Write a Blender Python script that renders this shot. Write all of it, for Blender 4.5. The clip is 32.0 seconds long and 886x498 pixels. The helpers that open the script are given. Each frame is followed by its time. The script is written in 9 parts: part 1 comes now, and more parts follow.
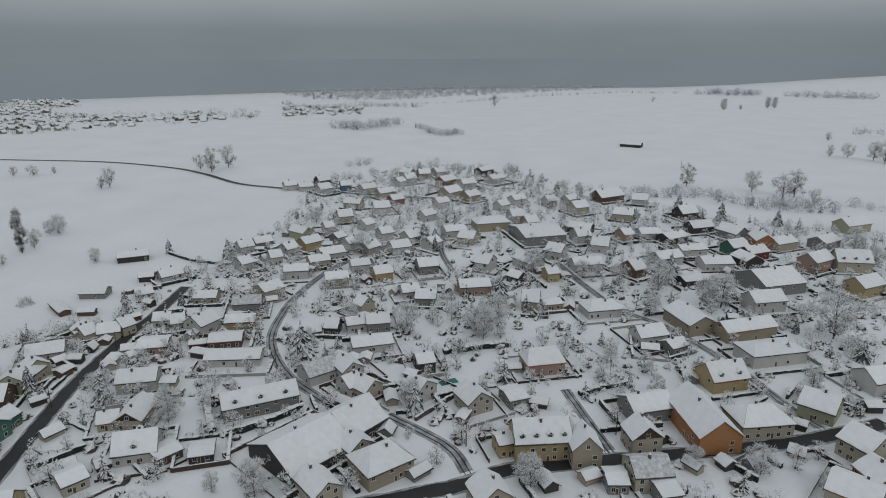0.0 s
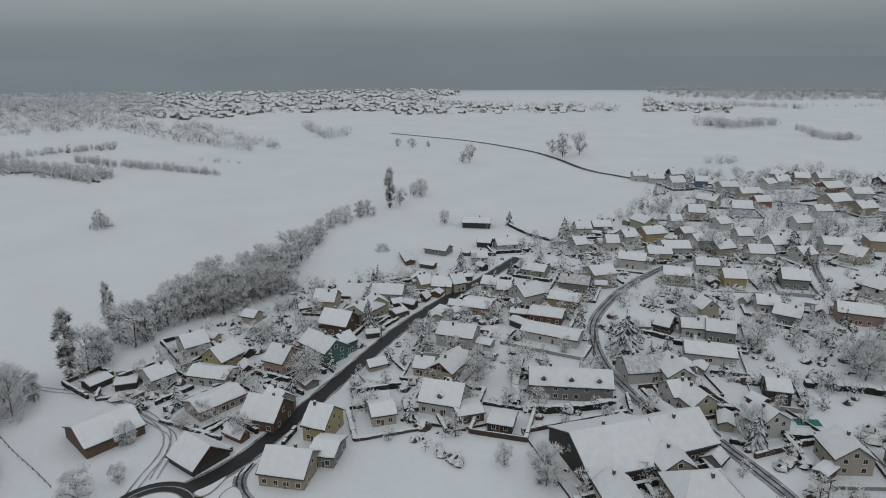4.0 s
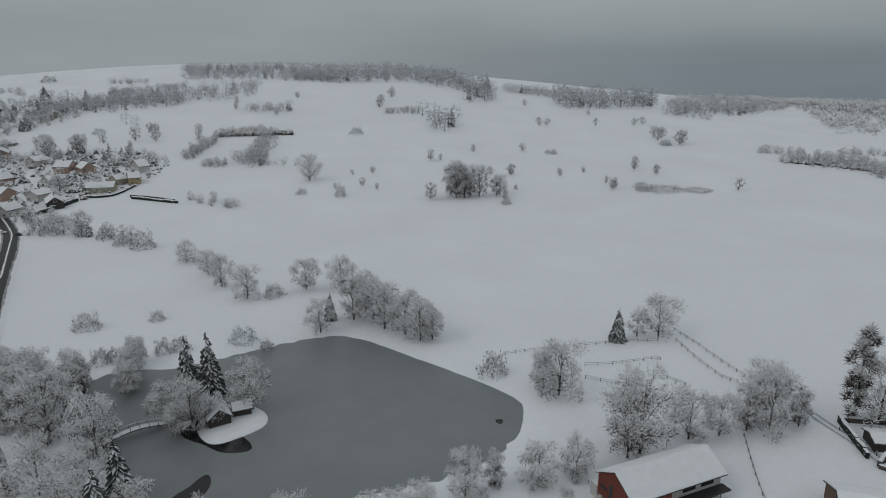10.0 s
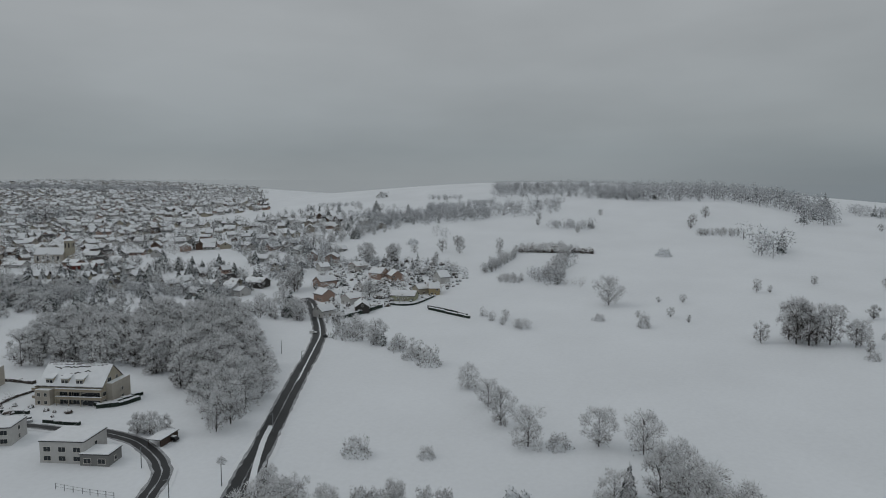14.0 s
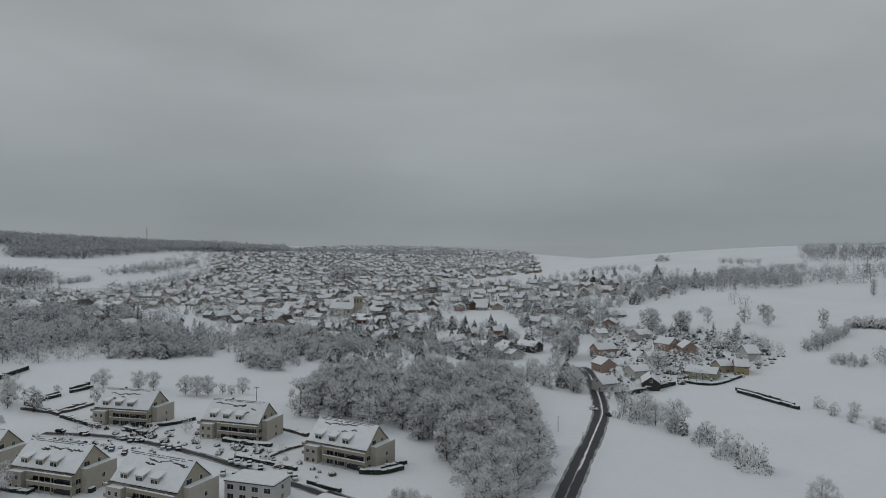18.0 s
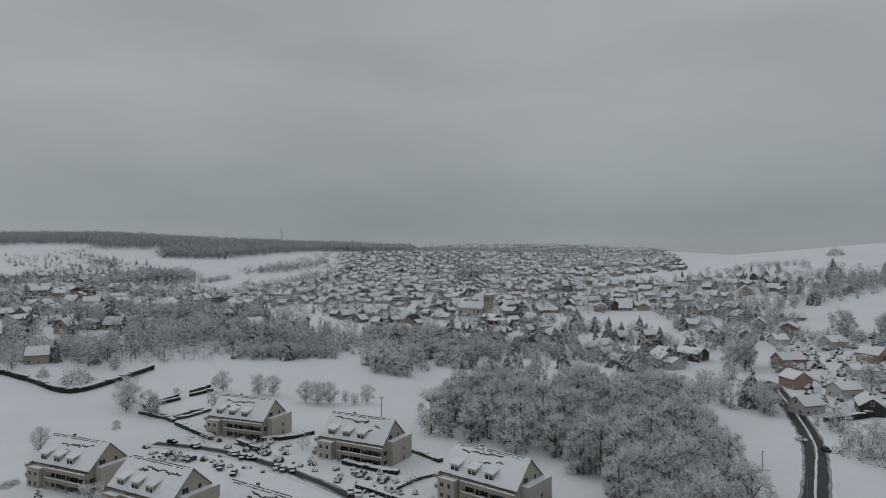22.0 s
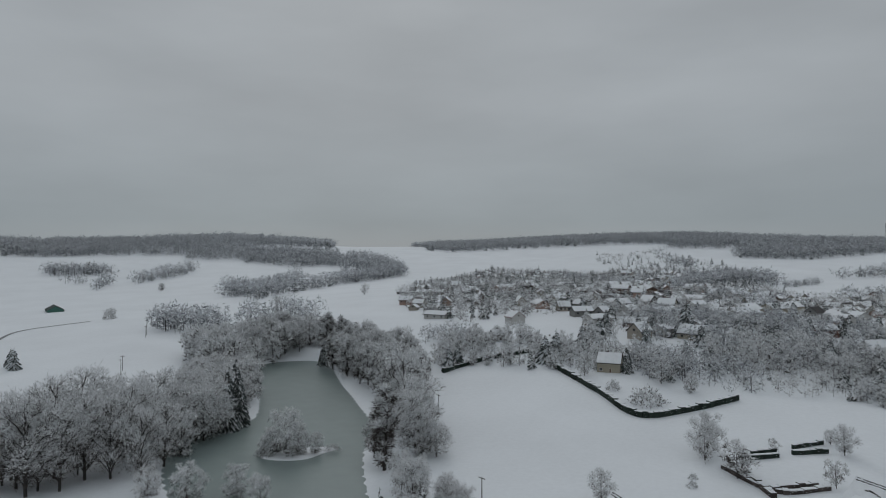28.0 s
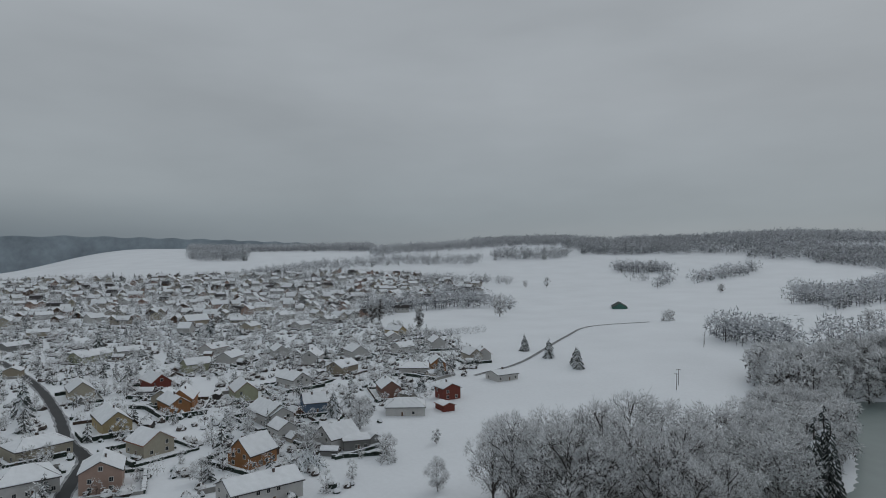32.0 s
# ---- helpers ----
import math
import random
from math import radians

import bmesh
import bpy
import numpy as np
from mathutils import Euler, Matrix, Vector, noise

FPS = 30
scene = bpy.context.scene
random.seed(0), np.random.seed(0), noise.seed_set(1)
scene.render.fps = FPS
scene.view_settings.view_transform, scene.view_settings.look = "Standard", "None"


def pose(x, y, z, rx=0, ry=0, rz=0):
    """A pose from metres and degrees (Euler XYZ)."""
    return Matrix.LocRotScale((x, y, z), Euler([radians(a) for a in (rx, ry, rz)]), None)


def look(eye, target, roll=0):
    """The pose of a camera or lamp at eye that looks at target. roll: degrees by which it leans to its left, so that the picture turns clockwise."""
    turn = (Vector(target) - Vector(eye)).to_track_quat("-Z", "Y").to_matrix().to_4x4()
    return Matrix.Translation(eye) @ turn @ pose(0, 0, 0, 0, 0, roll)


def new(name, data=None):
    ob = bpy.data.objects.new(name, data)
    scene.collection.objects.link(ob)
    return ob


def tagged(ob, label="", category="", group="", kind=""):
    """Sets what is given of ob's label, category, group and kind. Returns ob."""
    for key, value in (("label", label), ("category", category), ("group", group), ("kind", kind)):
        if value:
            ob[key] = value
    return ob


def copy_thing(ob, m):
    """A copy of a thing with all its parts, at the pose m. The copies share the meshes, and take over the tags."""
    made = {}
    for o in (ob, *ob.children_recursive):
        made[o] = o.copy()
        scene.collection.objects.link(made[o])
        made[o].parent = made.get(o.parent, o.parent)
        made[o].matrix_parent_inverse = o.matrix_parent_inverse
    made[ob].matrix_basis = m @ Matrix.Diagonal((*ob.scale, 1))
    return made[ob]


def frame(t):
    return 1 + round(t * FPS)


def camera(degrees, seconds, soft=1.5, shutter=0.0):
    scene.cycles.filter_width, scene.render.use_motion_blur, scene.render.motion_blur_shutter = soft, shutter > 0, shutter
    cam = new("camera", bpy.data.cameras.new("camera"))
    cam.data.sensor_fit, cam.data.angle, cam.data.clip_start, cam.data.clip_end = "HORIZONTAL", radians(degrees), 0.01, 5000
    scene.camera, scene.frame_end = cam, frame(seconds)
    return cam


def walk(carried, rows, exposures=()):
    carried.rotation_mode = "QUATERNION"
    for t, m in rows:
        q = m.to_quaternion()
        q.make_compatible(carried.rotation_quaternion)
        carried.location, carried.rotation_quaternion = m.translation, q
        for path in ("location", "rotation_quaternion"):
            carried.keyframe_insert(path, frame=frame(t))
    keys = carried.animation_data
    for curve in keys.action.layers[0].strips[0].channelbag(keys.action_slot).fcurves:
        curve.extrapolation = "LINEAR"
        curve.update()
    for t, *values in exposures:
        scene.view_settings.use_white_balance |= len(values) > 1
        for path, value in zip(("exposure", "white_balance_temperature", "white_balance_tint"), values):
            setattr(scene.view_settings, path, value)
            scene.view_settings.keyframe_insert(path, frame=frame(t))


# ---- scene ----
cam = camera(68.72, 32.0, soft=1.0)
ROWS = [
    (0.0, -0.00, -0.00, 123.49, -0.000, -17.379, 0.015),
    (0.5, 0.08, 0.03, 122.21, 0.176, -17.317, -0.001),
    (1.0, 0.18, 0.52, 120.77, 0.126, -17.304, -0.059),
    (1.5, 0.24, 2.25, 119.12, 0.267, -17.284, -0.111),
    (2.0, 0.02, 5.26, 117.24, 5.812, -17.296, -0.112),
    (2.5, -0.56, 8.87, 115.07, 11.721, -17.281, -0.084),
    (4.5, -8.26, 26.38, 103.71, 35.955, -17.101, -0.159),
    (5.0, -11.60, 30.23, 101.07, 41.678, -17.106, -0.127),
    (5.5, -15.55, 33.86, 98.44, 51.719, -17.075, -0.096),
    (6.0, -19.59, 36.93, 95.90, 59.428, -17.069, -0.075),
    (6.5, -24.01, 39.27, 93.54, 66.757, -17.091, -0.024),
    (7.0, -28.61, 40.54, 91.38, 76.706, -17.128, 0.158),
    (7.5, -33.53, 41.39, 89.60, 84.339, -17.195, 0.206),
    (8.0, -38.60, 41.75, 88.26, 86.482, -17.223, 0.169),
    (8.5, -44.02, 41.68, 87.23, 90.167, -17.282, 0.190),
    (9.0, -49.47, 41.49, 86.43, 94.623, -17.390, 0.129),
    (9.5, -54.84, 41.13, 85.90, 95.447, -17.041, 0.090),
    (10.0, -60.32, 40.49, 85.56, 95.747, -15.789, -0.096),
    (10.5, -65.90, 39.44, 85.27, 99.792, -14.507, -0.054),
    (11.0, -71.34, 38.12, 84.99, 103.208, -13.227, -0.045),
    (11.5, -76.58, 36.57, 84.74, 106.455, -11.949, -0.067),
    (12.0, -81.64, 34.79, 84.50, 109.296, -10.657, -0.079),
    (12.5, -86.31, 32.81, 84.36, 111.442, -9.372, 0.038),
    (13.0, -91.05, 30.35, 84.14, 115.941, -8.161, 0.118),
    (13.5, -95.87, 27.35, 83.77, 119.600, -6.873, 0.146),
    (15.5, -114.39, 10.41, 80.41, 127.261, -1.524, 0.183),
    (16.0, -117.90, 5.87, 79.44, 132.558, -0.165, 0.298),
    (16.5, -121.27, 1.17, 78.44, 137.433, 0.212, 0.364),
    (17.0, -124.44, -3.57, 77.47, 142.373, 0.221, 0.391),
    (17.5, -127.25, -8.34, 76.48, 143.950, 0.257, 0.375),
    (18.0, -129.77, -13.24, 75.43, 144.800, 0.299, 0.273),
    (18.5, -132.22, -18.31, 74.25, 145.816, 0.318, 0.193),
    (19.0, -134.55, -23.72, 73.16, 149.447, 0.354, 0.137),
    (19.5, -137.05, -29.29, 72.30, 152.856, 0.363, 0.158),
    (20.0, -139.30, -35.23, 71.83, 152.903, 0.367, 0.033),
    (20.5, -141.51, -41.40, 71.60, 152.913, 0.326, -0.080),
    (21.0, -143.81, -47.72, 71.51, 153.988, 0.196, -0.153),
    (21.5, -146.02, -54.11, 71.37, 154.267, 0.236, -0.192),
    (22.0, -148.14, -60.54, 71.17, 155.671, 0.266, -0.291),
    (22.5, -150.22, -67.06, 71.15, 157.076, 0.267, -0.357),
    (23.0, -152.18, -73.45, 71.19, 160.648, 0.267, -0.369),
    (23.5, -153.96, -80.04, 71.23, 164.728, 0.275, -0.383),
    (24.0, -155.18, -86.94, 71.11, 168.836, 0.322, -0.326),
    (24.5, -156.05, -93.85, 70.91, 172.954, 0.381, -0.308),
    (25.0, -156.25, -100.93, 70.72, 177.011, 0.423, -0.286),
    (25.5, -155.80, -108.26, 70.51, 181.192, 0.462, -0.240),
    (27.5, -147.77, -138.89, 70.10, 198.843, 0.453, -0.042),
    (28.0, -144.53, -146.09, 70.19, 203.437, 0.446, -0.131),
    (28.5, -140.69, -153.09, 70.40, 208.088, 0.423, -0.154),
    (29.0, -136.14, -159.70, 70.79, 212.856, 0.374, -0.137),
    (29.5, -131.42, -165.65, 71.31, 218.638, 0.356, -0.095),
    (30.0, -126.08, -171.14, 71.85, 224.730, 0.330, -0.024),
    (30.5, -120.29, -176.23, 72.39, 230.878, 0.328, 0.063),
    (31.0, -114.23, -180.58, 72.81, 236.986, 0.269, 0.005),
    (31.5, -107.68, -183.99, 73.14, 243.266, 0.274, 0.066),
    (32.0, -100.72, -186.83, 73.50, 250.117, 0.218, 0.041),
]
walk(cam, [(t, pose(x, y, z, 0, 0, yaw) @ pose(0, 0, 0, 90 + pitch) @ pose(0, 0, 0, 0, 0, roll)) for t, x, y, z, yaw, pitch, roll in ROWS],
     exposures=[(0.0, 0.0, 6500, 10), (6.0, -0.07, 6500, 10), (9.0, -0.10, 6500, 10), (13.0, -0.22, 6500, 10), (17.0, -0.23, 6480, 10), (26.0, -0.21, 6420, 10), (29.0, -0.21, 6330, 10), (32.0, -0.21, 6300, 10)])

# ---- world and light: a closed winter cloud cover ----
SUN_ROT, SUN_ELEV = 150.0, 32.0
world = bpy.data.worlds.new("overcast_sky")
scene.world = world
world.use_nodes = True
wn, wl = world.node_tree.nodes, world.node_tree.links
wn.clear()
w_out, w_bg = wn.new("ShaderNodeOutputWorld"), wn.new("ShaderNodeBackground")
sky = wn.new("ShaderNodeTexSky")
sky.sky_type, sky.sun_disc = "NISHITA", False
sky.sun_elevation, sky.sun_rotation = radians(SUN_ELEV), radians(SUN_ROT)
coord, split = wn.new("ShaderNodeTexCoord"), wn.new("ShaderNodeSeparateXYZ")
wl.new(coord.outputs["Generated"], split.inputs[0])
stretch = wn.new("ShaderNodeMapping")
stretch.inputs["Scale"].default_value = (1.3, 1.3, 4.5)
wl.new(coord.outputs["Generated"], stretch.inputs[0])
cloud = wn.new("ShaderNodeTexNoise")
cloud.inputs["Scale"].default_value, cloud.inputs["Detail"].default_value, cloud.inputs["Roughness"].default_value = 1.6, 5.0, 0.5
wl.new(stretch.outputs[0], cloud.inputs["Vector"])
height = wn.new("ShaderNodeValToRGB")
wl.new(split.outputs["Z"], height.inputs[0])
ramp = height.color_ramp
ramp.elements[0].position, ramp.elements[0].color = 0.0, (0.178, 0.212, 0.234, 1)
ramp.elements[1].position, ramp.elements[1].color = 0.34, (0.395, 0.420, 0.435, 1)
for at, col in ((0.022, (0.185, 0.220, 0.242, 1)), (0.052, (0.252, 0.285, 0.303, 1)), (0.085, (0.312, 0.342, 0.355, 1)), (0.17, (0.350, 0.378, 0.392, 1)), (0.75, (0.46, 0.485, 0.50, 1))):
    ramp.elements.new(at).color = col
height_s = wn.new("ShaderNodeValToRGB")
wl.new(split.outputs["Z"], height_s.inputs[0])
ramp = height_s.color_ramp
ramp.elements[0].position, ramp.elements[0].color = 0.0, (0.315, 0.345, 0.362, 1)
ramp.elements[1].position, ramp.elements[1].color = 0.34, (0.395, 0.420, 0.435, 1)
for at, col in ((0.05, (0.290, 0.325, 0.345, 1)), (0.13, (0.335, 0.365, 0.382, 1)), (0.22, (0.375, 0.400, 0.415, 1)), (0.75, (0.46, 0.485, 0.50, 1))):
    ramp.elements.new(at).color = col
south = wn.new("ShaderNodeMapRange")
south.interpolation_type = "SMOOTHSTEP"
south.inputs["From Min"].default_value, south.inputs["From Max"].default_value = 0.45, -0.65
wl.new(split.outputs["Y"], south.inputs["Value"])
banks = wn.new("ShaderNodeMix")
banks.data_type = "RGBA"
wl.new(south.outputs[0], banks.inputs["Factor"])
wl.new(height.outputs["Color"], banks.inputs["A"])
wl.new(height_s.outputs["Color"], banks.inputs["B"])
tone = wn.new("ShaderNodeMapRange")
tone.inputs["From Min"].default_value, tone.inputs["From Max"].default_value = 0.3, 0.7
tone.inputs["To Min"].default_value, tone.inputs["To Max"].default_value = 0.90, 1.09
wl.new(cloud.outputs["Fac"], tone.inputs["Value"])
grey = wn.new("ShaderNodeMix")
grey.data_type, grey.blend_type = "RGBA", "MULTIPLY"
grey.inputs["Factor"].default_value = 1.0
wl.new(banks.outputs["Result"], grey.inputs["A"])
wl.new(tone.outputs[0], grey.inputs["B"])
both = wn.new("ShaderNodeMix")
both.data_type, both.blend_type = "RGBA", "ADD"
both.inputs["Factor"].default_value = 0.002
wl.new(grey.outputs["Result"], both.inputs["A"])
wl.new(sky.outputs[0], both.inputs["B"])
wl.new(both.outputs["Result"], w_bg.inputs["Color"])
w_bg.inputs["Strength"].default_value = 1.0
wl.new(w_bg.outputs[0], w_out.inputs[0])
sun = new("sun", bpy.data.lights.new("sun", "SUN"))
sun.data.energy, sun.data.angle, sun.data.color = 0.35, radians(25), (1.0, 0.97, 0.93)
sun.matrix_world = look((0, 0, 300), (math.sin(radians(SUN_ROT)) * -300, math.cos(radians(SUN_ROT)) * -300, 300 - 425 * math.tan(radians(SUN_ELEV))))


# ---- materials ----
def material(name, colour, rough=0.8, spread=0.15, scale=3.0, bump=0.15, grain=40.0, rand=0.0, metal=0.0, second=None, island=0.0, bump_dist=0.05):
    m = bpy.data.materials.new(name)
    m.use_nodes = True
    n, l = m.node_tree.nodes, m.node_tree.links
    b = n["Principled BSDF"]
    b.inputs["Roughness"].default_value, b.inputs["Metallic"].default_value = rough, metal
    b.inputs["Specular IOR Level"].default_value = 0.3
    tc = n.new("ShaderNodeTexCoord")
    big, fine = n.new("ShaderNodeTexNoise"), n.new("ShaderNodeTexNoise")
    big.inputs["Scale"].default_value, big.inputs["Detail"].default_value = scale, 4.0
    fine.inputs["Scale"].default_value, fine.inputs["Detail"].default_value = grain, 3.0
    l.new(tc.outputs["Object"], big.inputs["Vector"])
    l.new(tc.outputs["Object"], fine.inputs["Vector"])
    mix = n.new("ShaderNodeMix")
    mix.data_type = "RGBA"
    mix.inputs["A"].default_value = (*[c * (1 - spread) for c in colour], 1)
    mix.inputs["B"].default_value = (*(second or [min(1, c * (1 + spread)) for c in colour]), 1)
    add = n.new("ShaderNodeMath")
    add.operation = "MULTIPLY_ADD"
    add.inputs[1].default_value, add.inputs[2].default_value = 0.45, 0.0
    l.new(fine.outputs["Fac"], add.inputs[0])
    add2 = n.new("ShaderNodeMath")
    add2.operation = "MULTIPLY_ADD"
    add2.inputs[1].default_value = 0.75
    l.new(big.outputs["Fac"], add2.inputs[0])
    l.new(add.outputs[0], add2.inputs[2])
    step = n.new("ShaderNodeMapRange")
    step.inputs["From Min"].default_value, step.inputs["From Max"].default_value = 0.35, 0.85
    l.new(add2.outputs[0], step.inputs["Value"])
    l.new(step.outputs[0], mix.inputs["Factor"])
    colour_out = mix.outputs["Result"]
    if rand or island:
        info = n.new("ShaderNodeObjectInfo") if rand else n.new("ShaderNodeNewGeometry")
        hv = n.new("ShaderNodeHueSaturation")
        mr = n.new("ShaderNodeMapRange")
        amount = rand or island
        mr.inputs["To Min"].default_value, mr.inputs["To Max"].default_value = 1 - amount, 1 + amount
        l.new(info.outputs["Random" if rand else "Random Per Island"], mr.inputs["Value"])
        l.new(mr.outputs[0], hv.inputs["Value"])
        l.new(colour_out, hv.inputs["Color"])
        colour_out = hv.outputs["Color"]
    l.new(colour_out, b.inputs["Base Color"])
    if bump:
        bp = n.new("ShaderNodeBump")
        bp.inputs["Strength"].default_value, bp.inputs["Distance"].default_value = bump, bump_dist
        l.new(add2.outputs[0], bp.inputs["Height"])
        l.new(bp.outputs[0], b.inputs["Normal"])
    return m


SNOW = material("snow", (0.80, 0.825, 0.85), 0.7, 0.05, 0.35, 0.3, 6.0)
FIELD = material("field_snow", (0.79, 0.82, 0.85), 0.75, 0.06, 0.02, 0.25, 0.6, bump_dist=0.3)
ROOF_SNOW = material("roof_snow", (0.80, 0.825, 0.85), 0.7, 0.07, 0.5, 0.35, 5.0, rand=0.05)
THIN_SNOW = material("thin_snow", (0.42, 0.43, 0.45), 0.8, 0.35, 0.9, 0.4, 8.0, second=(0.8, 0.82, 0.84))
TILE = material("roof_tile", (0.055, 0.050, 0.050), 0.7, 0.3, 2.0, 0.4, 14.0, rand=0.3)
RED_TILE = material("red_tile", (0.20, 0.075, 0.05), 0.75, 0.3, 2.0, 0.4, 14.0, rand=0.25)
GLASS = material("window_glass", (0.03, 0.035, 0.04), 0.12, 0.2, 1.0, 0.0)
FRAME = material("window_frame", (0.62, 0.60, 0.56), 0.5, 0.06, 4.0, 0.05)
BROWN_FRAME = material("brown_frame", (0.12, 0.07, 0.045), 0.6, 0.15, 4.0, 0.05)
WOOD = material("dark_wood", (0.060, 0.042, 0.032), 0.8, 0.35, 1.2, 0.4, 20.0, rand=0.25)
CONCRETE = material("concrete", (0.30, 0.295, 0.28), 0.85, 0.2, 0.8, 0.3, 18.0)
METAL = material("grey_metal", (0.25, 0.26, 0.27), 0.45, 0.1, 2.0, 0.05, metal=0.7)
DARK = material("dark_metal", (0.03, 0.03, 0.033), 0.5, 0.2, 2.0, 0.05)
ASPHALT = material("wet_asphalt", (0.032, 0.033, 0.035), 0.55, 0.3, 0.12, 0.3, 3.0)
SLUSH = material("slush", (0.10, 0.102, 0.108), 0.6, 0.55, 0.25, 0.4, 3.5, second=(0.60, 0.62, 0.645))
GREEN_ICE = material("green_ice", (0.225, 0.275, 0.268), 0.33, 0.12, 0.012, 0.04, 0.15)
ICE = material("pond_ice", (0.205, 0.226, 0.232), 0.33, 0.12, 0.012, 0.04, 0.15)
OPEN_WATER = material("open_water", (0.012, 0.013, 0.014), 0.12, 0.2, 0.2, 0.03)
BARK = material("bark", (0.062, 0.056, 0.052), 0.9, 0.35, 2.0, 0.5, 15.0)
TWIG = material("bare_twigs", (0.076, 0.064, 0.058), 0.9, 0.3, 1.0, 0.0, island=0.45)
RIME = material("rime_twigs", (0.735, 0.745, 0.755), 0.85, 0.10, 1.0, 0.0, island=0.16)
# frosted twigs of far woods, distance haze mixed into their greyed colours
HAZED_FROST = material("hazed_frost_twigs", (0.19, 0.20, 0.215), 0.9, 0.2, 1.0, 0.0, island=0.45)
HAZED_HOAR = material("hazed_hoar_twigs", (0.56, 0.575, 0.595), 0.9, 0.15, 1.0, 0.0, island=0.25)
NEEDLE = material("dark_needles", (0.022, 0.034, 0.027), 0.85, 0.4, 1.5, 0.3, 12.0, island=0.4)
FIR_NEEDLE = material("frosted_needles", (0.080, 0.092, 0.088), 0.85, 0.35, 1.5, 0.3, 12.0, island=0.5)
TYRE = material("tyre", (0.015, 0.015, 0.015), 0.9, 0.2, 4.0, 0.1)
WALLS = {}
for wall_name, wall_colour in dict(cream=(0.50, 0.45, 0.34), ivory=(0.56, 0.51, 0.43), moss=(0.06, 0.088, 0.08), pool=(0.03, 0.28, 0.27), white=(0.60, 0.59, 0.57), yellow=(0.52, 0.40, 0.19), tan=(0.42, 0.35, 0.25), orange=(0.46, 0.20, 0.06),
                                   red=(0.25, 0.055, 0.035), brick=(0.30, 0.15, 0.11), grey=(0.27, 0.27, 0.26), dark=(0.075, 0.068, 0.064), brown=(0.17, 0.105, 0.07),
                                   green=(0.07, 0.21, 0.165), blue=(0.14, 0.22, 0.33), lime=(0.46, 0.47, 0.30), pink=(0.47, 0.31, 0.24), beige=(0.46, 0.41, 0.34)).items():
    WALLS[wall_name] = material(wall_name + "_render", [0.80 * (0.80 * c + 0.20 * sum(wall_colour) / 3) for c in wall_colour], 0.9, 0.10, 0.7, 0.2, 22.0, rand=0.06)
CAR_PAINT = {k: material(k + "_car_paint", c, 0.35, 0.05, 1.0, 0.0) for k, c in
             dict(black=(0.012, 0.012, 0.014), silver=(0.32, 0.33, 0.34), white=(0.6, 0.6, 0.6), blue=(0.03, 0.06, 0.14), red=(0.22, 0.02, 0.02), lime=(0.35, 0.55, 0.04)).items()}


# ---- mesh helpers ----
def mesh_object(name, verts, faces, mats, parent=None, label="", face_mats=None, smooth=False):
    me = bpy.data.meshes.new(name)
    me.from_pydata([tuple(v) for v in verts], [], faces)
    for m in mats:
        me.materials.append(m)
    if face_mats is not None:
        me.polygons.foreach_set("material_index", face_mats)
    if smooth:
        me.polygons.foreach_set("use_smooth", [True] * len(faces))
    me.update()
    ob = new(name, me)
    ob.parent = parent
    if label:
        ob["label"] = label
    return ob


def share(name, me, parent, m, label=""):
    ob = new(name, me)
    ob.parent = parent
    ob.matrix_basis = m
    if label:
        ob["label"] = label
    return ob


class Soup:
    """Vertices, faces and material slots of one mesh in the making."""

    def __init__(self):
        self.v, self.f, self.m = [], [], []

    def face(self, pts, mat=0):
        i = len(self.v)
        self.v.extend(pts)
        self.f.append(tuple(range(i, i + len(pts))))
        self.m.append(mat)

    def box(self, x0, x1, y0, y1, z0, z1, mat=0, top=None):
        i = len(self.v)
        self.v += [(x0, y0, z0), (x1, y0, z0), (x1, y1, z0), (x0, y1, z0), (x0, y0, z1), (x1, y0, z1), (x1, y1, z1), (x0, y1, z1)]
        self.f += [(i, i + 3, i + 2, i + 1), (i + 4, i + 5, i + 6, i + 7), (i, i + 1, i + 5, i + 4), (i + 1, i + 2, i + 6, i + 5), (i + 2, i + 3, i + 7, i + 6), (i + 3, i, i + 4, i + 7)]
        self.m += [mat, mat if top is None else top, mat, mat, mat, mat]

    def hull(self, low, high, mat=0, top=None):
        """A prism between two loops of the same length, low first (counter-clockwise from above)."""
        i, n = len(self.v), len(low)
        self.v += list(low) + list(high)
        self.f.append(tuple(range(i + n - 1, i - 1, -1)))
        self.f.append(tuple(range(i + n, i + 2 * n)))
        self.m += [mat, mat if top is None else top]
        for k in range(n):
            self.f.append((i + k, i + (k + 1) % n, i + n + (k + 1) % n, i + n + k))
            self.m.append(mat)

    def tube(self, a, b, ra, rb, sides=5, mat=0):
        a, b = Vector(a), Vector(b)
        d = (b - a).normalized()
        u = d.orthogonal().normalized()
        w = d.cross(u)
        i = len(self.v)
        for p, r in ((a, ra), (b, rb)):
            for k in range(sides):
                an = 2 * math.pi * k / sides
                self.v.append(tuple(p + (u * math.cos(an) + w * math.sin(an)) * r))
        for k in range(sides):
            j = (k + 1) % sides
            self.f.append((i + k, i + j, i + sides + j, i + sides + k))
            self.m.append(mat)
        self.f.append(tuple(range(i + sides, i + 2 * sides)))
        self.m.append(mat)

    def done(self, name, mats, parent=None, label="", smooth=False):
        return mesh_object(name, self.v, self.f, mats, parent, label, self.m, smooth)


def empty(name, m):
    ob = new(name)
    ob.matrix_basis = m
    return ob


# ---- the lie of the land ----
def bell(x, y, cx, cy, sx, sy):
    return math.exp(-0.5 * (((x - cx) / sx) ** 2 + ((y - cy) / sy) ** 2))


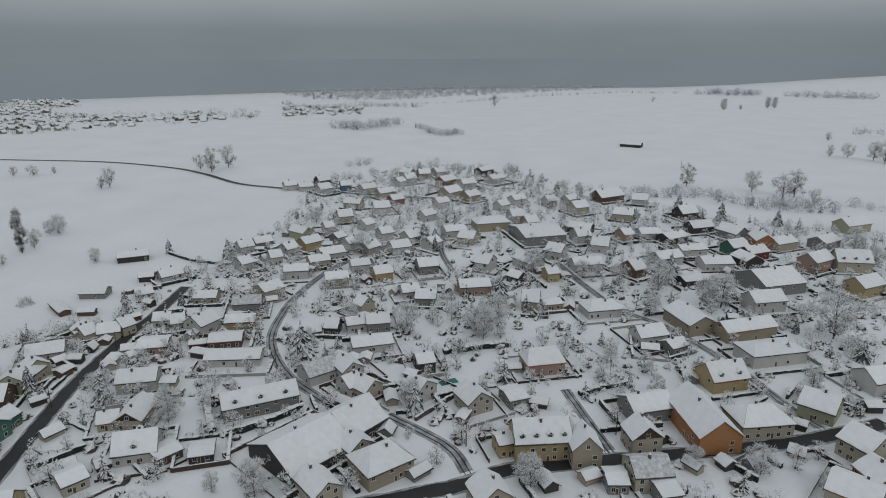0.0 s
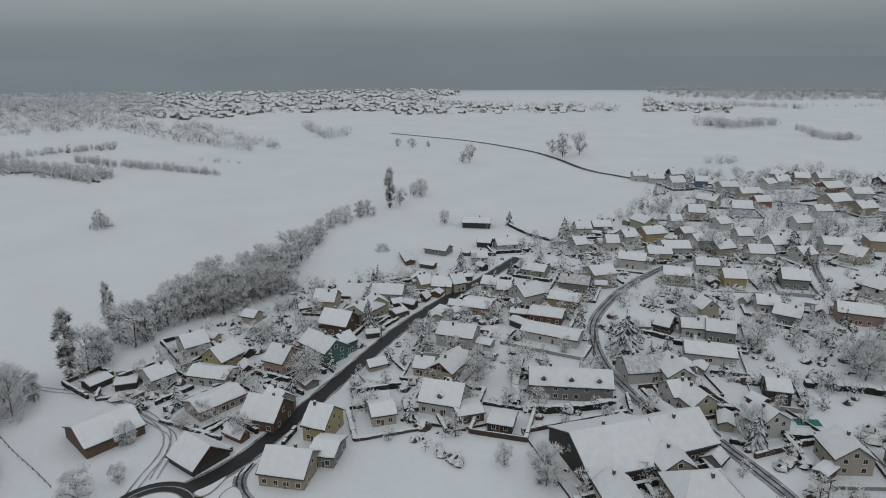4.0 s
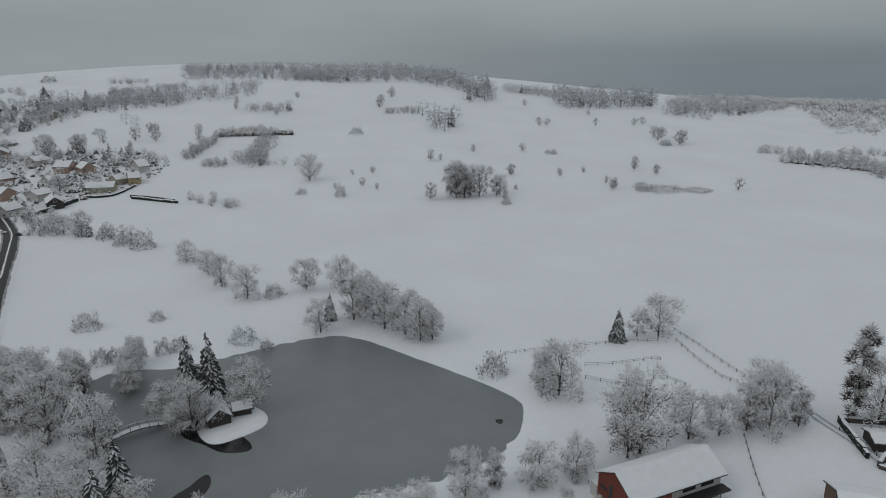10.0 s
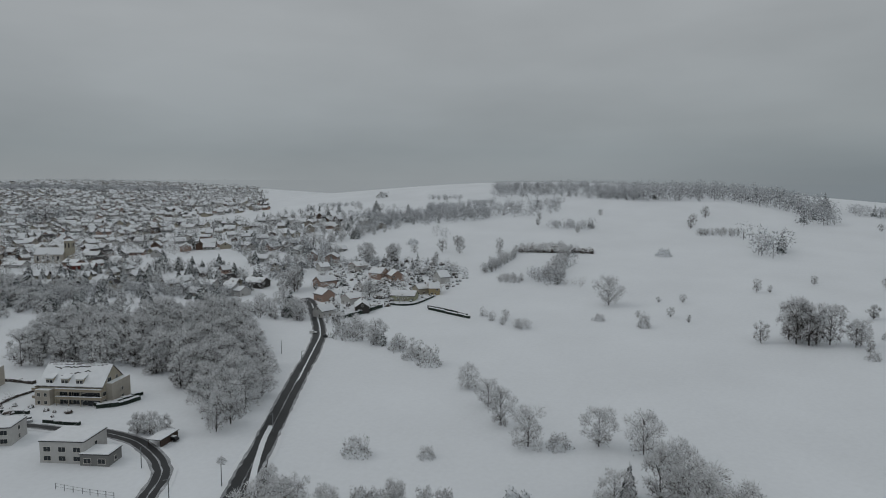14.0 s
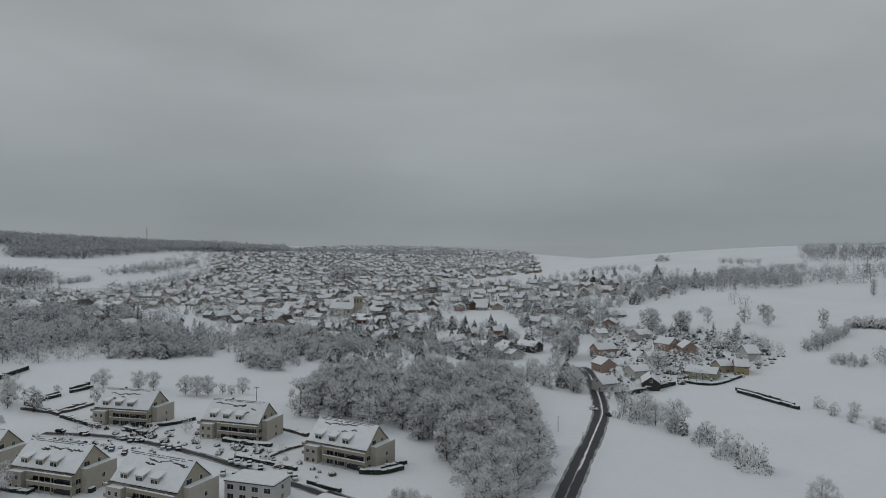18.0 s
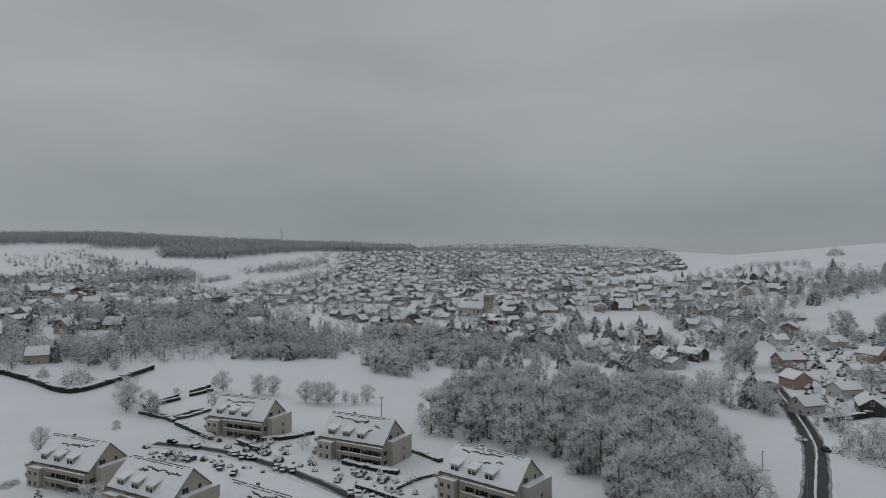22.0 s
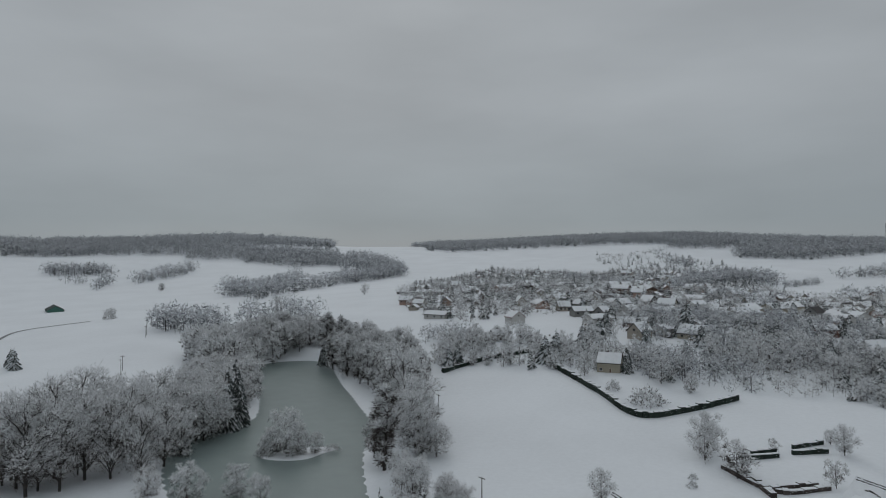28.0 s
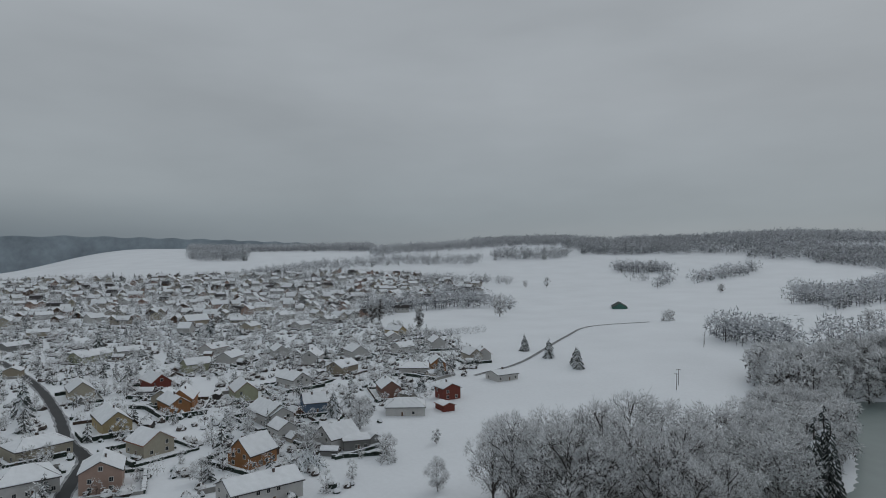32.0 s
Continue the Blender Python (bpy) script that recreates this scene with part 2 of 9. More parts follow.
def ease(a, b, x):
    t = min(1.0, max(0.0, (x - a) / (b - a)))
    return t * t * (3 - 2 * t)


def land(x, y):
    h = 70 * bell(x, y, -1150, -250, 330, 500) + 13 * bell(x, y, -60, -560, 140, 110) + 27 * bell(x, y, 60, -840, 280, 200)
    h -= 7 * bell(x, y, -440, -330, 110, 130) + 6 * bell(x, y, -230, 0, 130, 110) + 8 * bell(x, y, 30, -360, 120, 130)
    h += 34 * bell(x, y, 60, -2050, 380, 190) + 38 * bell(x, y, 1560, -1080, 260, 260) + 40 * bell(x, y, 1150, -1600, 270, 220) + 20 * bell(x, y, 1780, -480, 220, 300)
    h -= 12.5 * bell(x, y, 105, -505, 58, 55) + 3.0 * bell(x, y, 45, -440, 45, 45)
    return h + 46 * bell(x, y, -1500, -800, 450, 420) + 98 * ease(700, 2600, math.hypot(max(0.0, -y), 0.9 * max(0.0, x) * (1 - ease(0, 800, y))))


def inside(poly, x, y):
    hit, n = False, len(poly)
    for i in range(n):
        (x1, y1), (x2, y2) = poly[i], poly[i - 1]
        if (y1 > y) != (y2 > y) and x < (x2 - x1) * (y - y1) / (y2 - y1) + x1:
            hit = not hit
    return hit


def edge_distance(poly, x, y, closed=True):
    best = 1e9
    for i in range(0 if closed else 1, len(poly)):
        (ax, ay), (bx, by) = poly[i - 1], poly[i]
        dx, dy = bx - ax, by - ay
        t = min(1.0, max(0.0, ((x - ax) * dx + (y - ay) * dy) / (dx * dx + dy * dy + 1e-9)))
        best = min(best, math.hypot(x - ax - t * dx, y - ay - t * dy))
    return best


def rounded(poly, passes=2):
    for _ in range(passes):
        out = []
        for i in range(len(poly)):
            (ax, ay), (bx, by) = poly[i], poly[(i + 1) % len(poly)]
            out += [(ax * 0.75 + bx * 0.25, ay * 0.75 + by * 0.25), (ax * 0.25 + bx * 0.75, ay * 0.25 + by * 0.75)]
        poly = out
    return poly


def along(points, step=4.0):
    """A smooth line through the points, resampled."""
    pts = [Vector(p) for p in points]
    pts = [2 * pts[0] - pts[1]] + pts + [2 * pts[-1] - pts[-2]]
    out = []
    for i in range(1, len(pts) - 2):
        p0, p1, p2, p3 = pts[i - 1:i + 3]
        n = max(2, int((p2 - p1).length / step))
        for k in range(n):
            t = k / n
            out.append(0.5 * ((2 * p1) + (p2 - p0) * t + (2 * p0 - 5 * p1 + 4 * p2 - p3) * t * t + (3 * p1 - p0 - 3 * p2 + p3) * t ** 3))
    out.append(pts[-2])
    return out


# ---- houses ----
def window_mesh(w, h, frame_mat, name):
    s = Soup()
    s.box(-w / 2 - 0.12, w / 2 + 0.12, -0.06, 0.05, 0, h + 0.12, 0)
    s.box(-w / 2 - 0.18, w / 2 + 0.18, -0.16, 0.05, -0.1, 0.0, 0)
    for x0, x1 in ((-w / 2 + 0.02, -0.03), (0.03, w / 2 - 0.02)):
        s.face([(x0, -0.075, 0.06), (x1, -0.075, 0.06), (x1, -0.075, h), (x0, -0.075, h)], 1)
    ob = s.done(name, [frame_mat, GLASS])
    me = ob.data
    bpy.data.objects.remove(ob)
    return me


WINDOW = window_mesh(1.15, 1.35, FRAME, "window")
BROWN_WINDOW = window_mesh(1.1, 1.25, BROWN_FRAME, "window")
WIDE_WINDOW = window_mesh(2.2, 1.5, FRAME, "window")
s = Soup()
s.box(-0.55, 0.55, -0.08, 0.06, 0, 2.1, 0)
s.box(-0.42, 0.42, -0.1, 0.0, 0.1, 2.0, 1)
DOOR_OB = s.done("door", [FRAME, BROWN_FRAME])
DOOR = DOOR_OB.data
bpy.data.objects.remove(DOOR_OB)
s = Soup()
s.box(-0.35, 0.35, -0.3, 0.3, -1.2, 1.0, 0)
s.box(-0.42, 0.42, -0.37, 0.37, 1.0, 1.1, 0)
s.hull([(-0.4, -0.35, 1.1), (0.4, -0.35, 1.1), (0.4, 0.35, 1.1), (-0.4, 0.35, 1.1)], [(-0.25, -0.2, 1.35), (0.25, -0.2, 1.35), (0.25, 0.2, 1.35), (-0.25, 0.2, 1.35)], 1)
CHIMNEY_OB = s.done("chimney", [material("chimney_brick", (0.11, 0.085, 0.075), 0.9, 0.3, 3.0, 0.3, 20.0), SNOW])
CHIMNEY = CHIMNEY_OB.data
bpy.data.objects.remove(CHIMNEY_OB)


def gable_soup(L, W, eave, ridge, hip=0.0, base=-1.5):
    s, a, b = Soup(), L / 2, W / 2
    if hip:
        s.box(-a, a, -b, b, base, eave)
        return s
    s.face([(-a, -b, base), (a, -b, base), (a, -b, eave), (-a, -b, eave)])
    s.face([(a, b, base), (-a, b, base), (-a, b, eave), (a, b, eave)])
    s.face([(a, -b, base), (a, b, base), (a, b, eave), (a, 0, ridge), (a, -b, eave)])
    s.face([(-a, b, base), (-a, -b, base), (-a, -b, eave), (-a, 0, ridge), (-a, b, eave)])
    return s


def roof_soup(L, W, eave, ridge, over, thick, lift, hip=0.0, rough=0.0, seed=0, cells=(6, 3)):
    """Both slopes as one folded slab; rough wobbles its upper face and rims, as lying snow does."""
    s = Soup()
    rnd = random.Random(seed)
    slope = (ridge - eave) / (W / 2)
    half, low = W / 2 + over, eave - over * slope
    a = L / 2 + over * 0.8
    nx, ny = cells
    for side in (-1, 1):
        top, bottom = {}, {}
        for i in range(nx + 1):
            for j in range(ny + 1):
                v = j / ny
                ah = a - hip * (1 - v)
                x = -ah + 2 * ah * i / nx
                y = side * half * v
                z = ridge + lift + (low - ridge) * v
                edge = i in (0, nx) or j == ny
                w = rnd.uniform(-1, 1) * rough
                if edge and rough:
                    x += rnd.uniform(-0.6, 0.2) * rough * (1 if x > 0 else -1) * (i in (0, nx))
                    y -= side * rnd.uniform(-0.1, 0.8) * rough * (j == ny)
                top[i, j] = (x, y, z + thick * (0.75 if edge else 1.0) + (0 if j == 0 else w * 0.5))
                bottom[i, j] = (x, y, z)
        for i in range(nx):
            for j in range(ny):
                q = [top[i, j], top[i + 1, j], top[i + 1, j + 1], top[i, j + 1]]
                s.face(q if side < 0 else q[::-1])
        rim = [(i, ny) for i in range(nx + 1)]
        for p, q in zip(rim, rim[1:]):
            s.face([bottom[p], bottom[q], top[q], top[p]])
        for e in (0, nx):
            for j in range(ny):
                s.face([bottom[e, j], bottom[e, j + 1], top[e, j + 1], top[e, j]])
        q = [bottom[0, 0], bottom[nx, 0], bottom[nx, ny], bottom[0, ny]]
        s.face(q if side > 0 else q[::-1])
    if hip:
        for e in (-1, 1):
            zt = thick * 0.8 + lift
            s.face([(e * a, -half, low + zt), (e * a, half, low + zt), (e * (a - hip), 0, ridge + zt + thick * 0.2)])
            s.face([(e * a, -half, low + lift), (e * a, half, low + lift), (e * a, half, low + zt), (e * a, -half, low + zt)])
    return s


HOUSE_COUNT = [0]
HOUSES = []
FOOT, CELLS = [], {}


def footprint(x, y, r):
    FOOT.append((x, y, r))
    for i in range(int((x - r) // 16), int((x + r) // 16) + 1):
        for j in range(int((y - r) // 16), int((y + r) // 16) + 1):
            CELLS.setdefault((i, j), []).append((x, y, r))


def free(x, y, r):
    for i in range(int((x - r) // 16), int((x + r) // 16) + 1):
        for j in range(int((y - r) // 16), int((y + r) // 16) + 1):
            for fx, fy, fr in CELLS.get((i, j), ()):
                if math.hypot(x - fx, y - fy) < fr * 0.85 + r:
                    return False
    return not any(inside(p, x, y) for p in WET)



def house(x, y, rot, L, W, eave=5.0, ridge=8.5, wall="cream", hip=0.0, roof="snow", chimneys=1, dormers=0, wins=8, brown=False, label="", gable_wood=False, name="house", category="house", z=None):
    HOUSE_COUNT[0] += 1
    seed = HOUSE_COUNT[0]
    rnd = random.Random(seed)
    c, sn = math.cos(radians(rot)), math.sin(radians(rot))
    if z is None:
        z = min(land(x + c * i * L / 2 - sn * j * W / 2, y + sn * i * L / 2 + c * j * W / 2) for i in (-1, 1) for j in (-1, 1))
    footprint(x, y, max(L, W) / 2)
    HOUSES.append((x, y, rot, L, W))
    root = empty(name, pose(x, y, z, 0, 0, rot))
    tone = {"cream": "cream-rendered", "ivory": "ivory-rendered", "white": "white-rendered", "yellow": "yellow-painted", "tan": "tan-rendered", "orange": "orange-painted", "red": "dark red", "brick": "red brick",
            "grey": "grey-rendered", "dark": "dark timber", "brown": "brown timber", "green": "teal green", "blue": "blue-painted", "lime": "pale green", "pink": "salmon-rendered", "beige": "beige-rendered"}[wall]
    kind = "low" if eave < 3.6 else ("tall" if ridge > 9.6 else "two-storey" if eave > 4.4 else "single-storey")
    covers = {"snow": "thick snow on its roof", "thin": "patchy snow on its dark tiled roof", "tile": "a bare tiled roof", "green": "a bare green roof"}[roof]
    tagged(root, label or f"{kind} {tone} {category} with {covers}", category, "village houses" if name == "house" else "")
    gable_soup(L, W, eave, ridge, hip).done("wall", [WALLS[wall]], root)
    if gable_wood and not hip:
        b = W / 2
        for e in (-1, 1):
            s = Soup()
            xe = e * (L / 2 + 0.05)
            s.face([(xe, -b, eave), (xe, b, eave), (xe, 0, ridge)][::e])
            s.done("gable_cladding", [WOOD], root, "dark boarded gable")
    tile = RED_TILE if rnd.random() < 0.12 else TILE
    r = roof_soup(L, W, eave, ridge, 0.64, 0.22, -0.02, hip, cells=(2, 1)).done("roof", [WALLS["moss"] if roof == "green" else tile], root)
    if roof not in ("tile", "green"):
        roof_soup(L, W, eave, ridge, 0.5, 0.26 if roof == "snow" else 0.06, 0.205, hip, 0.18, seed, cells=(max(4, int(L / 1.6)), 4)).done(
            "snow_cover", [ROOF_SNOW if roof == "snow" else THIN_SNOW], r, smooth=False)
    slope = (ridge - eave) / (W / 2)
    for k in range(chimneys):
        cx, cy = (rnd.uniform(-0.3, 0.3)) * (L - 2 * hip), rnd.uniform(-0.12, 0.12) * W
        share("chimney", CHIMNEY, root, pose(cx, cy, ridge - abs(cy) * slope + 0.5))
    win = BROWN_WINDOW if brown else WINDOW
    floors = [1.0] if eave < 3.9 else ([0.9, 3.6] if eave < 7.0 else [0.9, 3.7, 6.4])
    spots = []
    n = max(2, int(L / 3.1))
    for k in range(n):
        for fl in floors:
            if fl + 1.6 < eave + 0.2:
                u = -L / 2 + L * (k + 0.5) / n
                spots += [(u, -W / 2, fl, 0), (u, W / 2, fl, 180)]
    m = 2 if W > 7.5 else 1
    for k in range(m):
        for fl in floors:
            if fl + 1.6 < eave + 0.6:
                v = -W / 2 + W * (k + 0.5) / m
                spots += [(L / 2, v, fl, 90), (-L / 2, v, fl, -90)]
    if not hip and ridge - eave > 2.6:
        spots += [(L / 2, 0, eave + 0.35, 90), (-L / 2, 0, eave + 0.35, -90)] * 2
    rnd.shuffle(spots)
    done = set()
    for u, v, fl, a in spots:
        if len(done) >= wins:
            break
        if (u, v, fl) not in done:
            done.add((u, v, fl))
            share("window", win, root, pose(u, v, fl, 0, 0, a))
    if wins > 5:
        share("door", DOOR, root, pose(L * rnd.choice((-0.08, 0.08)), -W / 2, 0.1, 0, 0, 0))
    for k in range(dormers):
        u = -L / 2 + L * (k + 0.5) / dormers
        for side in ((-1,) if dormers > 2 else (-1, 1)):
            s = Soup()
            yb = side * (W / 2 - 1.0)
            zt = ridge - (W / 2 - 1.0) * slope
            lo, hi = sorted((yb, yb - side * 1.6 / max(slope, 0.4)))
            s.box(u - 0.8, u + 0.8, lo, hi, zt - 0.3, zt + 1.35, 0)
            d = s.done("dormer", [WOOD], root)
            s = Soup()
            for e in (-1, 1):
                q = [(u, lo - 0.3, zt + 2.1), (u + e * 1.1, lo - 0.3, zt + 1.2), (u + e * 1.1, hi + 0.8, zt + 1.2), (u, hi + 0.8, zt + 2.1)]
                s.hull([(p[0], p[1], p[2]) for p in (q if e > 0 else q[::-1])], [(p[0], p[1], p[2] + 0.2) for p in (q if e > 0 else q[::-1])], 0)
            s.face([(u - 0.8, yb, zt + 1.35), (u + 0.8, yb, zt + 1.35), (u, yb, zt + 2.05)], 1)
            s.done("dormer_roof", [ROOF_SNOW, WOOD], d)
            share("window", win, d, pose(u, yb, zt + 0.0, 0, 0, 0 if side < 0 else 180) @ Matrix.Diagonal((0.85, 1, 0.9, 1)))
    return root


# ---- trees ----
TW = [RIME, TWIG]


def sliver(s, p, d, length, width, mat, rnd):
    d = d.normalized()
    u = d.cross(Vector((rnd.uniform(-1, 1), rnd.uniform(-1, 1), rnd.uniform(-1, 1))))
    if u.length < 1e-3:
        u = d.orthogonal()
    u.normalize()
    width *= 0.55 if mat == 1 else 1.0
    s.face([tuple(p - u * width * 0.5), tuple(p + u * width * 0.5), tuple(p + d * length)], mat)


def ball(rnd):
    while True:
        v = Vector((rnd.uniform(-1, 1), rnd.uniform(-1, 1), rnd.uniform(-1, 1)))
        if 0.05 < v.length < 1:
            return v


def crown_mesh(name, p, way, length, width, slot, mats):
    """Many fine slivers in one mesh: p their feet, way their directions."""
    n = len(p)
    way = way / np.linalg.norm(way, axis=1)[:, None]
    side = np.cross(way, NP.normal(size=(n, 3)))
    side /= np.linalg.norm(side, axis=1)[:, None] + 1e-6
    co = np.stack([p - side * width[:, None] / 2, p + side * width[:, None] / 2, p + way * length[:, None]], 1).reshape(-1, 3)
    me = bpy.data.meshes.new(name)
    me.vertices.add(3 * n)
    me.vertices.foreach_set("co", co.ravel())
    me.loops.add(3 * n)
    me.loops.foreach_set("vertex_index", np.arange(3 * n))
    me.polygons.add(n)
    me.polygons.foreach_set("loop_start", np.arange(0, 3 * n, 3))
    me.polygons.foreach_set("material_index", slot)
    for m in mats:
        me.materials.append(m)
    me.update(calc_edges=True)
    return me


NP = np.random.RandomState(5)


def frosted(seed, width, count, base=0.10, lobes=20, fine=1.0, white=0.70, droop=0.0, egg=1.0, stretch=1.0, bare=0.0, h=10.0, lobe=1.0):
    """Trunk and rising limbs; each limb ends in a lobe of fine rimed twigs, and the lobes make up an uneven crown."""
    rnd = random.Random(seed)
    t = Soup()
    r0 = h * 0.014 + 0.03
    lean = Vector((rnd.uniform(-0.3, 0.3), rnd.uniform(-0.3, 0.3), h * 0.55))
    t.tube((0, 0, -0.5), lean * 0.5, r0, r0 * 0.75, 6)
    t.tube(lean * 0.5, lean, r0 * 0.75, r0 * 0.4, 5)
    t.tube(lean, (lean.x * 1.5, lean.y * 1.5, h * 0.9), r0 * 0.4, 0.02, 4)
    cs, rl = [], []
    for i in range(lobes):
        w = (i + 0.5) / lobes
        prof = (4 * w * (1 - w)) ** 0.42 if egg == 1.0 else (4 * w ** egg * (1 - w ** egg)) ** 0.42
        r = prof * width / 2 * (rnd.uniform(0.5, 0.84) if i % 4 else rnd.uniform(0.1, 0.35))
        az = i * 2.4 + rnd.uniform(-0.4, 0.4)
        rad = lobe * width * rnd.uniform(0.13, 0.22) * (0.75 + 0.25 * prof)
        c = Vector((math.cos(az) * r, math.sin(az) * r, h * (base + (0.95 - base) * w)))
        c.z = min(max(c.z, h * base + rad * 0.5), h - rad * stretch * 0.9)
        cs.append(c)
        rl.append(rad)
        z0 = max(h * 0.08, min(c.z - r * 1.0 - 0.05 * h, h * 0.8))
        a = Vector((lean.x * z0 / h, lean.y * z0 / h, z0))
        m = a.lerp(c, 0.55) + Vector((0, 0, 0.04 * h)) + ball(rnd) * 0.04 * h
        q = r0 * (0.42 if i % 3 == 0 else 0.26)
        t.tube(a, m, q, q * 0.6, 4)
        t.tube(m, c, q * 0.6, q * 0.3, 3)
        for k in range(7):
            d = (ball(rnd) + Vector((math.cos(az), math.sin(az), 0.9)) * 0.5).normalized()
            t.tube(m.lerp(c, rnd.uniform(0.2, 1)), c + Vector((d.x, d.y, d.z * stretch)) * rad * rnd.uniform(0.7, 1.1), q * 0.24, 0.008 * h / 10, 3)
    rs = np.random.RandomState(seed)
    C, R = np.array([tuple(c) for c in cs]), np.array(rl)
    pick = rs.choice(lobes, count, p=R ** 2 / (R ** 2).sum())
    n = rs.normal(size=(count, 3))
    n /= np.linalg.norm(n, axis=1)[:, None]
    out = C[pick] * (1, 1, 0)
    out /= np.linalg.norm(out, axis=1)[:, None] + 0.01
    n = n + out * 0.35 + np.array((0, 0, 0.3))
    n /= np.linalg.norm(n, axis=1)[:, None]
    rad = R[pick] * (bare + (1 - bare) * rs.uniform(size=count) ** 0.5) * (1 + 0.25 * np.sin(n[:, 0] * 7 + pick) * np.cos(n[:, 1] * 6 + n[:, 2] * 5))
    p = C[pick] + n * rad[:, None] * (1, 1, stretch)
    p[:, 2] = np.maximum(p[:, 2], 0.1)
    way = n * 0.6 + rs.normal(size=(count, 3)) * 0.55 + np.array((0, 0, 0.3 - droop))
    length = h * rs.uniform(0.035, 0.085, count) * (0.5 + 0.5 * fine)
    wide = h * 0.0105 * fine * rs.uniform(0.6, 1.5, count)
    q = p * (10.0 / h)
    lump = np.sin(q[:, 0] * 3.4 + seed) * np.sin(q[:, 1] * 3.8 + 2 * seed) + np.sin(q[:, 1] * 3.1 + q[:, 2] * 4.1) * np.sin(q[:, 0] * 3.3 - q[:, 2] * 3.9 + seed)
    score = 0.55 * n[:, 2] + 0.34 * lump + 0.5 * (p[:, 2] / h - 0.5) + rs.uniform(-0.22, 0.22, lobes)[pick] + rs.normal(size=count) * 0.22
    slot = (score < np.quantile(score, 1 - white)).astype(int)
    wide = np.where(slot == 1, wide * 0.7, wide * 1.15)
    return t, crown_mesh("crown", p, way, length, wide, slot, TW)


def conifer(seed, h, width, tiers=14, blades=11, laden=0.0):
    rnd = random.Random(seed)
    t, c = Soup(), Soup()
    t.tube((0, 0, -0.5), (0, 0, h), h * 0.016 + 0.08, 0.02, 6)
    for i in range(tiers):
        v = i / tiers
        z = h * (0.06 + 0.93 * v)
        reach = width / 2 * (1 - v) ** 0.85 + 0.15
        for k in range(blades if v < 0.7 else 7):
            az = 2 * math.pi * (k + rnd.random() * 0.8) / blades + i * 0.7
            r = reach * rnd.uniform(0.72, 1.15)
            o = Vector((math.cos(az), math.sin(az), 0))
            q = Vector((-o.y, o.x, 0)) * r * rnd.uniform(0.14, 0.24)
            z0 = z + rnd.uniform(-0.3, 0.3)
            a, m, e = Vector((0, 0, z0 + r * 0.12)), o * r * 0.55 + Vector((0, 0, z0)), o * r + Vector((0, 0, z0 - r * 0.38))
            dn = Vector((0, 0, -0.16 - r * 0.09))
            c.face([tuple(a), tuple(m - q), tuple(e), tuple(m + q)], 0 if rnd.random() < 0.84 + 0.14 * laden else 1)
            if rnd.random() < laden:
                continue
            c.face([tuple(a + dn), tuple(m + q * 1.15 + dn), tuple(e + dn * 1.3), tuple(m - q * 1.15 + dn)], 1)
            c.face([tuple(m - q), tuple(m - q * 1.15 + dn), tuple(e + dn * 1.3), tuple(e)], 1)
            c.face([tuple(m + q), tuple(e), tuple(e + dn * 1.3), tuple(m + q * 1.15 + dn)], 1)
    return t, c


def stash(soup, name, mats):
    ob = soup.done(name, mats)
    me = ob.data
    bpy.data.objects.remove(ob)
    return me


TREES = {}


def species(kind, pairs, mats, label, category):
    TREES[kind] = ([(stash(t, "trunk", [BARK]), stash(c, "crown", mats) if isinstance(c, Soup) else c) for t, c in pairs], label, category)


species("oak", [frosted(k, w, 3600, 0.10, 20) for k, w in ((1, 9.0), (2, 8.0), (3, 9.8), (4, 8.6))], TW, "leafless broad-crowned tree with rime and snow on its twigs", "tree")
species("tall", [frosted(k, w, 3200, 0.08, 20, stretch=1.3, white=0.52) for k, w in ((11, 5.6), (12, 6.4), (13, 5.2))], TW, "tall leafless tree with upright frosted branches", "tree")
species("poplar", [frosted(k, w, 3000, 0.04, 18, stretch=2.2, white=0.46) for k, w in ((21, 2.3), (22, 2.0))], TW, "slender leafless poplar with upright frosted branches", "tree")
species("multi", [frosted(k, w, 3600, 0.03, 20, egg=0.8) for k, w in ((31, 8.0), (32, 9.2))], TW, "leafless several-stemmed tree white with hoar frost", "tree")
species("weeping", [frosted(k, w, 3400, 0.03, 20, fine=1.25, white=0.74, droop=0.9) for k, w in ((41, 9.0), (42, 8.0))], TW, "tree with drooping snow-laden branches", "tree")
species("elm", [frosted(k, w, 6000, 0.17, 38, fine=0.5, white=0.64, lobe=0.72, egg=1.15, stretch=1.4, bare=0.2) for k, w in ((91, 7.4), (92, 8.2), (93, 6.6))], TW, "tall bare tree with fine rimed branches", "tree")
species("copse", [frosted(k, w, 1900, 0.05, 20, fine=1.35, white=0.67) for k, w in ((94, 7.4), (95, 8.6), (96, 6.4), (97, 5.6))], TW, "frosted leafless tree", "tree")
species("thicket", [frosted(k, w, 330, 0.02, 14, fine=3.0, white=0.78) for k, w in ((98, 7.4), (99, 8.6), (100, 6.4))], TW, "frosted leafless tree", "tree")
species("clipped", [frosted(k, w, 1500, 0.42, 14, fine=1.7, white=0.85) for k, w in ((54, 7.0), (55, 7.6))], TW, "small clipped ball-headed tree thick with snow", "tree")
species("small", [frosted(k, w, 900, 0.14, 13, fine=2.0, white=0.52) for k, w in ((51, 8.6), (52, 7.6), (53, 9.4))], TW, "small leafless field tree white with frost", "tree")
species("spruce", [conifer(k, 10, w, 17, 12) for k, w in ((61, 4.6), (62, 5.2))], [SNOW, FIR_NEEDLE], "dark green spruce with snow lying on its boughs", "conifer")
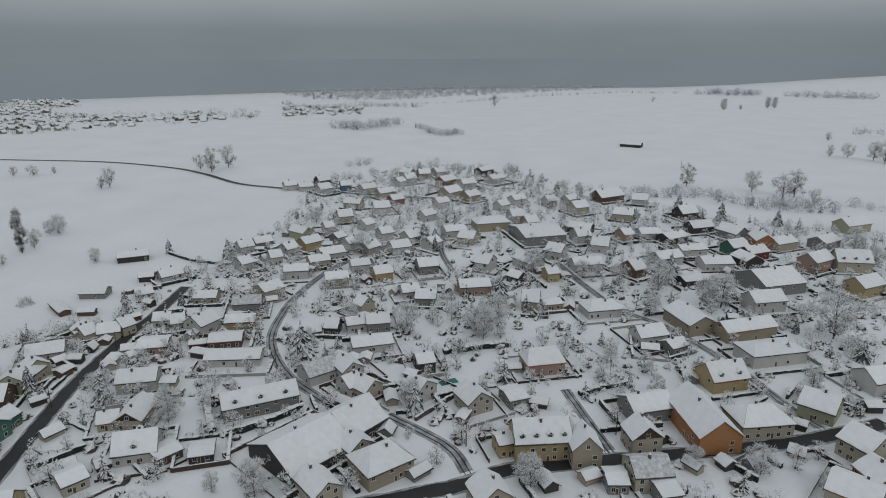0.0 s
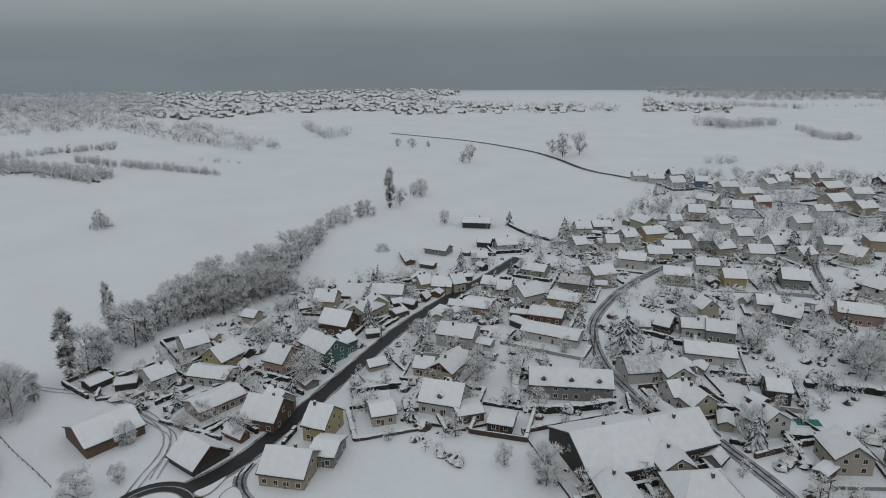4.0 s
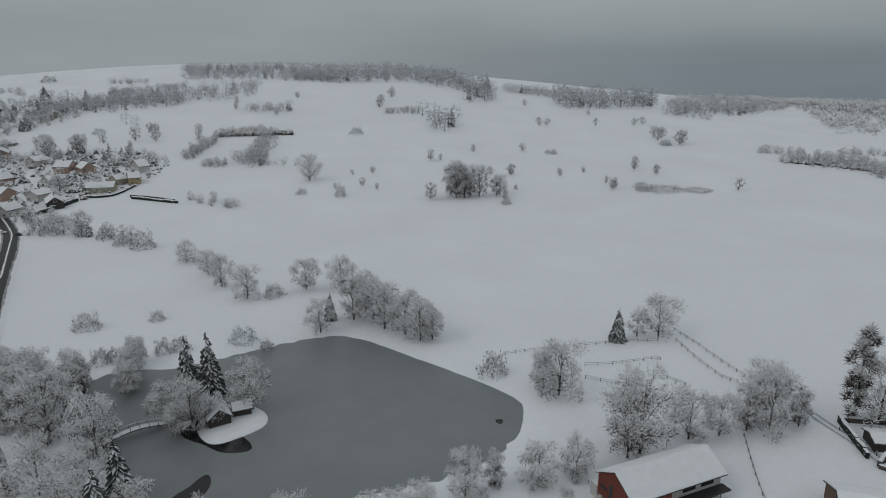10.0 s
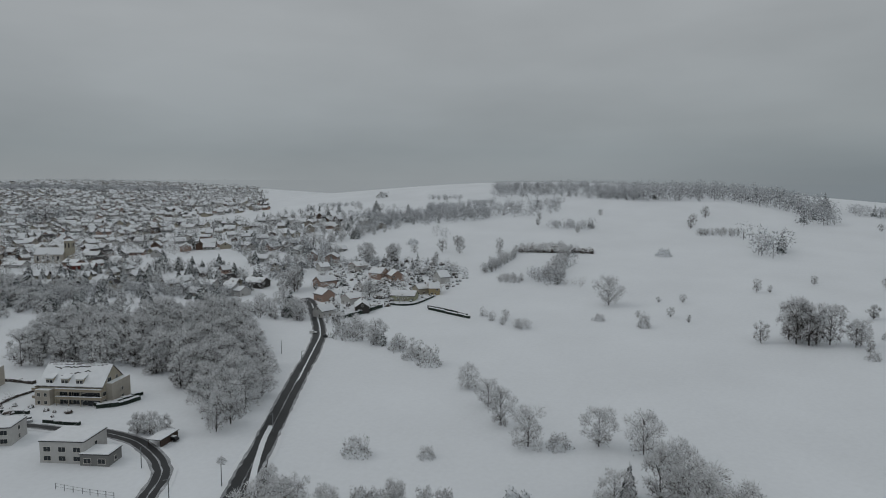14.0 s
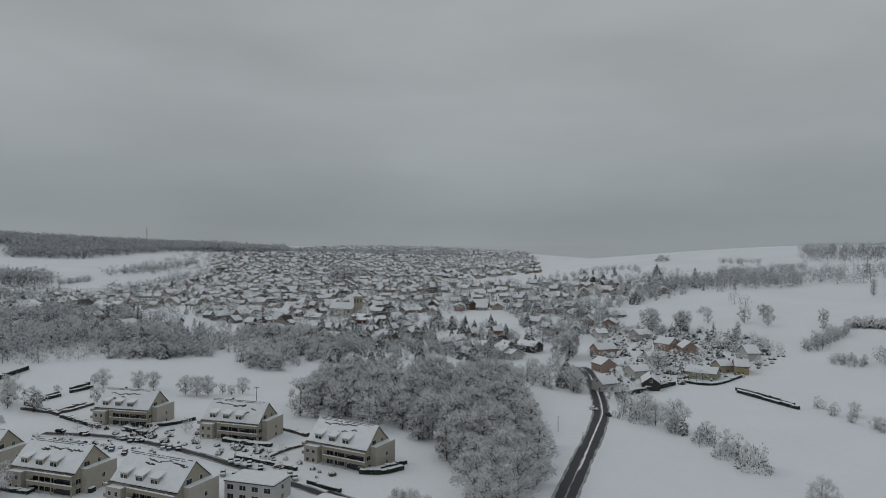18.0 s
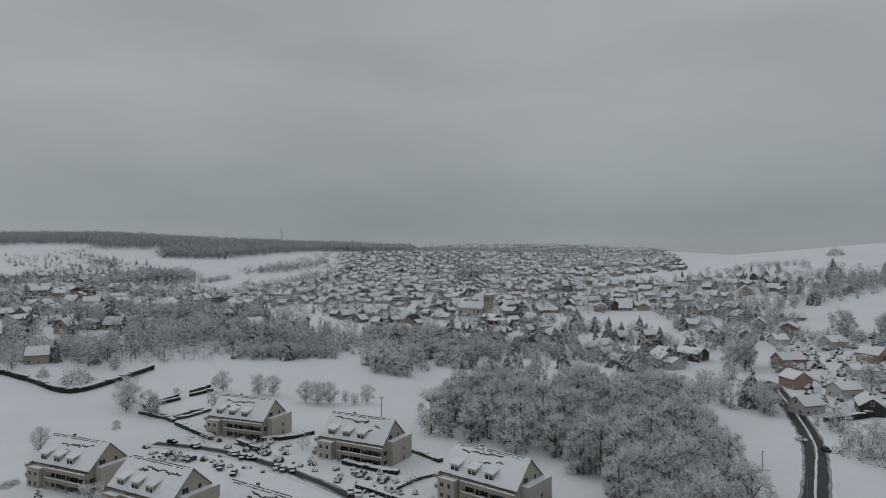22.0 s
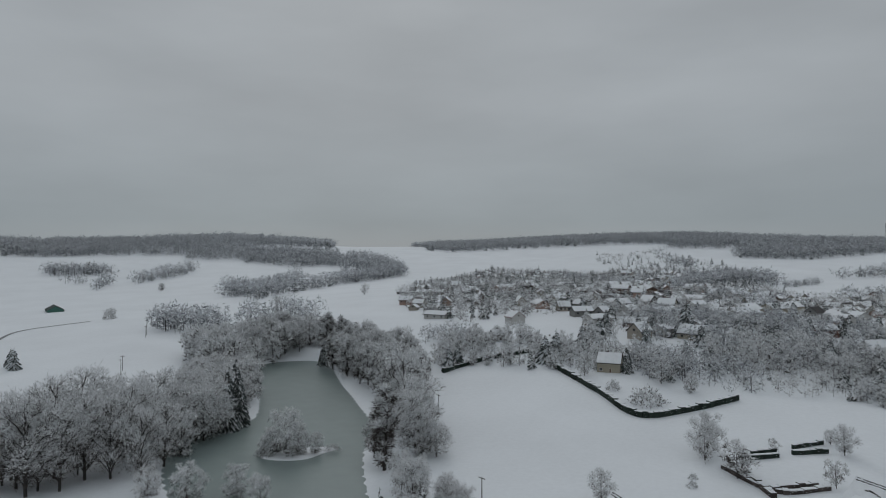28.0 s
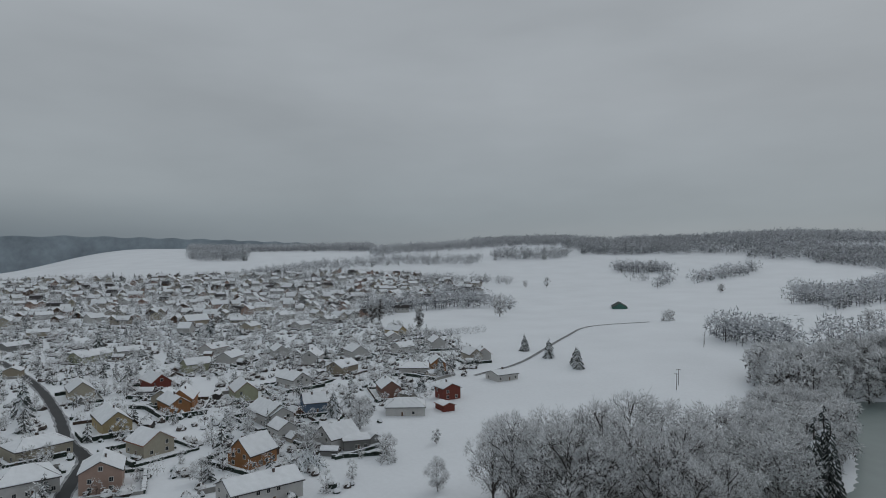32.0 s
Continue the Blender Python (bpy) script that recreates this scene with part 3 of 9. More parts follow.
species("fir", [conifer(k, 10, w, 13, 11, 0.45) for k, w in ((63, 6.5), (64, 7.5))], [SNOW, FIR_NEEDLE], "broad conifer laden with thick snow on drooping boughs", "conifer")


species("great_fir", [conifer(k, 10, w, 34, 17, 0.3) for k, w in ((67, 3.6), (68, 3.2))], [SNOW, FIR_NEEDLE], "tall dark fir with frost and snow on its boughs", "conifer")


def bush_soup(seed, count, flat=0.75, white=0.66):
    """A lumpy mound, snow on its crown and twigs below, with slivers standing out of it."""
    rnd = random.Random(seed)
    c = Soup()
    n, rings = 8, [(0.0, 0.78), (0.3, 0.92), (0.62, 0.7), (0.84, 0.36)]
    pts = [[(math.cos(k * 0.785 + i * 0.4) * r * rnd.uniform(0.78, 1.12), math.sin(k * 0.785 + i * 0.4) * r * rnd.uniform(0.78, 1.12), z * flat * rnd.uniform(0.85, 1.12)) for k in range(n)] for i, (z, r) in enumerate(rings)]
    for i in range(3):
        for k in range(n):
            j = (k + 1) % n
            c.face([pts[i][k], pts[i][j], pts[i + 1][j], pts[i + 1][k]], (1 if rnd.random() < (0.9, 0.35, 0.08)[i] else 0))
    c.face(pts[3], 0)
    for k in range(count):
        b = ball(rnd).normalized()
        b.z = abs(b.z)
        p = Vector((b.x, b.y, b.z * flat)) * rnd.uniform(0.72, 0.95)
        sliver(c, p, Vector((b.x, b.y, b.z + 0.3)) * 0.6 + ball(rnd), rnd.uniform(0.18, 0.34), rnd.uniform(0.1, 0.2), 0 if rnd.random() < white * (0.5 + 0.7 * b.z) else 1, rnd)
    return c


def tuft(seed, count, wide, fine, white, low=0.0):
    """A light rounded crown that reaches down its stem, for trees seen small."""
    rnd = random.Random(seed)
    t, c = Soup(), Soup()
    t.tube((0, 0, -0.5), (0, 0, 6), 0.16, 0.05, 3)
    for k in range(count):
        b = ball(rnd).normalized()
        lump = 0.86 + 0.2 * math.sin(b.x * 6 + seed) * math.cos(b.y * 5 + b.z * 4)
        r = lump * (0.55 + 0.45 * math.sqrt(rnd.random()))
        z = 4.9 + b.z * (5.0 if b.z > 0 else 5.0 - low) * r
        p = Vector((b.x * wide * r, b.y * wide * r, max(0.2, z)))
        sliver(c, p, b * 0.35 + ball(rnd), rnd.uniform(0.7, 1.3) * (0.55 + 0.45 * fine), 0.24 * fine * rnd.uniform(0.7, 1.4), 0 if rnd.random() < white + 0.42 * b.z else 1, rnd)
    return t, c


species("tuft", [tuft(k, 100, w, 2.1, 0.66, 1.0) for k, w in ((71, 4.4), (72, 5.0), (73, 3.8), (74, 4.7))], TW, "small frosted garden tree", "tree")
species("speck", [tuft(k, 42, w, 3.3, 0.46) for k, w in ((84, 5.6), (85, 6.2), (86, 5.0))], TW, "small frosted tree", "tree")
species("mote", [tuft(k, 76, w, 2.3, 0.46) for k, w in ((81, 5.2), (82, 6.0), (83, 4.6))], TW, "small frosted tree", "tree")
species("cone", [conifer(k, 10, w, 7, 7, 0.35) for k, w in ((65, 4.6), (66, 5.4))], [SNOW, FIR_NEEDLE], "small snowy conifer", "conifer")
BUSHES = [stash(bush_soup(k, 40), "bush", TW) for k in range(5)]
def fine_bush(seed, count, white):
    rnd = random.Random(seed)
    c = Soup()
    for k in range(count):
        b = ball(rnd).normalized()
        b.z = abs(b.z) * 1.05 - 0.05
        lump = 0.8 + 0.25 * math.sin(b.x * 5 + seed) * math.cos(b.y * 6 + seed) + 0.08 * math.sin(b.z * 11)
        r = lump * (0.5 + 0.5 * math.sqrt(rnd.random()))
        sliver(c, Vector((b.x * r, b.y * r, b.z * r * 0.75)), Vector((b.x, b.y, b.z * 0.6 + 0.2)) + ball(rnd) * 1.1, rnd.uniform(0.06, 0.13), rnd.uniform(0.05, 0.095), 0 if rnd.random() < white * (0.65 + 0.5 * b.z) else 1, rnd)
    return c


FINE_BUSHES = [stash(fine_bush(k, 900, 0.70), "bush", TW) for k in range(4)]
FINE_DARK = [stash(fine_bush(k, 900, 0.75), "bush", [SNOW, NEEDLE]) for k in range(10, 13)]
DARK_BUSHES = [stash(bush_soup(k, 40, white=0.55), "bush", [SNOW, NEEDLE]) for k in range(10, 13)]
TREE_COUNT = [0]


def tree(kind, x, y, h, w=None, group="", z=None):
    TREE_COUNT[0] += 1
    rnd = random.Random(TREE_COUNT[0] * 7 + 5)
    if kind in ("bush", "shrub"):
        me = rnd.choice(FINE_BUSHES if kind == "bush" else FINE_DARK)
        ob = new("bush", me)
        sc = (w or h * 1.3) / 2
        ob.matrix_basis = pose(x, y, (land(x, y) if z is None else z) - 0.1, 0, 0, rnd.uniform(0, 360)) @ Matrix.Diagonal((sc, sc * rnd.uniform(0.8, 1.1), h / 0.75, 1))
        return tagged(ob, "rounded leafless bush covered with frost and snow" if kind == "bush" else "dark evergreen bush under a cap of snow", "bush", group)
    meshes, label, category = TREES[kind]
    trunk, crown = rnd.choice(meshes)
    root = empty(category, pose(x, y, land(x, y) if z is None else z, 0, 0, rnd.uniform(0, 360)))
    tagged(root, label, category, group)
    sc = h / 10
    sw = sc * (w or rnd.uniform(0.9, 1.1))
    m = Matrix.Diagonal((sw, sw, sc, 1))
    share("trunk", trunk, root, m)
    share("crown", crown, root, m)
    return root


def joined_trees(name, specs, label, category="trees"):
    """Many trees or bushes in one mesh, for stands in which nobody could count them."""
    rnd = random.Random(len(specs))
    co, lv, lt, mi = [], [], [], []
    base = 0
    cache = {}
    for kind, x, y, h, w in specs:
        if kind in ("bush", "shrub"):
            pair, slots = (rnd.choice(BUSHES if kind == "bush" else DARK_BUSHES),), ((0, 1) if kind == "bush" else (3, 4),)
            sx, sz = w / 2, h / 0.75
        else:
            # mote and speck woods take the haze-greyed twig colours
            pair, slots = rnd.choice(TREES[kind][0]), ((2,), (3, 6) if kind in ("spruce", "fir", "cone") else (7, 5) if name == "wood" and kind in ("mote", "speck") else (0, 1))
            sz = h / 10
            sx = sz * (w or rnd.uniform(0.9, 1.1))
        a = rnd.uniform(0, 6.28)
        c, s_ = math.cos(a) * sx, math.sin(a) * sx
        z = land(x, y) - 0.1
        for me, sl in zip(pair, slots):
            if me.name not in cache:
                v = np.empty(len(me.vertices) * 3)
                me.vertices.foreach_get("co", v)
                q = np.empty(len(me.loops), dtype=np.int64)
                me.loops.foreach_get("vertex_index", q)
                n = np.empty(len(me.polygons), dtype=np.int64)
                me.polygons.foreach_get("loop_total", n)
                m = np.empty(len(me.polygons), dtype=np.int64)
                me.polygons.foreach_get("material_index", m)
                cache[me.name] = v.reshape(-1, 3), q, n, m
            v, q, n, m = cache[me.name]
            co.append(np.stack([x + c * v[:, 0] - s_ * v[:, 1], y + s_ * v[:, 0] + c * v[:, 1], z + sz * v[:, 2]], 1))
            lv.append(q + base)
            lt.append(n)
            mi.append(np.array(sl)[m])
            base += len(v)
    co, lv, lt, mi = np.concatenate(co), np.concatenate(lv), np.concatenate(lt), np.concatenate(mi)
    me = bpy.data.meshes.new(name)
    me.vertices.add(len(co))
    me.vertices.foreach_set("co", co.ravel())
    me.loops.add(len(lv))
    me.loops.foreach_set("vertex_index", lv)
    me.polygons.add(len(lt))
    me.polygons.foreach_set("loop_start", np.concatenate([[0], np.cumsum(lt)[:-1]]))
    me.polygons.foreach_set("material_index", mi)
    for m in (RIME, TWIG, BARK, SNOW, NEEDLE, HAZED_FROST, FIR_NEEDLE, HAZED_HOAR):
        me.materials.append(m)
    me.update(calc_edges=True)
    return tagged(new(name, me), label, category, kind="stuff")


def scatter(poly, spacing, seed, keep=1.0):
    """Uneven points inside a polygon."""
    rnd = random.Random(seed)
    xs, ys = [p[0] for p in poly], [p[1] for p in poly]
    out = []
    y, row = min(ys), 0
    while y < max(ys):
        x = min(xs) + (row % 2) * spacing / 2
        while x < max(xs):
            px, py = x + rnd.uniform(-0.6, 0.6) * spacing, y + rnd.uniform(-0.6, 0.6) * spacing
            if rnd.random() < keep and inside(poly, px, py):
                out.append((px, py))
            x += spacing
        y += spacing * 0.87
        row += 1
    return out


def woods(poly, spacing, h, seed, label, kind="mote", name="wood"):
    """A far wood or scrub: many small crowns in one mesh."""
    rnd = random.Random(seed)
    specs = []
    for px, py in scatter(poly, spacing, seed):
        k = h * rnd.uniform(0.72, 1.25)
        specs.append((kind if kind == "bush" or rnd.random() > 0.05 else "cone", px, py, k, k * rnd.uniform(1.0, 1.7) if kind == "bush" else None))
    return joined_trees(name, specs, label, "wood") if specs else None


def hedge(points, h, w, seed=0, evergreen=True, group="hedges", top=True, into=None):
    """A clipped hedge along a line, snow on top."""
    pts = along(points, 2.0)
    rnd = random.Random(seed)
    s = Soup() if into is None else into
    for i, p in enumerate(pts[:-1]):
        q = pts[i + 1]
        d = (q - p).normalized()
        u = Vector((-d.y, d.x)) * w / 2
        h1 = h * rnd.uniform(0.85, 1.12)
        z = land(p.x, p.y)
        ju = u * rnd.uniform(0.85, 1.2)
        a = [(p.x - ju.x, p.y - ju.y), (q.x - ju.x, q.y - ju.y), (q.x + ju.x, q.y + ju.y), (p.x + ju.x, p.y + ju.y)]
        s.hull([(*k, z - 0.5) for k in a], [(*k, z + h1) for k in a], 1)
        if top:
            b = [(p.x - ju.x * 1.1, p.y - ju.y * 1.1), (q.x - ju.x * 1.1, q.y - ju.y * 1.1), (q.x + ju.x * 1.1, q.y + ju.y * 1.1), (p.x + ju.x * 1.1, p.y + ju.y * 1.1)]
            hs = h1 + rnd.uniform(0.12, 0.3)
            s.hull([(*k, z + h1 + 0.01) for k in b], [(k[0] * 0.8 + (p.x + q.x) * 0.1, k[1] * 0.8 + (p.y + q.y) * 0.1, z + hs) for k in b], 0)
        for k in range(14):
            f, g = rnd.random(), rnd.choice((-1, 1))
            b = p.lerp(q, f)
            sliver(s, Vector((b.x + u.x * g, b.y + u.y * g, z + rnd.uniform(0, h1))), Vector((u.x * g, u.y * g, 0.3)) + ball(rnd) * 0.5, rnd.uniform(0.3, 0.6), 0.2, 0 if rnd.random() < 0.3 else 1, rnd)
    if into is not None:
        return None
    ob = s.done("hedge", [SNOW, NEEDLE if evergreen else TWIG])
    return tagged(ob, "clipped dark evergreen hedge with snow on top" if evergreen else "leafless garden hedge under snow", "hedge", group)


# ---- ground: one sheet to the horizon, with two ponds ----
POND_WEST = rounded([(-208.8, -81.3), (-223.0, -84.3), (-232.7, -73.2), (-232.2, -61.6), (-244.0, -47.7), (-258.9, -28.9), (-264.7, -17.0), (-260.4, -4.7), (-250.7, 9.0), (-241.0, 24.4), (-228.3, 41.9), (-221.4, 47.5), (-206.9, 45.5), (-194.7, 39.4), (-185.6, 27.3), (-178.6, 12.0), (-174.5, 1.6), (-166.5, -6.9), (-159.3, -12.9), (-159.0, -25.0), (-173.5, -41.9), (-187.2, -50.3), (-196.3, -67.4)])
POND_SOUTH = rounded([(154, -503), (124, -535), (97, -516), (58, -466), (36, -442), (15, -417), (-4, -396), (-17, -363), (-32, -338), (-45.6, -318.3), (-58.8, -290.8), (-49.9, -274.4), (-22.4, -277.8), (7.5, -291.4), (33, -311), (56, -337), (61, -350), (52, -373), (52, -385), (80, -421), (100, -442)], 3)
ISLET = rounded([(-202.9, -38.9), (-212.7, -38.3), (-215.3, -30.8), (-211.1, -22.6), (-204.9, -20.1), (-200.0, -23.4), (-194.5, -29.0), (-196.0, -33.5)])
LEVEL_WEST, LEVEL_SOUTH = -4.4, -5.0


BASINS = [(p, lv, sum(q[0] for q in p) / len(p), sum(q[1] for q in p) / len(p)) for p, lv in ((POND_WEST, LEVEL_WEST), (POND_SOUTH, LEVEL_SOUTH))]


def ground_height(x, y):
    h = land(x, y)
    for poly, level, cx, cy in BASINS:
        if abs(x - cx) < 130 and abs(y - cy) < 150:
            d = edge_distance(poly, x, y)
            if inside(poly, x, y):
                d = -d
            h = level + 0.5 * max(-2.0, min(d, 4.0)) * 0.5 + (h - level - 1.0) * ease(2.0, 22.0, d) if d < 22 else h
    return h


axis_x, axis_y = [], []
for axis, lo, hi in ((axis_x, -560, 420), (axis_y, -640, 480)):
    v, step = float(lo), 6.0
    while v > -4900:
        step *= 1.10
        v -= step
        axis.insert(0, max(v, -4900))
    v = float(lo)
    while v < hi:
        axis.append(v)
        v += 4.5
    step = 6.0
    while v < 4900:
        axis.append(v)
        step *= 1.10
        v += step
    axis.append(4900)
nx, ny = len(axis_x), len(axis_y)
verts = [(x, y, ground_height(x, y)) for y in axis_y for x in axis_x]
faces = [(j * nx + i, j * nx + i + 1, (j + 1) * nx + i + 1, (j + 1) * nx + i) for j in range(ny - 1) for i in range(nx - 1)]
tagged(mesh_object("ground", verts, faces, [FIELD], smooth=True), "smooth snow-covered fields and gardens", "ground", kind="structure")


def sheet(name, poly, z, mat, label, category):
    ob = mesh_object(name, [(x, y, z) for x, y in poly], [tuple(range(len(poly)))], [mat])
    return tagged(ob, label, category, kind="structure")


def grown(poly, d):
    cx, cy = sum(p[0] for p in poly) / len(poly), sum(p[1] for p in poly) / len(poly)
    return [(x + (x - cx) / math.hypot(x - cx, y - cy) * d, y + (y - cy) / math.hypot(x - cx, y - cy) * d) for x, y in poly]


WET = [grown(POND_WEST, 3), grown(POND_SOUTH, 3)]
sheet("water", grown(POND_WEST, 5), LEVEL_WEST, ICE, "grey frozen fish pond with dull thin ice", "pond")
sheet("water", grown(POND_SOUTH, 5), LEVEL_SOUTH, GREEN_ICE, "grey-green frozen pond between tree-lined banks", "pond")

# a glowing backdrop wall, painted as far mist, that closes the view
s = Soup()
def mist_edge(a):
    """How far off the painted mist wall closes the view, by compass angle: nearer over the northern plain, farther off
    in the north-east.
    """
    x, y = math.cos(a) * 2900 + 700, math.sin(a) * 2900 - 700
    north = ease(0.15, 0.75, math.sin(a))
    east = ease(0.0, 0.62, math.cos(a))
    k = 1 - 0.05 * north * (1 - east) + 1.3 * north * east
    return x * k, y * k


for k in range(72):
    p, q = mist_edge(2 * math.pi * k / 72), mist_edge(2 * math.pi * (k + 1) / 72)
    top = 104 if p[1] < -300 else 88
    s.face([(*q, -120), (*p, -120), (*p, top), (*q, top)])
mist = bpy.data.materials.new("glowing_mist")
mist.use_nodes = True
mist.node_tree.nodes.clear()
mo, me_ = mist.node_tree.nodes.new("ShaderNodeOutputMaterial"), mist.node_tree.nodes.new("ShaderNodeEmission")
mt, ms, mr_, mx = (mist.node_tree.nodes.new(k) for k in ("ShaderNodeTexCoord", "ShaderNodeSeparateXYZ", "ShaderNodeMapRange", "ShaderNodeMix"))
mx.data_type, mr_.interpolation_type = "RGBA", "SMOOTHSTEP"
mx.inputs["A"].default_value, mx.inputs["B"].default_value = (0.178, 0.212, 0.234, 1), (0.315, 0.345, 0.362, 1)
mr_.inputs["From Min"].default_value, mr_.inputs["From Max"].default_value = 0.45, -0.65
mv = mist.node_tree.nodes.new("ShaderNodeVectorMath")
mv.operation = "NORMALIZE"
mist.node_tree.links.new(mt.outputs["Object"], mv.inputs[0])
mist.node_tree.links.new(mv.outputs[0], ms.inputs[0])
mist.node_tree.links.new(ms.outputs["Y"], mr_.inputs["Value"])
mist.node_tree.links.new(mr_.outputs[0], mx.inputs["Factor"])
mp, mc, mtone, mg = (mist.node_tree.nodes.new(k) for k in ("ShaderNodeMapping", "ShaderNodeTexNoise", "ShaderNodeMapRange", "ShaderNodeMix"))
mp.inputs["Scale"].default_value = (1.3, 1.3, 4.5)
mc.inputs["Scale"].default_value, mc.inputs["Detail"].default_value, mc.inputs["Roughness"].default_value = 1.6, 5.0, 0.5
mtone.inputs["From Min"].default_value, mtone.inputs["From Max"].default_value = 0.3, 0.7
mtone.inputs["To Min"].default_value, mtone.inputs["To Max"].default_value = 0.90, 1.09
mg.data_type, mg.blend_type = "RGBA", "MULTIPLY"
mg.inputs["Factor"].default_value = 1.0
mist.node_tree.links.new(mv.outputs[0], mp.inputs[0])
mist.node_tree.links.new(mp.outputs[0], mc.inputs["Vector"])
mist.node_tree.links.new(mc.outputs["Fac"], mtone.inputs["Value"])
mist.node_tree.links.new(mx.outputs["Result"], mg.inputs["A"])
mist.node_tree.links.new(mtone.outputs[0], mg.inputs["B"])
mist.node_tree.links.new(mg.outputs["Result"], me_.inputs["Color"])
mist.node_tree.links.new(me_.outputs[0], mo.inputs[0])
tagged(s.done("backdrop", [mist]), "glowing backdrop wall painted as a grey bank of mist closing the far distance", "mist", kind="structure")
# a wooded ridge far in the east, before the mist, haze painted in blue-grey
RIDGE_LINE = [(2208, 634, 116), (2271, 426, 119), (2305, 278, 123), (2338, 48, 120), (2349, -245, 114), (2323, -543, 103), (2279, -768, 83)]
HAZED_WOOD = material("hazed_far_wood", (0.30, 0.345, 0.38), 0.95, 0.25, 0.012, 0.0, 0.06)
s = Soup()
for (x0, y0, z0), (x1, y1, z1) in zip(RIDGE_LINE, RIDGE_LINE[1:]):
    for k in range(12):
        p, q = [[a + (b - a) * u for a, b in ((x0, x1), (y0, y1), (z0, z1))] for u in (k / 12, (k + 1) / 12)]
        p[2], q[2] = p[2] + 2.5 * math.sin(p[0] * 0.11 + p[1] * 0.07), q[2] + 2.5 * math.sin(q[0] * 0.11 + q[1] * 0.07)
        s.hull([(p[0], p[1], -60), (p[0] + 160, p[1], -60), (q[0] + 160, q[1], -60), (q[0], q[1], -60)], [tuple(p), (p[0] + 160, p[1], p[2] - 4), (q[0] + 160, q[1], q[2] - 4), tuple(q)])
tagged(s.done("backdrop", [HAZED_WOOD]), "long wooded ridge on the horizon, blue-grey haze painted into its colour", "hills", kind="structure")


# ---- roads ----
def ribbon(name, points, width, mat, lift, label, category="road", off=0.0, wobble=0.0):
    pts = along(points, 3.0)
    for p in pts if off == 0 else ():
        footprint(p.x, p.y, width / 2)
    rnd = random.Random(int(abs(pts[0].x) * 10))
    v, f = [], []
    for i, p in enumerate(pts):
        d = (pts[min(i + 1, len(pts) - 1)] - pts[max(i - 1, 0)]).normalized()
        u = Vector((-d.y, d.x))
        for e in (-1, 1):
            w = off + e * width / 2 + rnd.uniform(-wobble, wobble)
            q = p + u * w
            v.append((q.x, q.y, road_z(q.x, q.y) + lift))
    for i in range(len(pts) - 1):
        f.append((2 * i, 2 * i + 1, 2 * i + 3, 2 * i + 2)[::-1])
    ob = mesh_object(name, v, f, [mat])
    return tagged(ob, label, category, kind="structure")


def road_z(x, y):
    return max(ground_height(x, y), ground_height(x + 1.5, y + 1.5), ground_height(x - 1.5, y - 1.5))


def cleared_road(points, width):
    ribbon("road_verge", points, width + 3.0, SNOW, 0.10, "ploughed snow along the road edge", "verge", wobble=0.4)
    ribbon("road", points, width, ASPHALT, 0.16, "wet dark asphalt road cleared of snow", wobble=0.12)
    for e in (-1, 1):
        ribbon("snow_bank", points, 0.8, SLUSH, 0.20, "slush ploughed to the road edge", "snow", off=e * (width / 2 - 0.1), wobble=0.3)


def lane_road(points, width):
    cleared_road(points, width)
    ribbon("slush_strip", points, 0.4, SLUSH, 0.19, "thin slush left along the middle of the road", "slush", off=0.001, wobble=0.2)


def snowy_road(points, width):
    ribbon("road", points, width, SLUSH, 0.10, "narrow road under slush and wheel tracks")
    for e in (-1, 1):
        ribbon("wheel_track", points, 0.5, ASPHALT, 0.14, "dark wheel track in the snow", "track", off=e * width * 0.2, wobble=0.15)


def wheel_tracks(points, width):
    for e in (-1, 1):
        ribbon("wheel_track", points, 0.42, SLUSH, 0.12, "faint wheel track pressed into the snow", "track", off=e * width / 2, wobble=0.1)

cleared_road([(-139.1, 99.6), (-132.5, 119.3), (-132.1, 138.0), (-137.0, 182.8), (-141.2, 223.0), (-140.0, 270.5), (-138.3, 284.7), (-137.6, 325.6)], 6.2)
cleared_road([(-498.5, 725.6), (-379.0, 715.5), (-290.3, 682.1), (-242.2, 647.6), (-193.5, 600.0), (-157.1, 582.4), (-113.1, 568.2), (-71.1, 554.5), (-11.6, 539.3), (36.7, 541.6)], 5.5)
cleared_road([(-124.0, 105.0), (-95.0, 122.0), (-60.0, 138.0), (-29.0, 150.9), (-10.4, 156.7), (7.7, 162.6), (20.0, 168.7), (46.8, 172.8), (84.1, 178.0), (117.6, 183.6), (152.0, 194.2)], 6.5)
snowy_road([(-19.6, 199.7), (1.1, 181.3), (8.6, 164.2)], 4.5)
snowy_road([(-43.0, 208.5), (-62.5, 230.5), (-75.2, 258.6), (-77.6, 286.4), (-75.0, 316.0), (-63.8, 356.6), (-46.8, 381.3), (-31.4, 410.5), (-17.8, 447.1)], 4.5)
snowy_road([(46.0, 217.2), (50.8, 190.8), (53.9, 176.3)], 4.0)
snowy_road([(67.9, 367.4), (77.4, 324.7), (87.4, 293.6), (102.9, 273.6), (117.6, 235.2), (124.0, 203.2), (130.0, 185.8)], 4.5)
snowy_road([(5.2, 351.9), (-1.4, 395.5), (2.4, 450.2)], 4.0)
lane_road([(-128.0, 89.0), (-126.0, 50.0), (-131.0, 5.0), (-143.0, -32.0), (-157.9, -54.0), (-172.5, -70.1), (-202.5, -103.3), (-220.3, -116.5), (-247.6, -135.3), (-298.5, -170.6), (-367.4, -220.2), (-431.8, -286.2), (-443.1, -303.5)], 7.5)
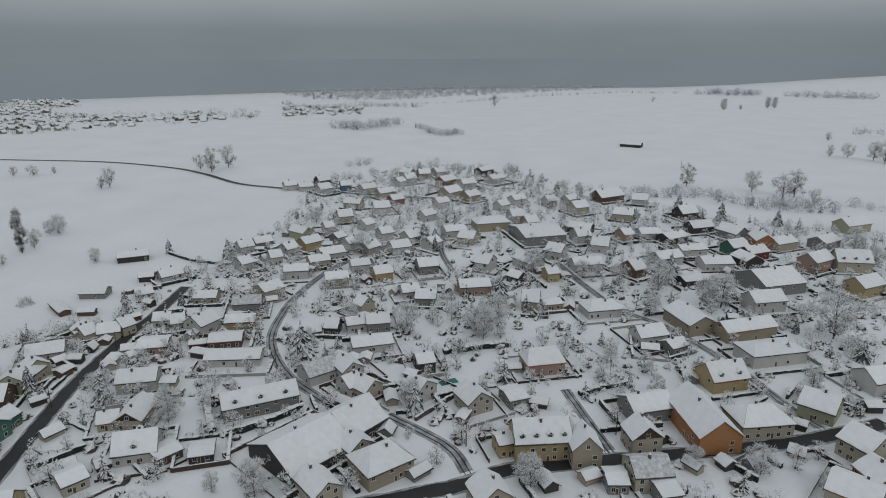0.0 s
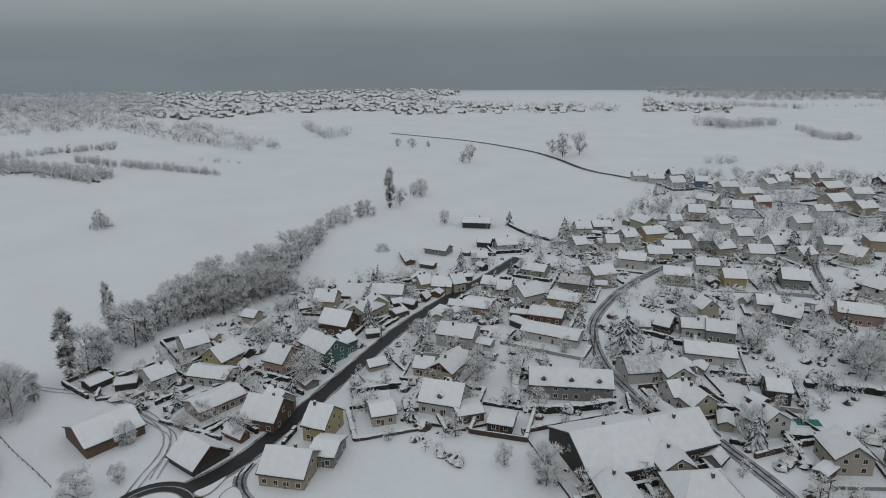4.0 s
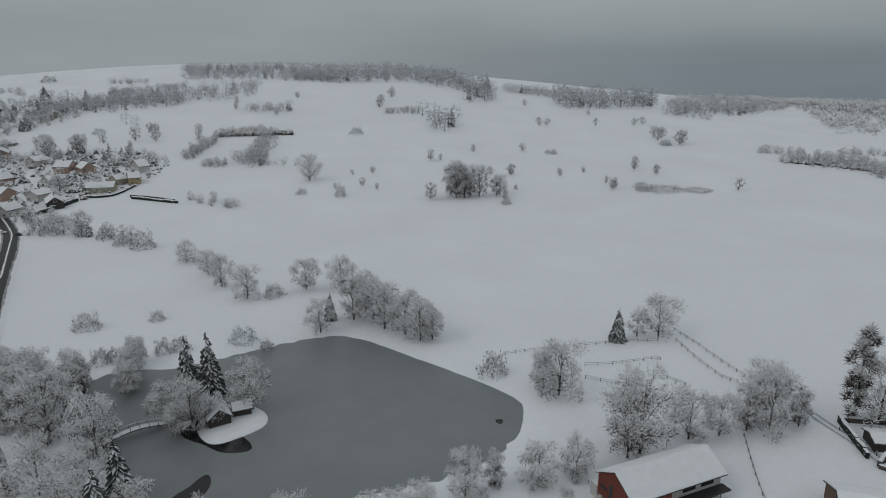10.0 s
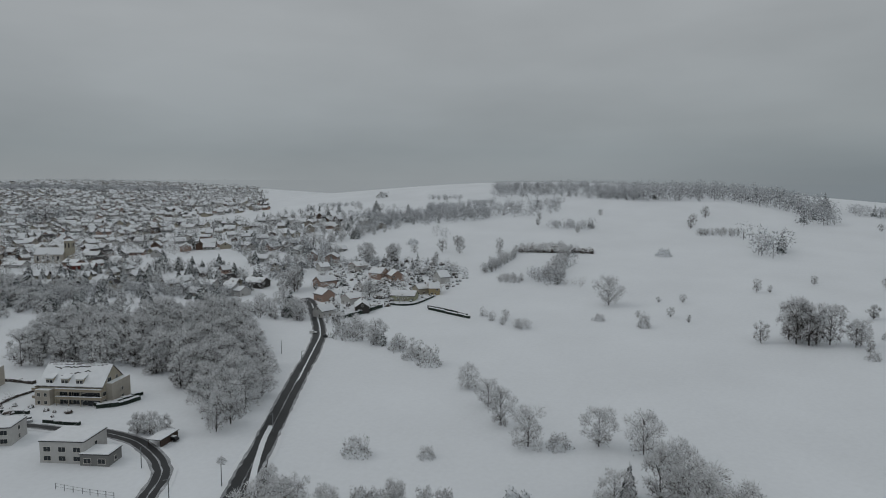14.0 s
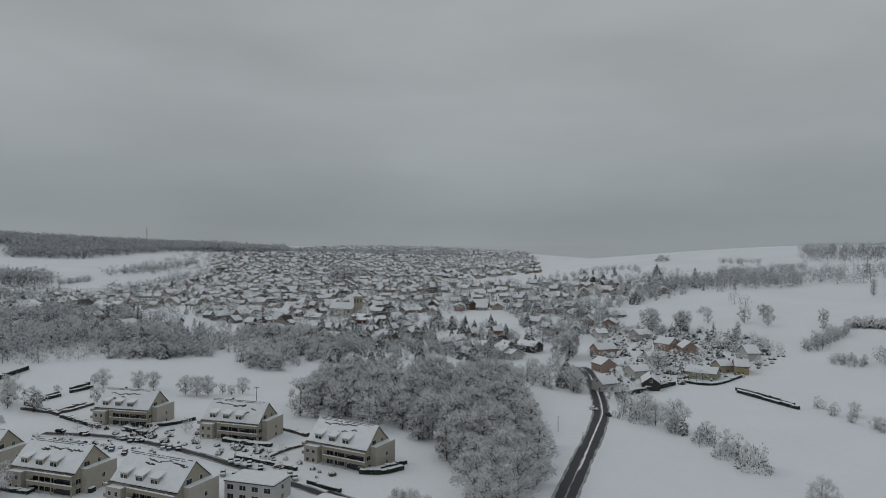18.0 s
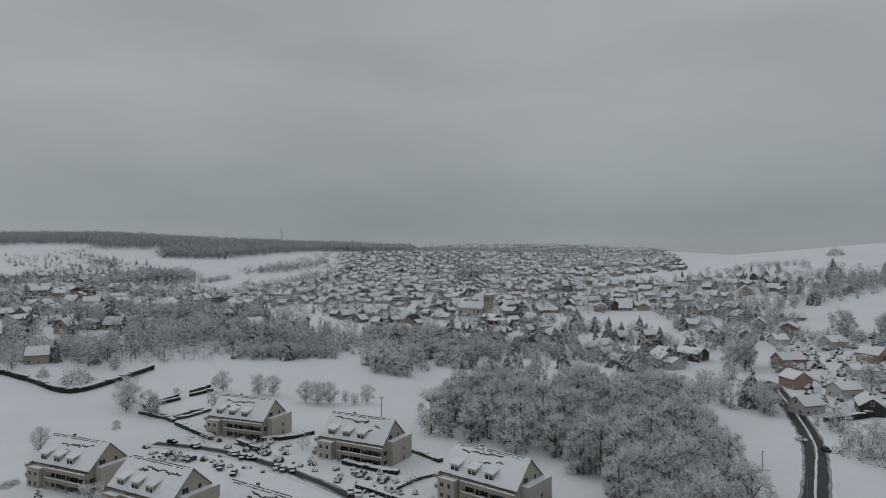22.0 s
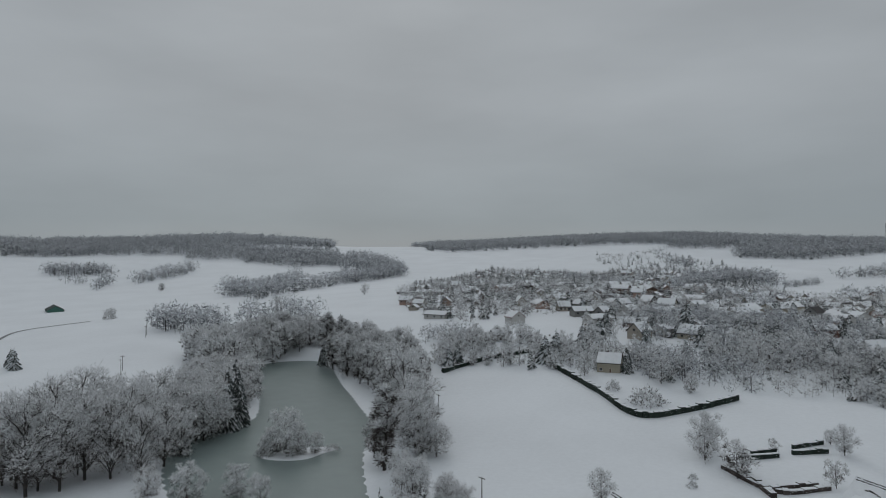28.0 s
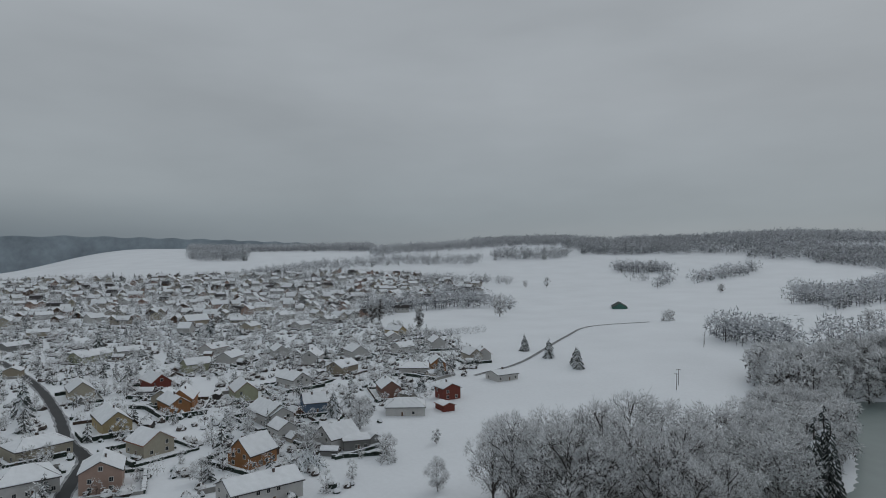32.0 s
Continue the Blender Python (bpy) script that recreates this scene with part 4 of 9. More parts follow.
ribbon("slush_strip", [(-298.5, -170.6), (-340, -200), (-367.4, -220.2), (-400, -252), (-431.8, -286.2)], 0.7, SNOW, 0.22, "snow left between the lanes of the road", "snow", off=-0.6, wobble=0.15)
ribbon("road", [(-223.1, -110.8), (-235.5, -123.5), (-249.8, -135.4), (-267.5, -148.3)], 3.0, ASPHALT, 0.17, "turning lane of wet dark asphalt", wobble=0.1)
ribbon("verge", [(-219.9, -111.9), (-231.5, -122.5), (-247.1, -135.5), (-257.6, -143.0)], 1.8, SNOW, 0.21, "snow left between the two lanes", "snow", off=0.001, wobble=0.1)
lane_road([(-212.3, -112.2), (-205.4, -119.6), (-200.3, -130.1), (-215.5, -144.5), (-223.1, -165.7), (-222.9, -183.0), (-216.8, -201.1)], 5.5)
lane_road([(-199.9, -129.6), (-190.8, -133.8), (-181.7, -135.8)], 5.5)
cleared_road([(-217.1, -197.3), (-206.9, -227.3), (-192.6, -266.2), (-172.5, -303.1), (-149.6, -326.1)], 3.6)
cleared_road([(405.9, -56.2), (313.7, -96.0), (238.7, -121.4), (188.3, -134.7), (162.2, -145.1), (139.6, -145.4), (120.0, -145.1)], 5.0)
snowy_road([(255.6, -335.7), (284.6, -382.3), (370.4, -464.9), (423.6, -523.5), (422.0, -589.1)], 3.0)
snowy_road([(-128.5, 126.9), (-126.9, 122.0), (-123.5, 118.0), (-118.5, 115.6), (-114.7, 114.7)], 3.6)
snowy_road([(-144.5, 98.2), (-147.7, 93.5), (-152.2, 87.2), (-159.5, 77.5), (-166.9, 68.6)], 4.0)
snowy_road([(-141.8, 89.8), (-147.2, 89.4), (-151.8, 87.0), (-155.7, 81.1), (-155.7, 76.1), (-153.2, 71.7)], 4.0)
wheel_tracks([(-145.9, 101.5), (-150.2, 110.0), (-153.6, 117.5), (-159.8, 124.0), (-169.5, 127.7), (-182.3, 129.3), (-192.8, 128.9)], 2.0)
wheel_tracks([(-178.8, 51.4), (-174.9, 59.4), (-168.8, 68.1), (-161.6, 75.8), (-155.0, 82.9), (-151.3, 87.9)], 1.7)
wheel_tracks([(-178.0, 52.7), (-171.9, 61.8), (-162.6, 72.1), (-155.6, 80.6)], 2.6)
wheel_tracks([(-220.2, 121.2), (-197.4, 127.7), (-169.3, 126.5), (-156.3, 123.4), (-146.2, 109.2)], 1.8)

# ---- landmarks ----
def mound(poly, level, height, label):
    s = Soup()
    cx, cy = sum(p[0] for p in poly) / len(poly), sum(p[1] for p in poly) / len(poly)
    rings = [(1.06, -0.4), (1.0, 0.25), (0.9, 0.6), (0.6, 0.95), (0.2, 1.1)]
    loops = [[(cx + (x - cx) * k, cy + (y - cy) * k, level + z * height) for x, y in poly] for k, z in rings]
    n = len(poly)
    for a, b in zip(loops, loops[1:]):
        for i in range(n):
            s.face([a[i], a[(i + 1) % n], b[(i + 1) % n], b[i]])
    s.face(loops[-1])
    tagged(s.done("islet", [SNOW], smooth=True), label, "islet", kind="structure")


mound(ISLET, LEVEL_WEST, 0.9, "small snow-covered islet in the pond")
ISLET_SOUTH = rounded([(16, -345), (9, -351), (2, -360), (-8, -361), (-5, -353), (-4, -344), (5, -339), (13, -339)])
mound(ISLET_SOUTH, LEVEL_SOUTH, 0.6, "low snowy islet with trees in the pond")


def blob(cx, cy, a, b, rot, z, mat, label):
    pts = []
    for k in range(28):
        an = 2 * math.pi * k / 28
        r = 1 + 0.12 * math.sin(3 * an + cx) + 0.07 * math.sin(5 * an)
        u, v = a * r * math.cos(an), b * r * math.sin(an)
        c, s_ = math.cos(radians(rot)), math.sin(radians(rot))
        pts.append((cx + u * c - v * s_, cy + u * s_ + v * c))
    sheet("open_water", pts, z, mat, label, "water")


blob(-174, -26.5, 8, 3.2, 175, LEVEL_WEST + 0.02, OPEN_WATER, "dark unfrozen patch in the pond ice")
blob(-199, -31, 11, 5.5, 60, LEVEL_WEST + 0.02, OPEN_WATER, "dark thawed rim round the islet")
blob(-212.6, 40, 1.2, 1.0, 0, LEVEL_WEST + 0.03, OPEN_WATER, "small dark hole in the ice")

# hut and footbridge on the islet
house(-205, -33.5, 35, 7.5, 5.5, 2.4, 4.6, "dark", wins=2, chimneys=0, brown=True, label="dark timber angling hut with snow on its roof", name="hut", category="hut", z=LEVEL_WEST + 0.8)
house(-209, -28.5, 120, 4.5, 3.5, 2.1, 3.2, "dark", wins=0, chimneys=0, label="small open timber shelter under snow", name="hut", category="hut", z=LEVEL_WEST + 0.8)


def footbridge(ax, ay, bx, by, z):
    L = math.hypot(bx - ax, by - ay)
    root = empty("footbridge", pose(ax, ay, z, 0, 0, math.degrees(math.atan2(by - ay, bx - ax))))
    tagged(root, "arched timber footbridge with snow on its deck", "bridge")
    n = 14
    arc = lambda u: 0.3 + 1.3 * math.sin(math.pi * u)
    s = Soup()
    for i in range(n):
        u0, u1 = i / n, (i + 1) / n
        lo = [(L * u0, -0.9, arc(u0)), (L * u1, -0.9, arc(u1)), (L * u1, 0.9, arc(u1)), (L * u0, 0.9, arc(u0))]
        s.hull(lo, [(x, y, zz + 0.25) for x, y, zz in lo], 0, 1)
    s.done("deck", [WOOD, SNOW], root)
    for y in (-0.95, 0.95):
        for i in range(0, n + 1, 2):
            s = Soup()
            x, zz = L * i / n, arc(i / n)
            s.box(x - 0.06, x + 0.06, y - 0.06, y + 0.06, zz - 0.2, zz + 1.25)
            s.done("post", [WOOD], root)
        s = Soup()
        for i in range(n):
            s.tube((L * i / n, y, arc(i / n) + 1.25), (L * (i + 1) / n, y, arc((i + 1) / n) + 1.25), 0.07, 0.07, 4)
        s.done("handrail", [SNOW], root)


footbridge(-191.5, -57.2, -202.6, -46.3, LEVEL_WEST)

# roundabout with its planted island
RC = Vector((-135.0, 100.0))


def ring(name, r0, r1, z, mat, label, category):
    s = Soup()
    for k in range(40):
        a, b = 2 * math.pi * k / 40, 2 * math.pi * (k + 1) / 40
        q = [(RC.x + r * math.cos(t), RC.y + r * math.sin(t)) for r, t in ((r0, a), (r1, a), (r1, b), (r0, b))]
        s.face([(x, y, road_z(x, y) + z) for x, y in q])
    tagged(s.done(name, [mat]), label, category, kind="structure")


ring("road", 8.2, 12.4, 0.22, ASPHALT, "wet asphalt ring of the roundabout", "road")


def splitter(corners):
    """A raised three-cornered island of kerb and snow between two arms of a junction."""
    poly = rounded(corners)
    cx, cy = sum(p[0] for p in poly) / len(poly), sum(p[1] for p in poly) / len(poly)
    for name, k, z, mat in (("kerb", 1.0, 0.30, CONCRETE), ("traffic_island", 0.9, 0.36, SNOW)):
        s = Soup()
        low = [(cx + (x - cx) * k, cy + (y - cy) * k) for x, y in poly]
        s.hull([(x, y, road_z(x, y)) for x, y in low], [(x, y, road_z(x, y) + z) for x, y in low])
        tagged(s.done(name, [mat]), "kerb round a small traffic island" if name == "kerb" else "small three-cornered traffic island under snow", "kerb" if name == "kerb" else "island", kind="structure")


splitter([(-132.9, 109.6), (-130.5, 114.7), (-129.7, 121.7), (-127.4, 110.3)])
splitter([(-125.2, 110.7), (-125.8, 119.1), (-116.5, 114.0), (-118.6, 112.3)])
ring("traffic_island", 0.0, 8.0, 0.38, SNOW, "snow-covered round traffic island", "island")
ring("slush_strip", 10.2, 10.6, 0.25, SLUSH, "slush left between the wheel tracks", "slush")
ring("kerb", 7.8, 8.15, 0.40, CONCRETE, "pale kerb round the traffic island", "kerb")


# the red club house by the pond
def red_hall(x, y, rot):
    root = empty("club_house", pose(x, y, land(x, y) - 0.2, 0, 0, rot))
    tagged(root, "red and white two-storey club house with snow on its roof", "house")
    footprint(x, y, 12)
    L, W, eave, ridge = 24.0, 11.0, 6.4, 9.6
    a, b = L / 2, W / 2
    s = Soup()
    s.face([(-a, -b, -1), (-2, -b, -1), (-2, -b, eave), (-a, -b, eave)])
    s.face([(-a, b, -1), (-a, -b, -1), (-a, -b, eave), (-a, 0, ridge), (-a, b, eave)])
    s.face([(-2, -b, -1), (-2, b, -1), (-2, b, eave), (-2, 0, ridge), (-2, -b, eave)])
    s.face([(-2, b, -1), (-a, b, -1), (-a, b, eave), (-2, b, eave)])
    s.done("wall", [WALLS["red"]], root, "dark red cladding")
    s = Soup()
    s.face([(-2, -b + 0.6, -1), (a, -b + 0.6, -1), (a, -b + 0.6, eave), (-2, -b + 0.6, eave)])
    s.face([(a, -b + 0.6, -1), (a, b, -1), (a, b, eave), (a, 0, ridge), (a, -b + 0.6, eave)])
    s.face([(a, b, -1), (-2, b, -1), (-2, b, eave), (a, b, eave)])
    s.done("wall", [WALLS["white"]], root, "white rendered wing")
    s = Soup()
    s.box(-a - 0.2, -6.5, b, b + 2.2, -1, 3.0, 0, 1)
    s.done("annex", [WALLS["white"], SNOW], root)
    s = Soup()
    s.box(-2, a + 0.6, -b - 1.9, -b + 0.6, 3.05, 3.35)
    s.done("canopy", [DARK], root)
    for u in (2.0, 6.0, 10.0):
        s = Soup()
        s.box(u - 0.1, u + 0.1, -b - 1.7, -b - 1.5, -0.5, 3.05)
        s.done("post", [METAL], root)
    for u in (0.4, 3.6, 6.8, 10.0):
        s = Soup()
        s.box(u - 1.3, u + 1.3, -b + 0.5, -b + 0.62, 0.1, 2.7, 0)
        s.done("glazed_door", [GLASS], root)
    for u in (3.2, 8.2):
        s = Soup()
        s.box(u - 1.7, u + 1.7, -b + 0.5, -b + 0.63, 4.2, 5.6, 0)
        s.done("window", [GLASS], root)
    for v, z0, z1 in ((1.2, 1.2, 5.8), (-4.0, 4.0, 5.4)):
        s = Soup()
        s.box(-a - 0.06, -a + 0.02, v - 0.5, v + 0.5, z0, z1)
        s.done("window", [GLASS], root)
    s = Soup()
    s.box(-a - 0.08, -a + 0.02, 2.4, 4.6, 3.6, 4.3)
    s.done("sign", [DARK], root, "dark plate on the red gable")
    s = Soup()
    s.box(-8.4, -5.2, -b - 0.1, -b + 0.02, 3.2, 4.0)
    sg = s.done("sign", [WALLS["white"]], root, "pale lettering plate")
    for k in range(2):
        s = Soup()
        s.box(-8.1, -5.5, -b - 0.115, -b - 0.1, 3.35 + 0.32 * k, 3.5 + 0.32 * k)
        s.done("bar", [WALLS["red"]], sg)
    s = Soup()
    s.box(-10.6, -3.0, -b - 0.06, -b + 0.02, 0.3, 2.0)
    s.done("window", [GLASS], root)
    r = roof_soup(L, W, eave, ridge, 0.6, 0.18, 0.0, cells=(2, 1)).done("roof", [DARK], root)
    roof_soup(L, W, eave, ridge, 0.55, 0.28, 0.19, 0.0, 0.1, 5, cells=(14, 4)).done("snow_cover", [ROOF_SNOW], r)


red_hall(-183.6, 74.5, 119.5)
house(-176.5, 115.5, 78, 16.5, 16, 3.6, 6.8, "brown", wins=0, chimneys=0, label="brown timber hall with thick snow on its wide roof", name="hall", category="hall")
house(-142.5, 121.2, 174, 11.5, 11.5, 2.3, 6.6, "dark", wins=3, chimneys=0, gable_wood=True, label="black boarded gabled house with deep snowy roof")


# the terraced apartment blocks
def balcony(root, x0, x1, y0, y1, z):
    s = Soup()
    s.box(x0, x1, y0, y1, z - 0.25, z, 0, 1)
    bal = s.done("balcony", [WALLS["beige"], SNOW], root)
    s = Soup()
    s.box(x0, x1, y0, y0 + 0.12, z, z + 0.85)
    s.box(x0, x0 + 0.12, y0 + 0.12, y1, z, z + 0.85)
    s.box(x1 - 0.12, x1, y0 + 0.12, y1, z, z + 0.85)
    s.done("parapet", [WALLS["tan"]], bal)
    s = Soup()
    s.box(x0 - 0.05, x1 + 0.05, y0 - 0.08, y0 + 0.24, z + 0.85, z + 1.1)
    s.done("snow_cover", [SNOW], bal)
    n = int((x1 - x0) / 1.3)
    for k in range(n):
        if (k * 7 + int(abs(x0) * 3)) % 3 == 0:
            share("planter", BUSHES[k % 5], bal, pose(x0 + 0.6 + k * 1.3, y0 + 0.5, z + 0.5) @ Matrix.Diagonal((0.6, 0.45, 0.9, 1)))


def apartments(x, y, rot, strips):
    root = empty("apartment_block", pose(x, y, min(land(x - 8, y), land(x + 8, y)) - 0.3, 0, 0, rot))
    tagged(root, "cream three-storey apartment block with balconies and snowy roof", "apartment block", "apartment blocks")
    L, W, eave, ridge = 26.0, 14.0, 7.4, 14.0
    a, b = L / 2, W / 2
    gable_soup(L, W, eave, ridge).done("wall", [WALLS["cream"]], root)
    s = Soup()
    s.box(a, a + 2.6, -b + 2.0, b, -1.5, 8.2, 0, 1)
    s.done("stair_wing", [WALLS["ivory"], SNOW], root)
    s = Soup()
    s.box(-a + 0.3, -a + 6.3, -b - 2.4, -b, -1.5, 6.2, 0, 1)
    s.done("bay", [WALLS["ivory"], SNOW], root)
    s = Soup()
    s.box(a - 7.0, a - 0.2, -b - 0.9, -b, -1.5, 6.0, 0, 1)
    s.done("bay", [WALLS["beige"], SNOW], root)
    r = roof_soup(L, W, eave, ridge, 0.45, 0.18, 0.0, cells=(2, 1)).done("roof", [TILE], root)
    roof_soup(L, W, eave, ridge, 0.40, 0.30, 0.19, 0.0, 0.16, int(x), cells=(16, 6)).done("snow_cover", [ROOF_SNOW], r)
    rnd = random.Random(int(y))
    slope = (ridge - eave) / b
    for k in range(strips):
        u, v, n = (-a + 0.3, 0.22 + 0.42 * k, 32 - 4 * k) if k < 2 else (rnd.uniform(-a + 1, -2), rnd.uniform(1.3, 2.4), 18) if k == 2 else (rnd.uniform(-a + 3, a - 5), rnd.uniform(1.4, 4.4), rnd.choice((3, 5)))
        s = Soup()
        for j in range(n):
            x0, x1 = u + j * 0.8, min(u + j * 0.8 + 0.85, a - 0.2)
            if x0 > a - 1.2 or k < 2 and rnd.random() < 0.14:
                continue
            v += 0 if k < 2 else rnd.uniform(-0.3, 0.3)
            v0 = max(0.15, v)
            w = rnd.uniform(0.06, 0.16) if k < 2 else rnd.uniform(0.12, 0.36)
            lo = [(x0, -v0 - w, ridge - (v0 + w) * slope + 0.40), (x1, -v0 - w, ridge - (v0 + w) * slope + 0.40), (x1, -v0, ridge - v0 * slope + 0.40), (x0, -v0, ridge - v0 * slope + 0.40)]
            s.hull(lo, [(i, m, z + 0.17) for i, m, z in lo])
        tagged(s.done("bare_tiles", [TILE], r, "dark tiles where the snow slid off"), kind="stuff")
    for u in (-8.6, -2.4, 3.6):
        s = Soup()
        s.box(u - 1.5, u + 1.5, -b + 0.5, -b + 3.6, eave - 0.4, eave + 2.5)
        d = s.done("dormer", [WALLS["cream"]], root)
        s = Soup()
        lo = [(u - 1.8, -b + 0.1, eave + 2.5), (u + 1.8, -b + 0.1, eave + 2.5), (u + 1.8, -b + 5.2, eave + 3.9), (u - 1.8, -b + 5.2, eave + 3.9)]
        s.hull(lo, [(p, q, z + 0.35) for p, q, z in lo])
        s.done("dormer_roof", [ROOF_SNOW], d)
        for e in (-0.7, 0.7):
            share("window", WINDOW, d, pose(u + e, -b + 0.5, eave + 0.6, 0, 0, 0))
    for z in (3.0, 6.0):
        balcony(root, -4.5, a + 0.8, -b - 2.2, -b, z)
        balcony(root, -a - 1.2, -a + 0.3, -b - 2.0, -b + 3, z)
    # dark sheets on the wall, painting in the shade under the balconies
    for z in (0.1, 3.05):
        s = Soup()
        for u0, u1, out in ((-4.3, 0.3, 0), (0.7, 5.6, 0), (6.3, 12.4, 0.9)):
            s.box(u0, u1, -b - 0.06 - out, -b + 0.02 - out, z, z + 2.5)
        s.done("recess_shade", [GLASS], root, "dark glass sheets standing in for the shade behind the balconies")
    for u in (-4.4, 0.5, 5.4, a + 0.6):
        s = Soup()
        s.box(u - 0.12, u + 0.12, -b - 2.15, -b - 1.9, -1, 5.8)
        s.done("column", [WALLS["cream"]], root)
    for z in (0.4, 3.4):
        for u in (-1.8, 2.4, 6.4, 10.6):
            share("window", WIDE_WINDOW, root, pose(u, -b - (0.9 if u > a - 7.2 else 0), z, 0, 0, 0))
        for u in (-a + 1.9, -a + 4.6):
            share("window", WINDOW, root, pose(u, -b - 2.4, z + 0.3, 0, 0, 0))
    for v in (-2.6, 2.2):
        share("window", WIDE_WINDOW if v < 0 else WINDOW, root, pose(a, v, eave + 0.8, 0, 0, 90))
    for z in (0.8, 3.8):
        share("window", WINDOW, root, pose(a + 2.6, 1.5, z, 0, 0, 90))
        share("window", WIDE_WINDOW, root, pose(a, -b + 1.2, z - 0.2, 0, 0, 90))
    share("chimney", CHIMNEY, root, pose(-4, 0.6, ridge - 0.2))
    footprint(x, y, 15)


apartments(-183.3, -325.5, 132, 6)
apartments(-215.8, -278.8, 127.5, 7)
apartments(-238.0, -225.7, 116, 6)
apartments(-174.2, -223.9, 122, 5)
apartments(-150.8, -259.6, 127, 5)
apartments(-128.0, -297.2, 131, 5)


def flat_block(x, y, rot, L, W, h, wall, label):
    root = empty("flat_roofed_house", pose(x, y, land(x, y) - 0.2, 0, 0, rot))
    tagged(root, label, "house")
    footprint(x, y, max(L, W) / 2)
    a, b = L / 2, W / 2
    s = Soup()
    s.box(-a, a, -b, b, -1.5, h)
    s.done("wall", [WALLS[wall]], root)
    s = Soup()
    s.box(-a - 0.2, a + 0.2, -b - 0.2, b + 0.2, h, h + 0.3)
    r = s.done("roof", [DARK], root)
    s = Soup()
    s.hull([(-a - 0.15, -b - 0.15, h + 0.3), (a + 0.15, -b - 0.15, h + 0.3), (a + 0.15, b + 0.15, h + 0.3), (-a - 0.15, b + 0.15, h + 0.3)],
           [(-a + 0.1, -b + 0.1, h + 0.55), (a - 0.1, -b + 0.1, h + 0.55), (a - 0.1, b - 0.1, h + 0.55), (-a + 0.1, b - 0.1, h + 0.55)])
    s.done("snow_cover", [ROOF_SNOW], r)
    n = max(2, int(L / 4))
    for z in ((0.9,) if h < 4.5 else (0.9, 3.7)):
        for k in range(n):
            share("window", WIDE_WINDOW, root, pose(-a + L * (k + 0.5) / n, -b, z))
            share("window", WIDE_WINDOW, root, pose(-a + L * (k + 0.5) / n, b, z, 0, 0, 180))
        share("window", WINDOW, root, pose(a, 0, z, 0, 0, 90))
        share("window", WINDOW, root, pose(-a, 0, z, 0, 0, -90))


flat_block(-199, -210, 128, 17, 10, 6.0, "white", "flat-roofed white and dark modern house under snow")
flat_block(-207.5, -176.5, 118, 14, 12, 6.8, "white", "white flat-roofed school building under snow")
flat_block(-209.5, -165.5, 118, 9, 7, 3.6, "grey", "low grey flat-roofed annex under snow")


def church(x, y, rot):
    root = empty("church", pose(x, y, land(x, y) - 0.2, 0, 0, rot))
    tagged(root, "pale yellow church with square tower and snowy roof", "church")
    footprint(x, y, 18)
    gable_soup(26, 13, 8.5, 14).done("wall", [WALLS["ivory"]], root)
    r = roof_soup(26, 13, 8.5, 14, 0.5, 0.2, 0.0, cells=(2, 1)).done("roof", [TILE], root)
    roof_soup(26, 13, 8.5, 14, 0.45, 0.3, 0.21, 0.0, 0.12, 3, cells=(10, 4)).done("snow_cover", [ROOF_SNOW], r)
    s = Soup()
    s.box(13, 19.5, -3.3, 3.3, -1, 21)
    t = s.done("tower", [WALLS["cream"]], root)
    for v in (-2.2, 1.0):
        for z in (14.5,):
            s = Soup()
            s.box(19.45, 19.56, v, v + 1.2, z, z + 4.2)
            s.done("belfry_opening", [DARK], t)
            s = Soup()
            s.box(13.2 + v + 2.6, 14.4 + v + 2.6, -3.36, -3.25, z, z + 4.2)
            s.done("belfry_opening", [DARK], t)
    s = Soup()
    s.hull([(12.6, -3.7, 21), (19.9, -3.7, 21), (19.9, 3.7, 21), (12.6, 3.7, 21)], [(15.8, -0.4, 23), (16.6, -0.4, 23), (16.6, 0.4, 23), (15.8, 0.4, 23)])
    s.done("tower_roof", [ROOF_SNOW], t)
    for k in range(5):
        for side in (-1, 1):
            s = Soup()
            x0 = -10.5 + k * 4.6
            s.box(x0, x0 + 1.5, min(side * 6.45, side * 6.56), max(side * 6.45, side * 6.56), 2.5, 6.8)
            s.done("window", [GLASS], root)


church(-427.7, -609.8, 125)
house(-423.8, -553.4, 140, 22, 10, 3.6, 5.2, "red", wins=0, chimneys=0, label="low red-walled hall with snow-covered roof", name="hall", category="hall")

# field barns
house(242.3, 835.8, -30, 26, 13, 3.6, 6.2, "dark", wins=0, chimneys=0, label="long dark open field barn under snow", name="barn", category="barn")
house(571.0, -659.0, 148, 34, 17, 2.2, 7.0, "green", wins=0, chimneys=0, roof="green", label="low green-roofed farm shed in the snow", name="barn", category="barn")


# ---- hedges, fences, poles ----
hedge([(-60.4, -483.2), (-92.3, -444.0), (-112.6, -417.2), (-131.3, -428.1), (-149.5, -448.1)], 2.4, 2.0, 1)
hedge([(-3.4, -471.3), (-18.4, -489.6), (-41.7, -505.7)], 2.4, 2.2, 2)
hedge([(-149.1, -379.9), (-160.7, -386.1)], 1.6, 1.2, 3)
hedge([(-165.0, -390.1), (-175.9, -395.2)], 1.6, 1.2, 4)
hedge([(-156.7, -355.4), (-169.0, -363.7)], 1.8, 1.6, 5, False)
hedge([(-145.7, -378.9), (-151.9, -363.6), (-157.2, -351.4)], 1.6, 1.5, 6, False)
hedge([(-235.4, -213.1), (-240.2, -209.3), (-253.0, -210.1)], 1.5, 1.5, 7)
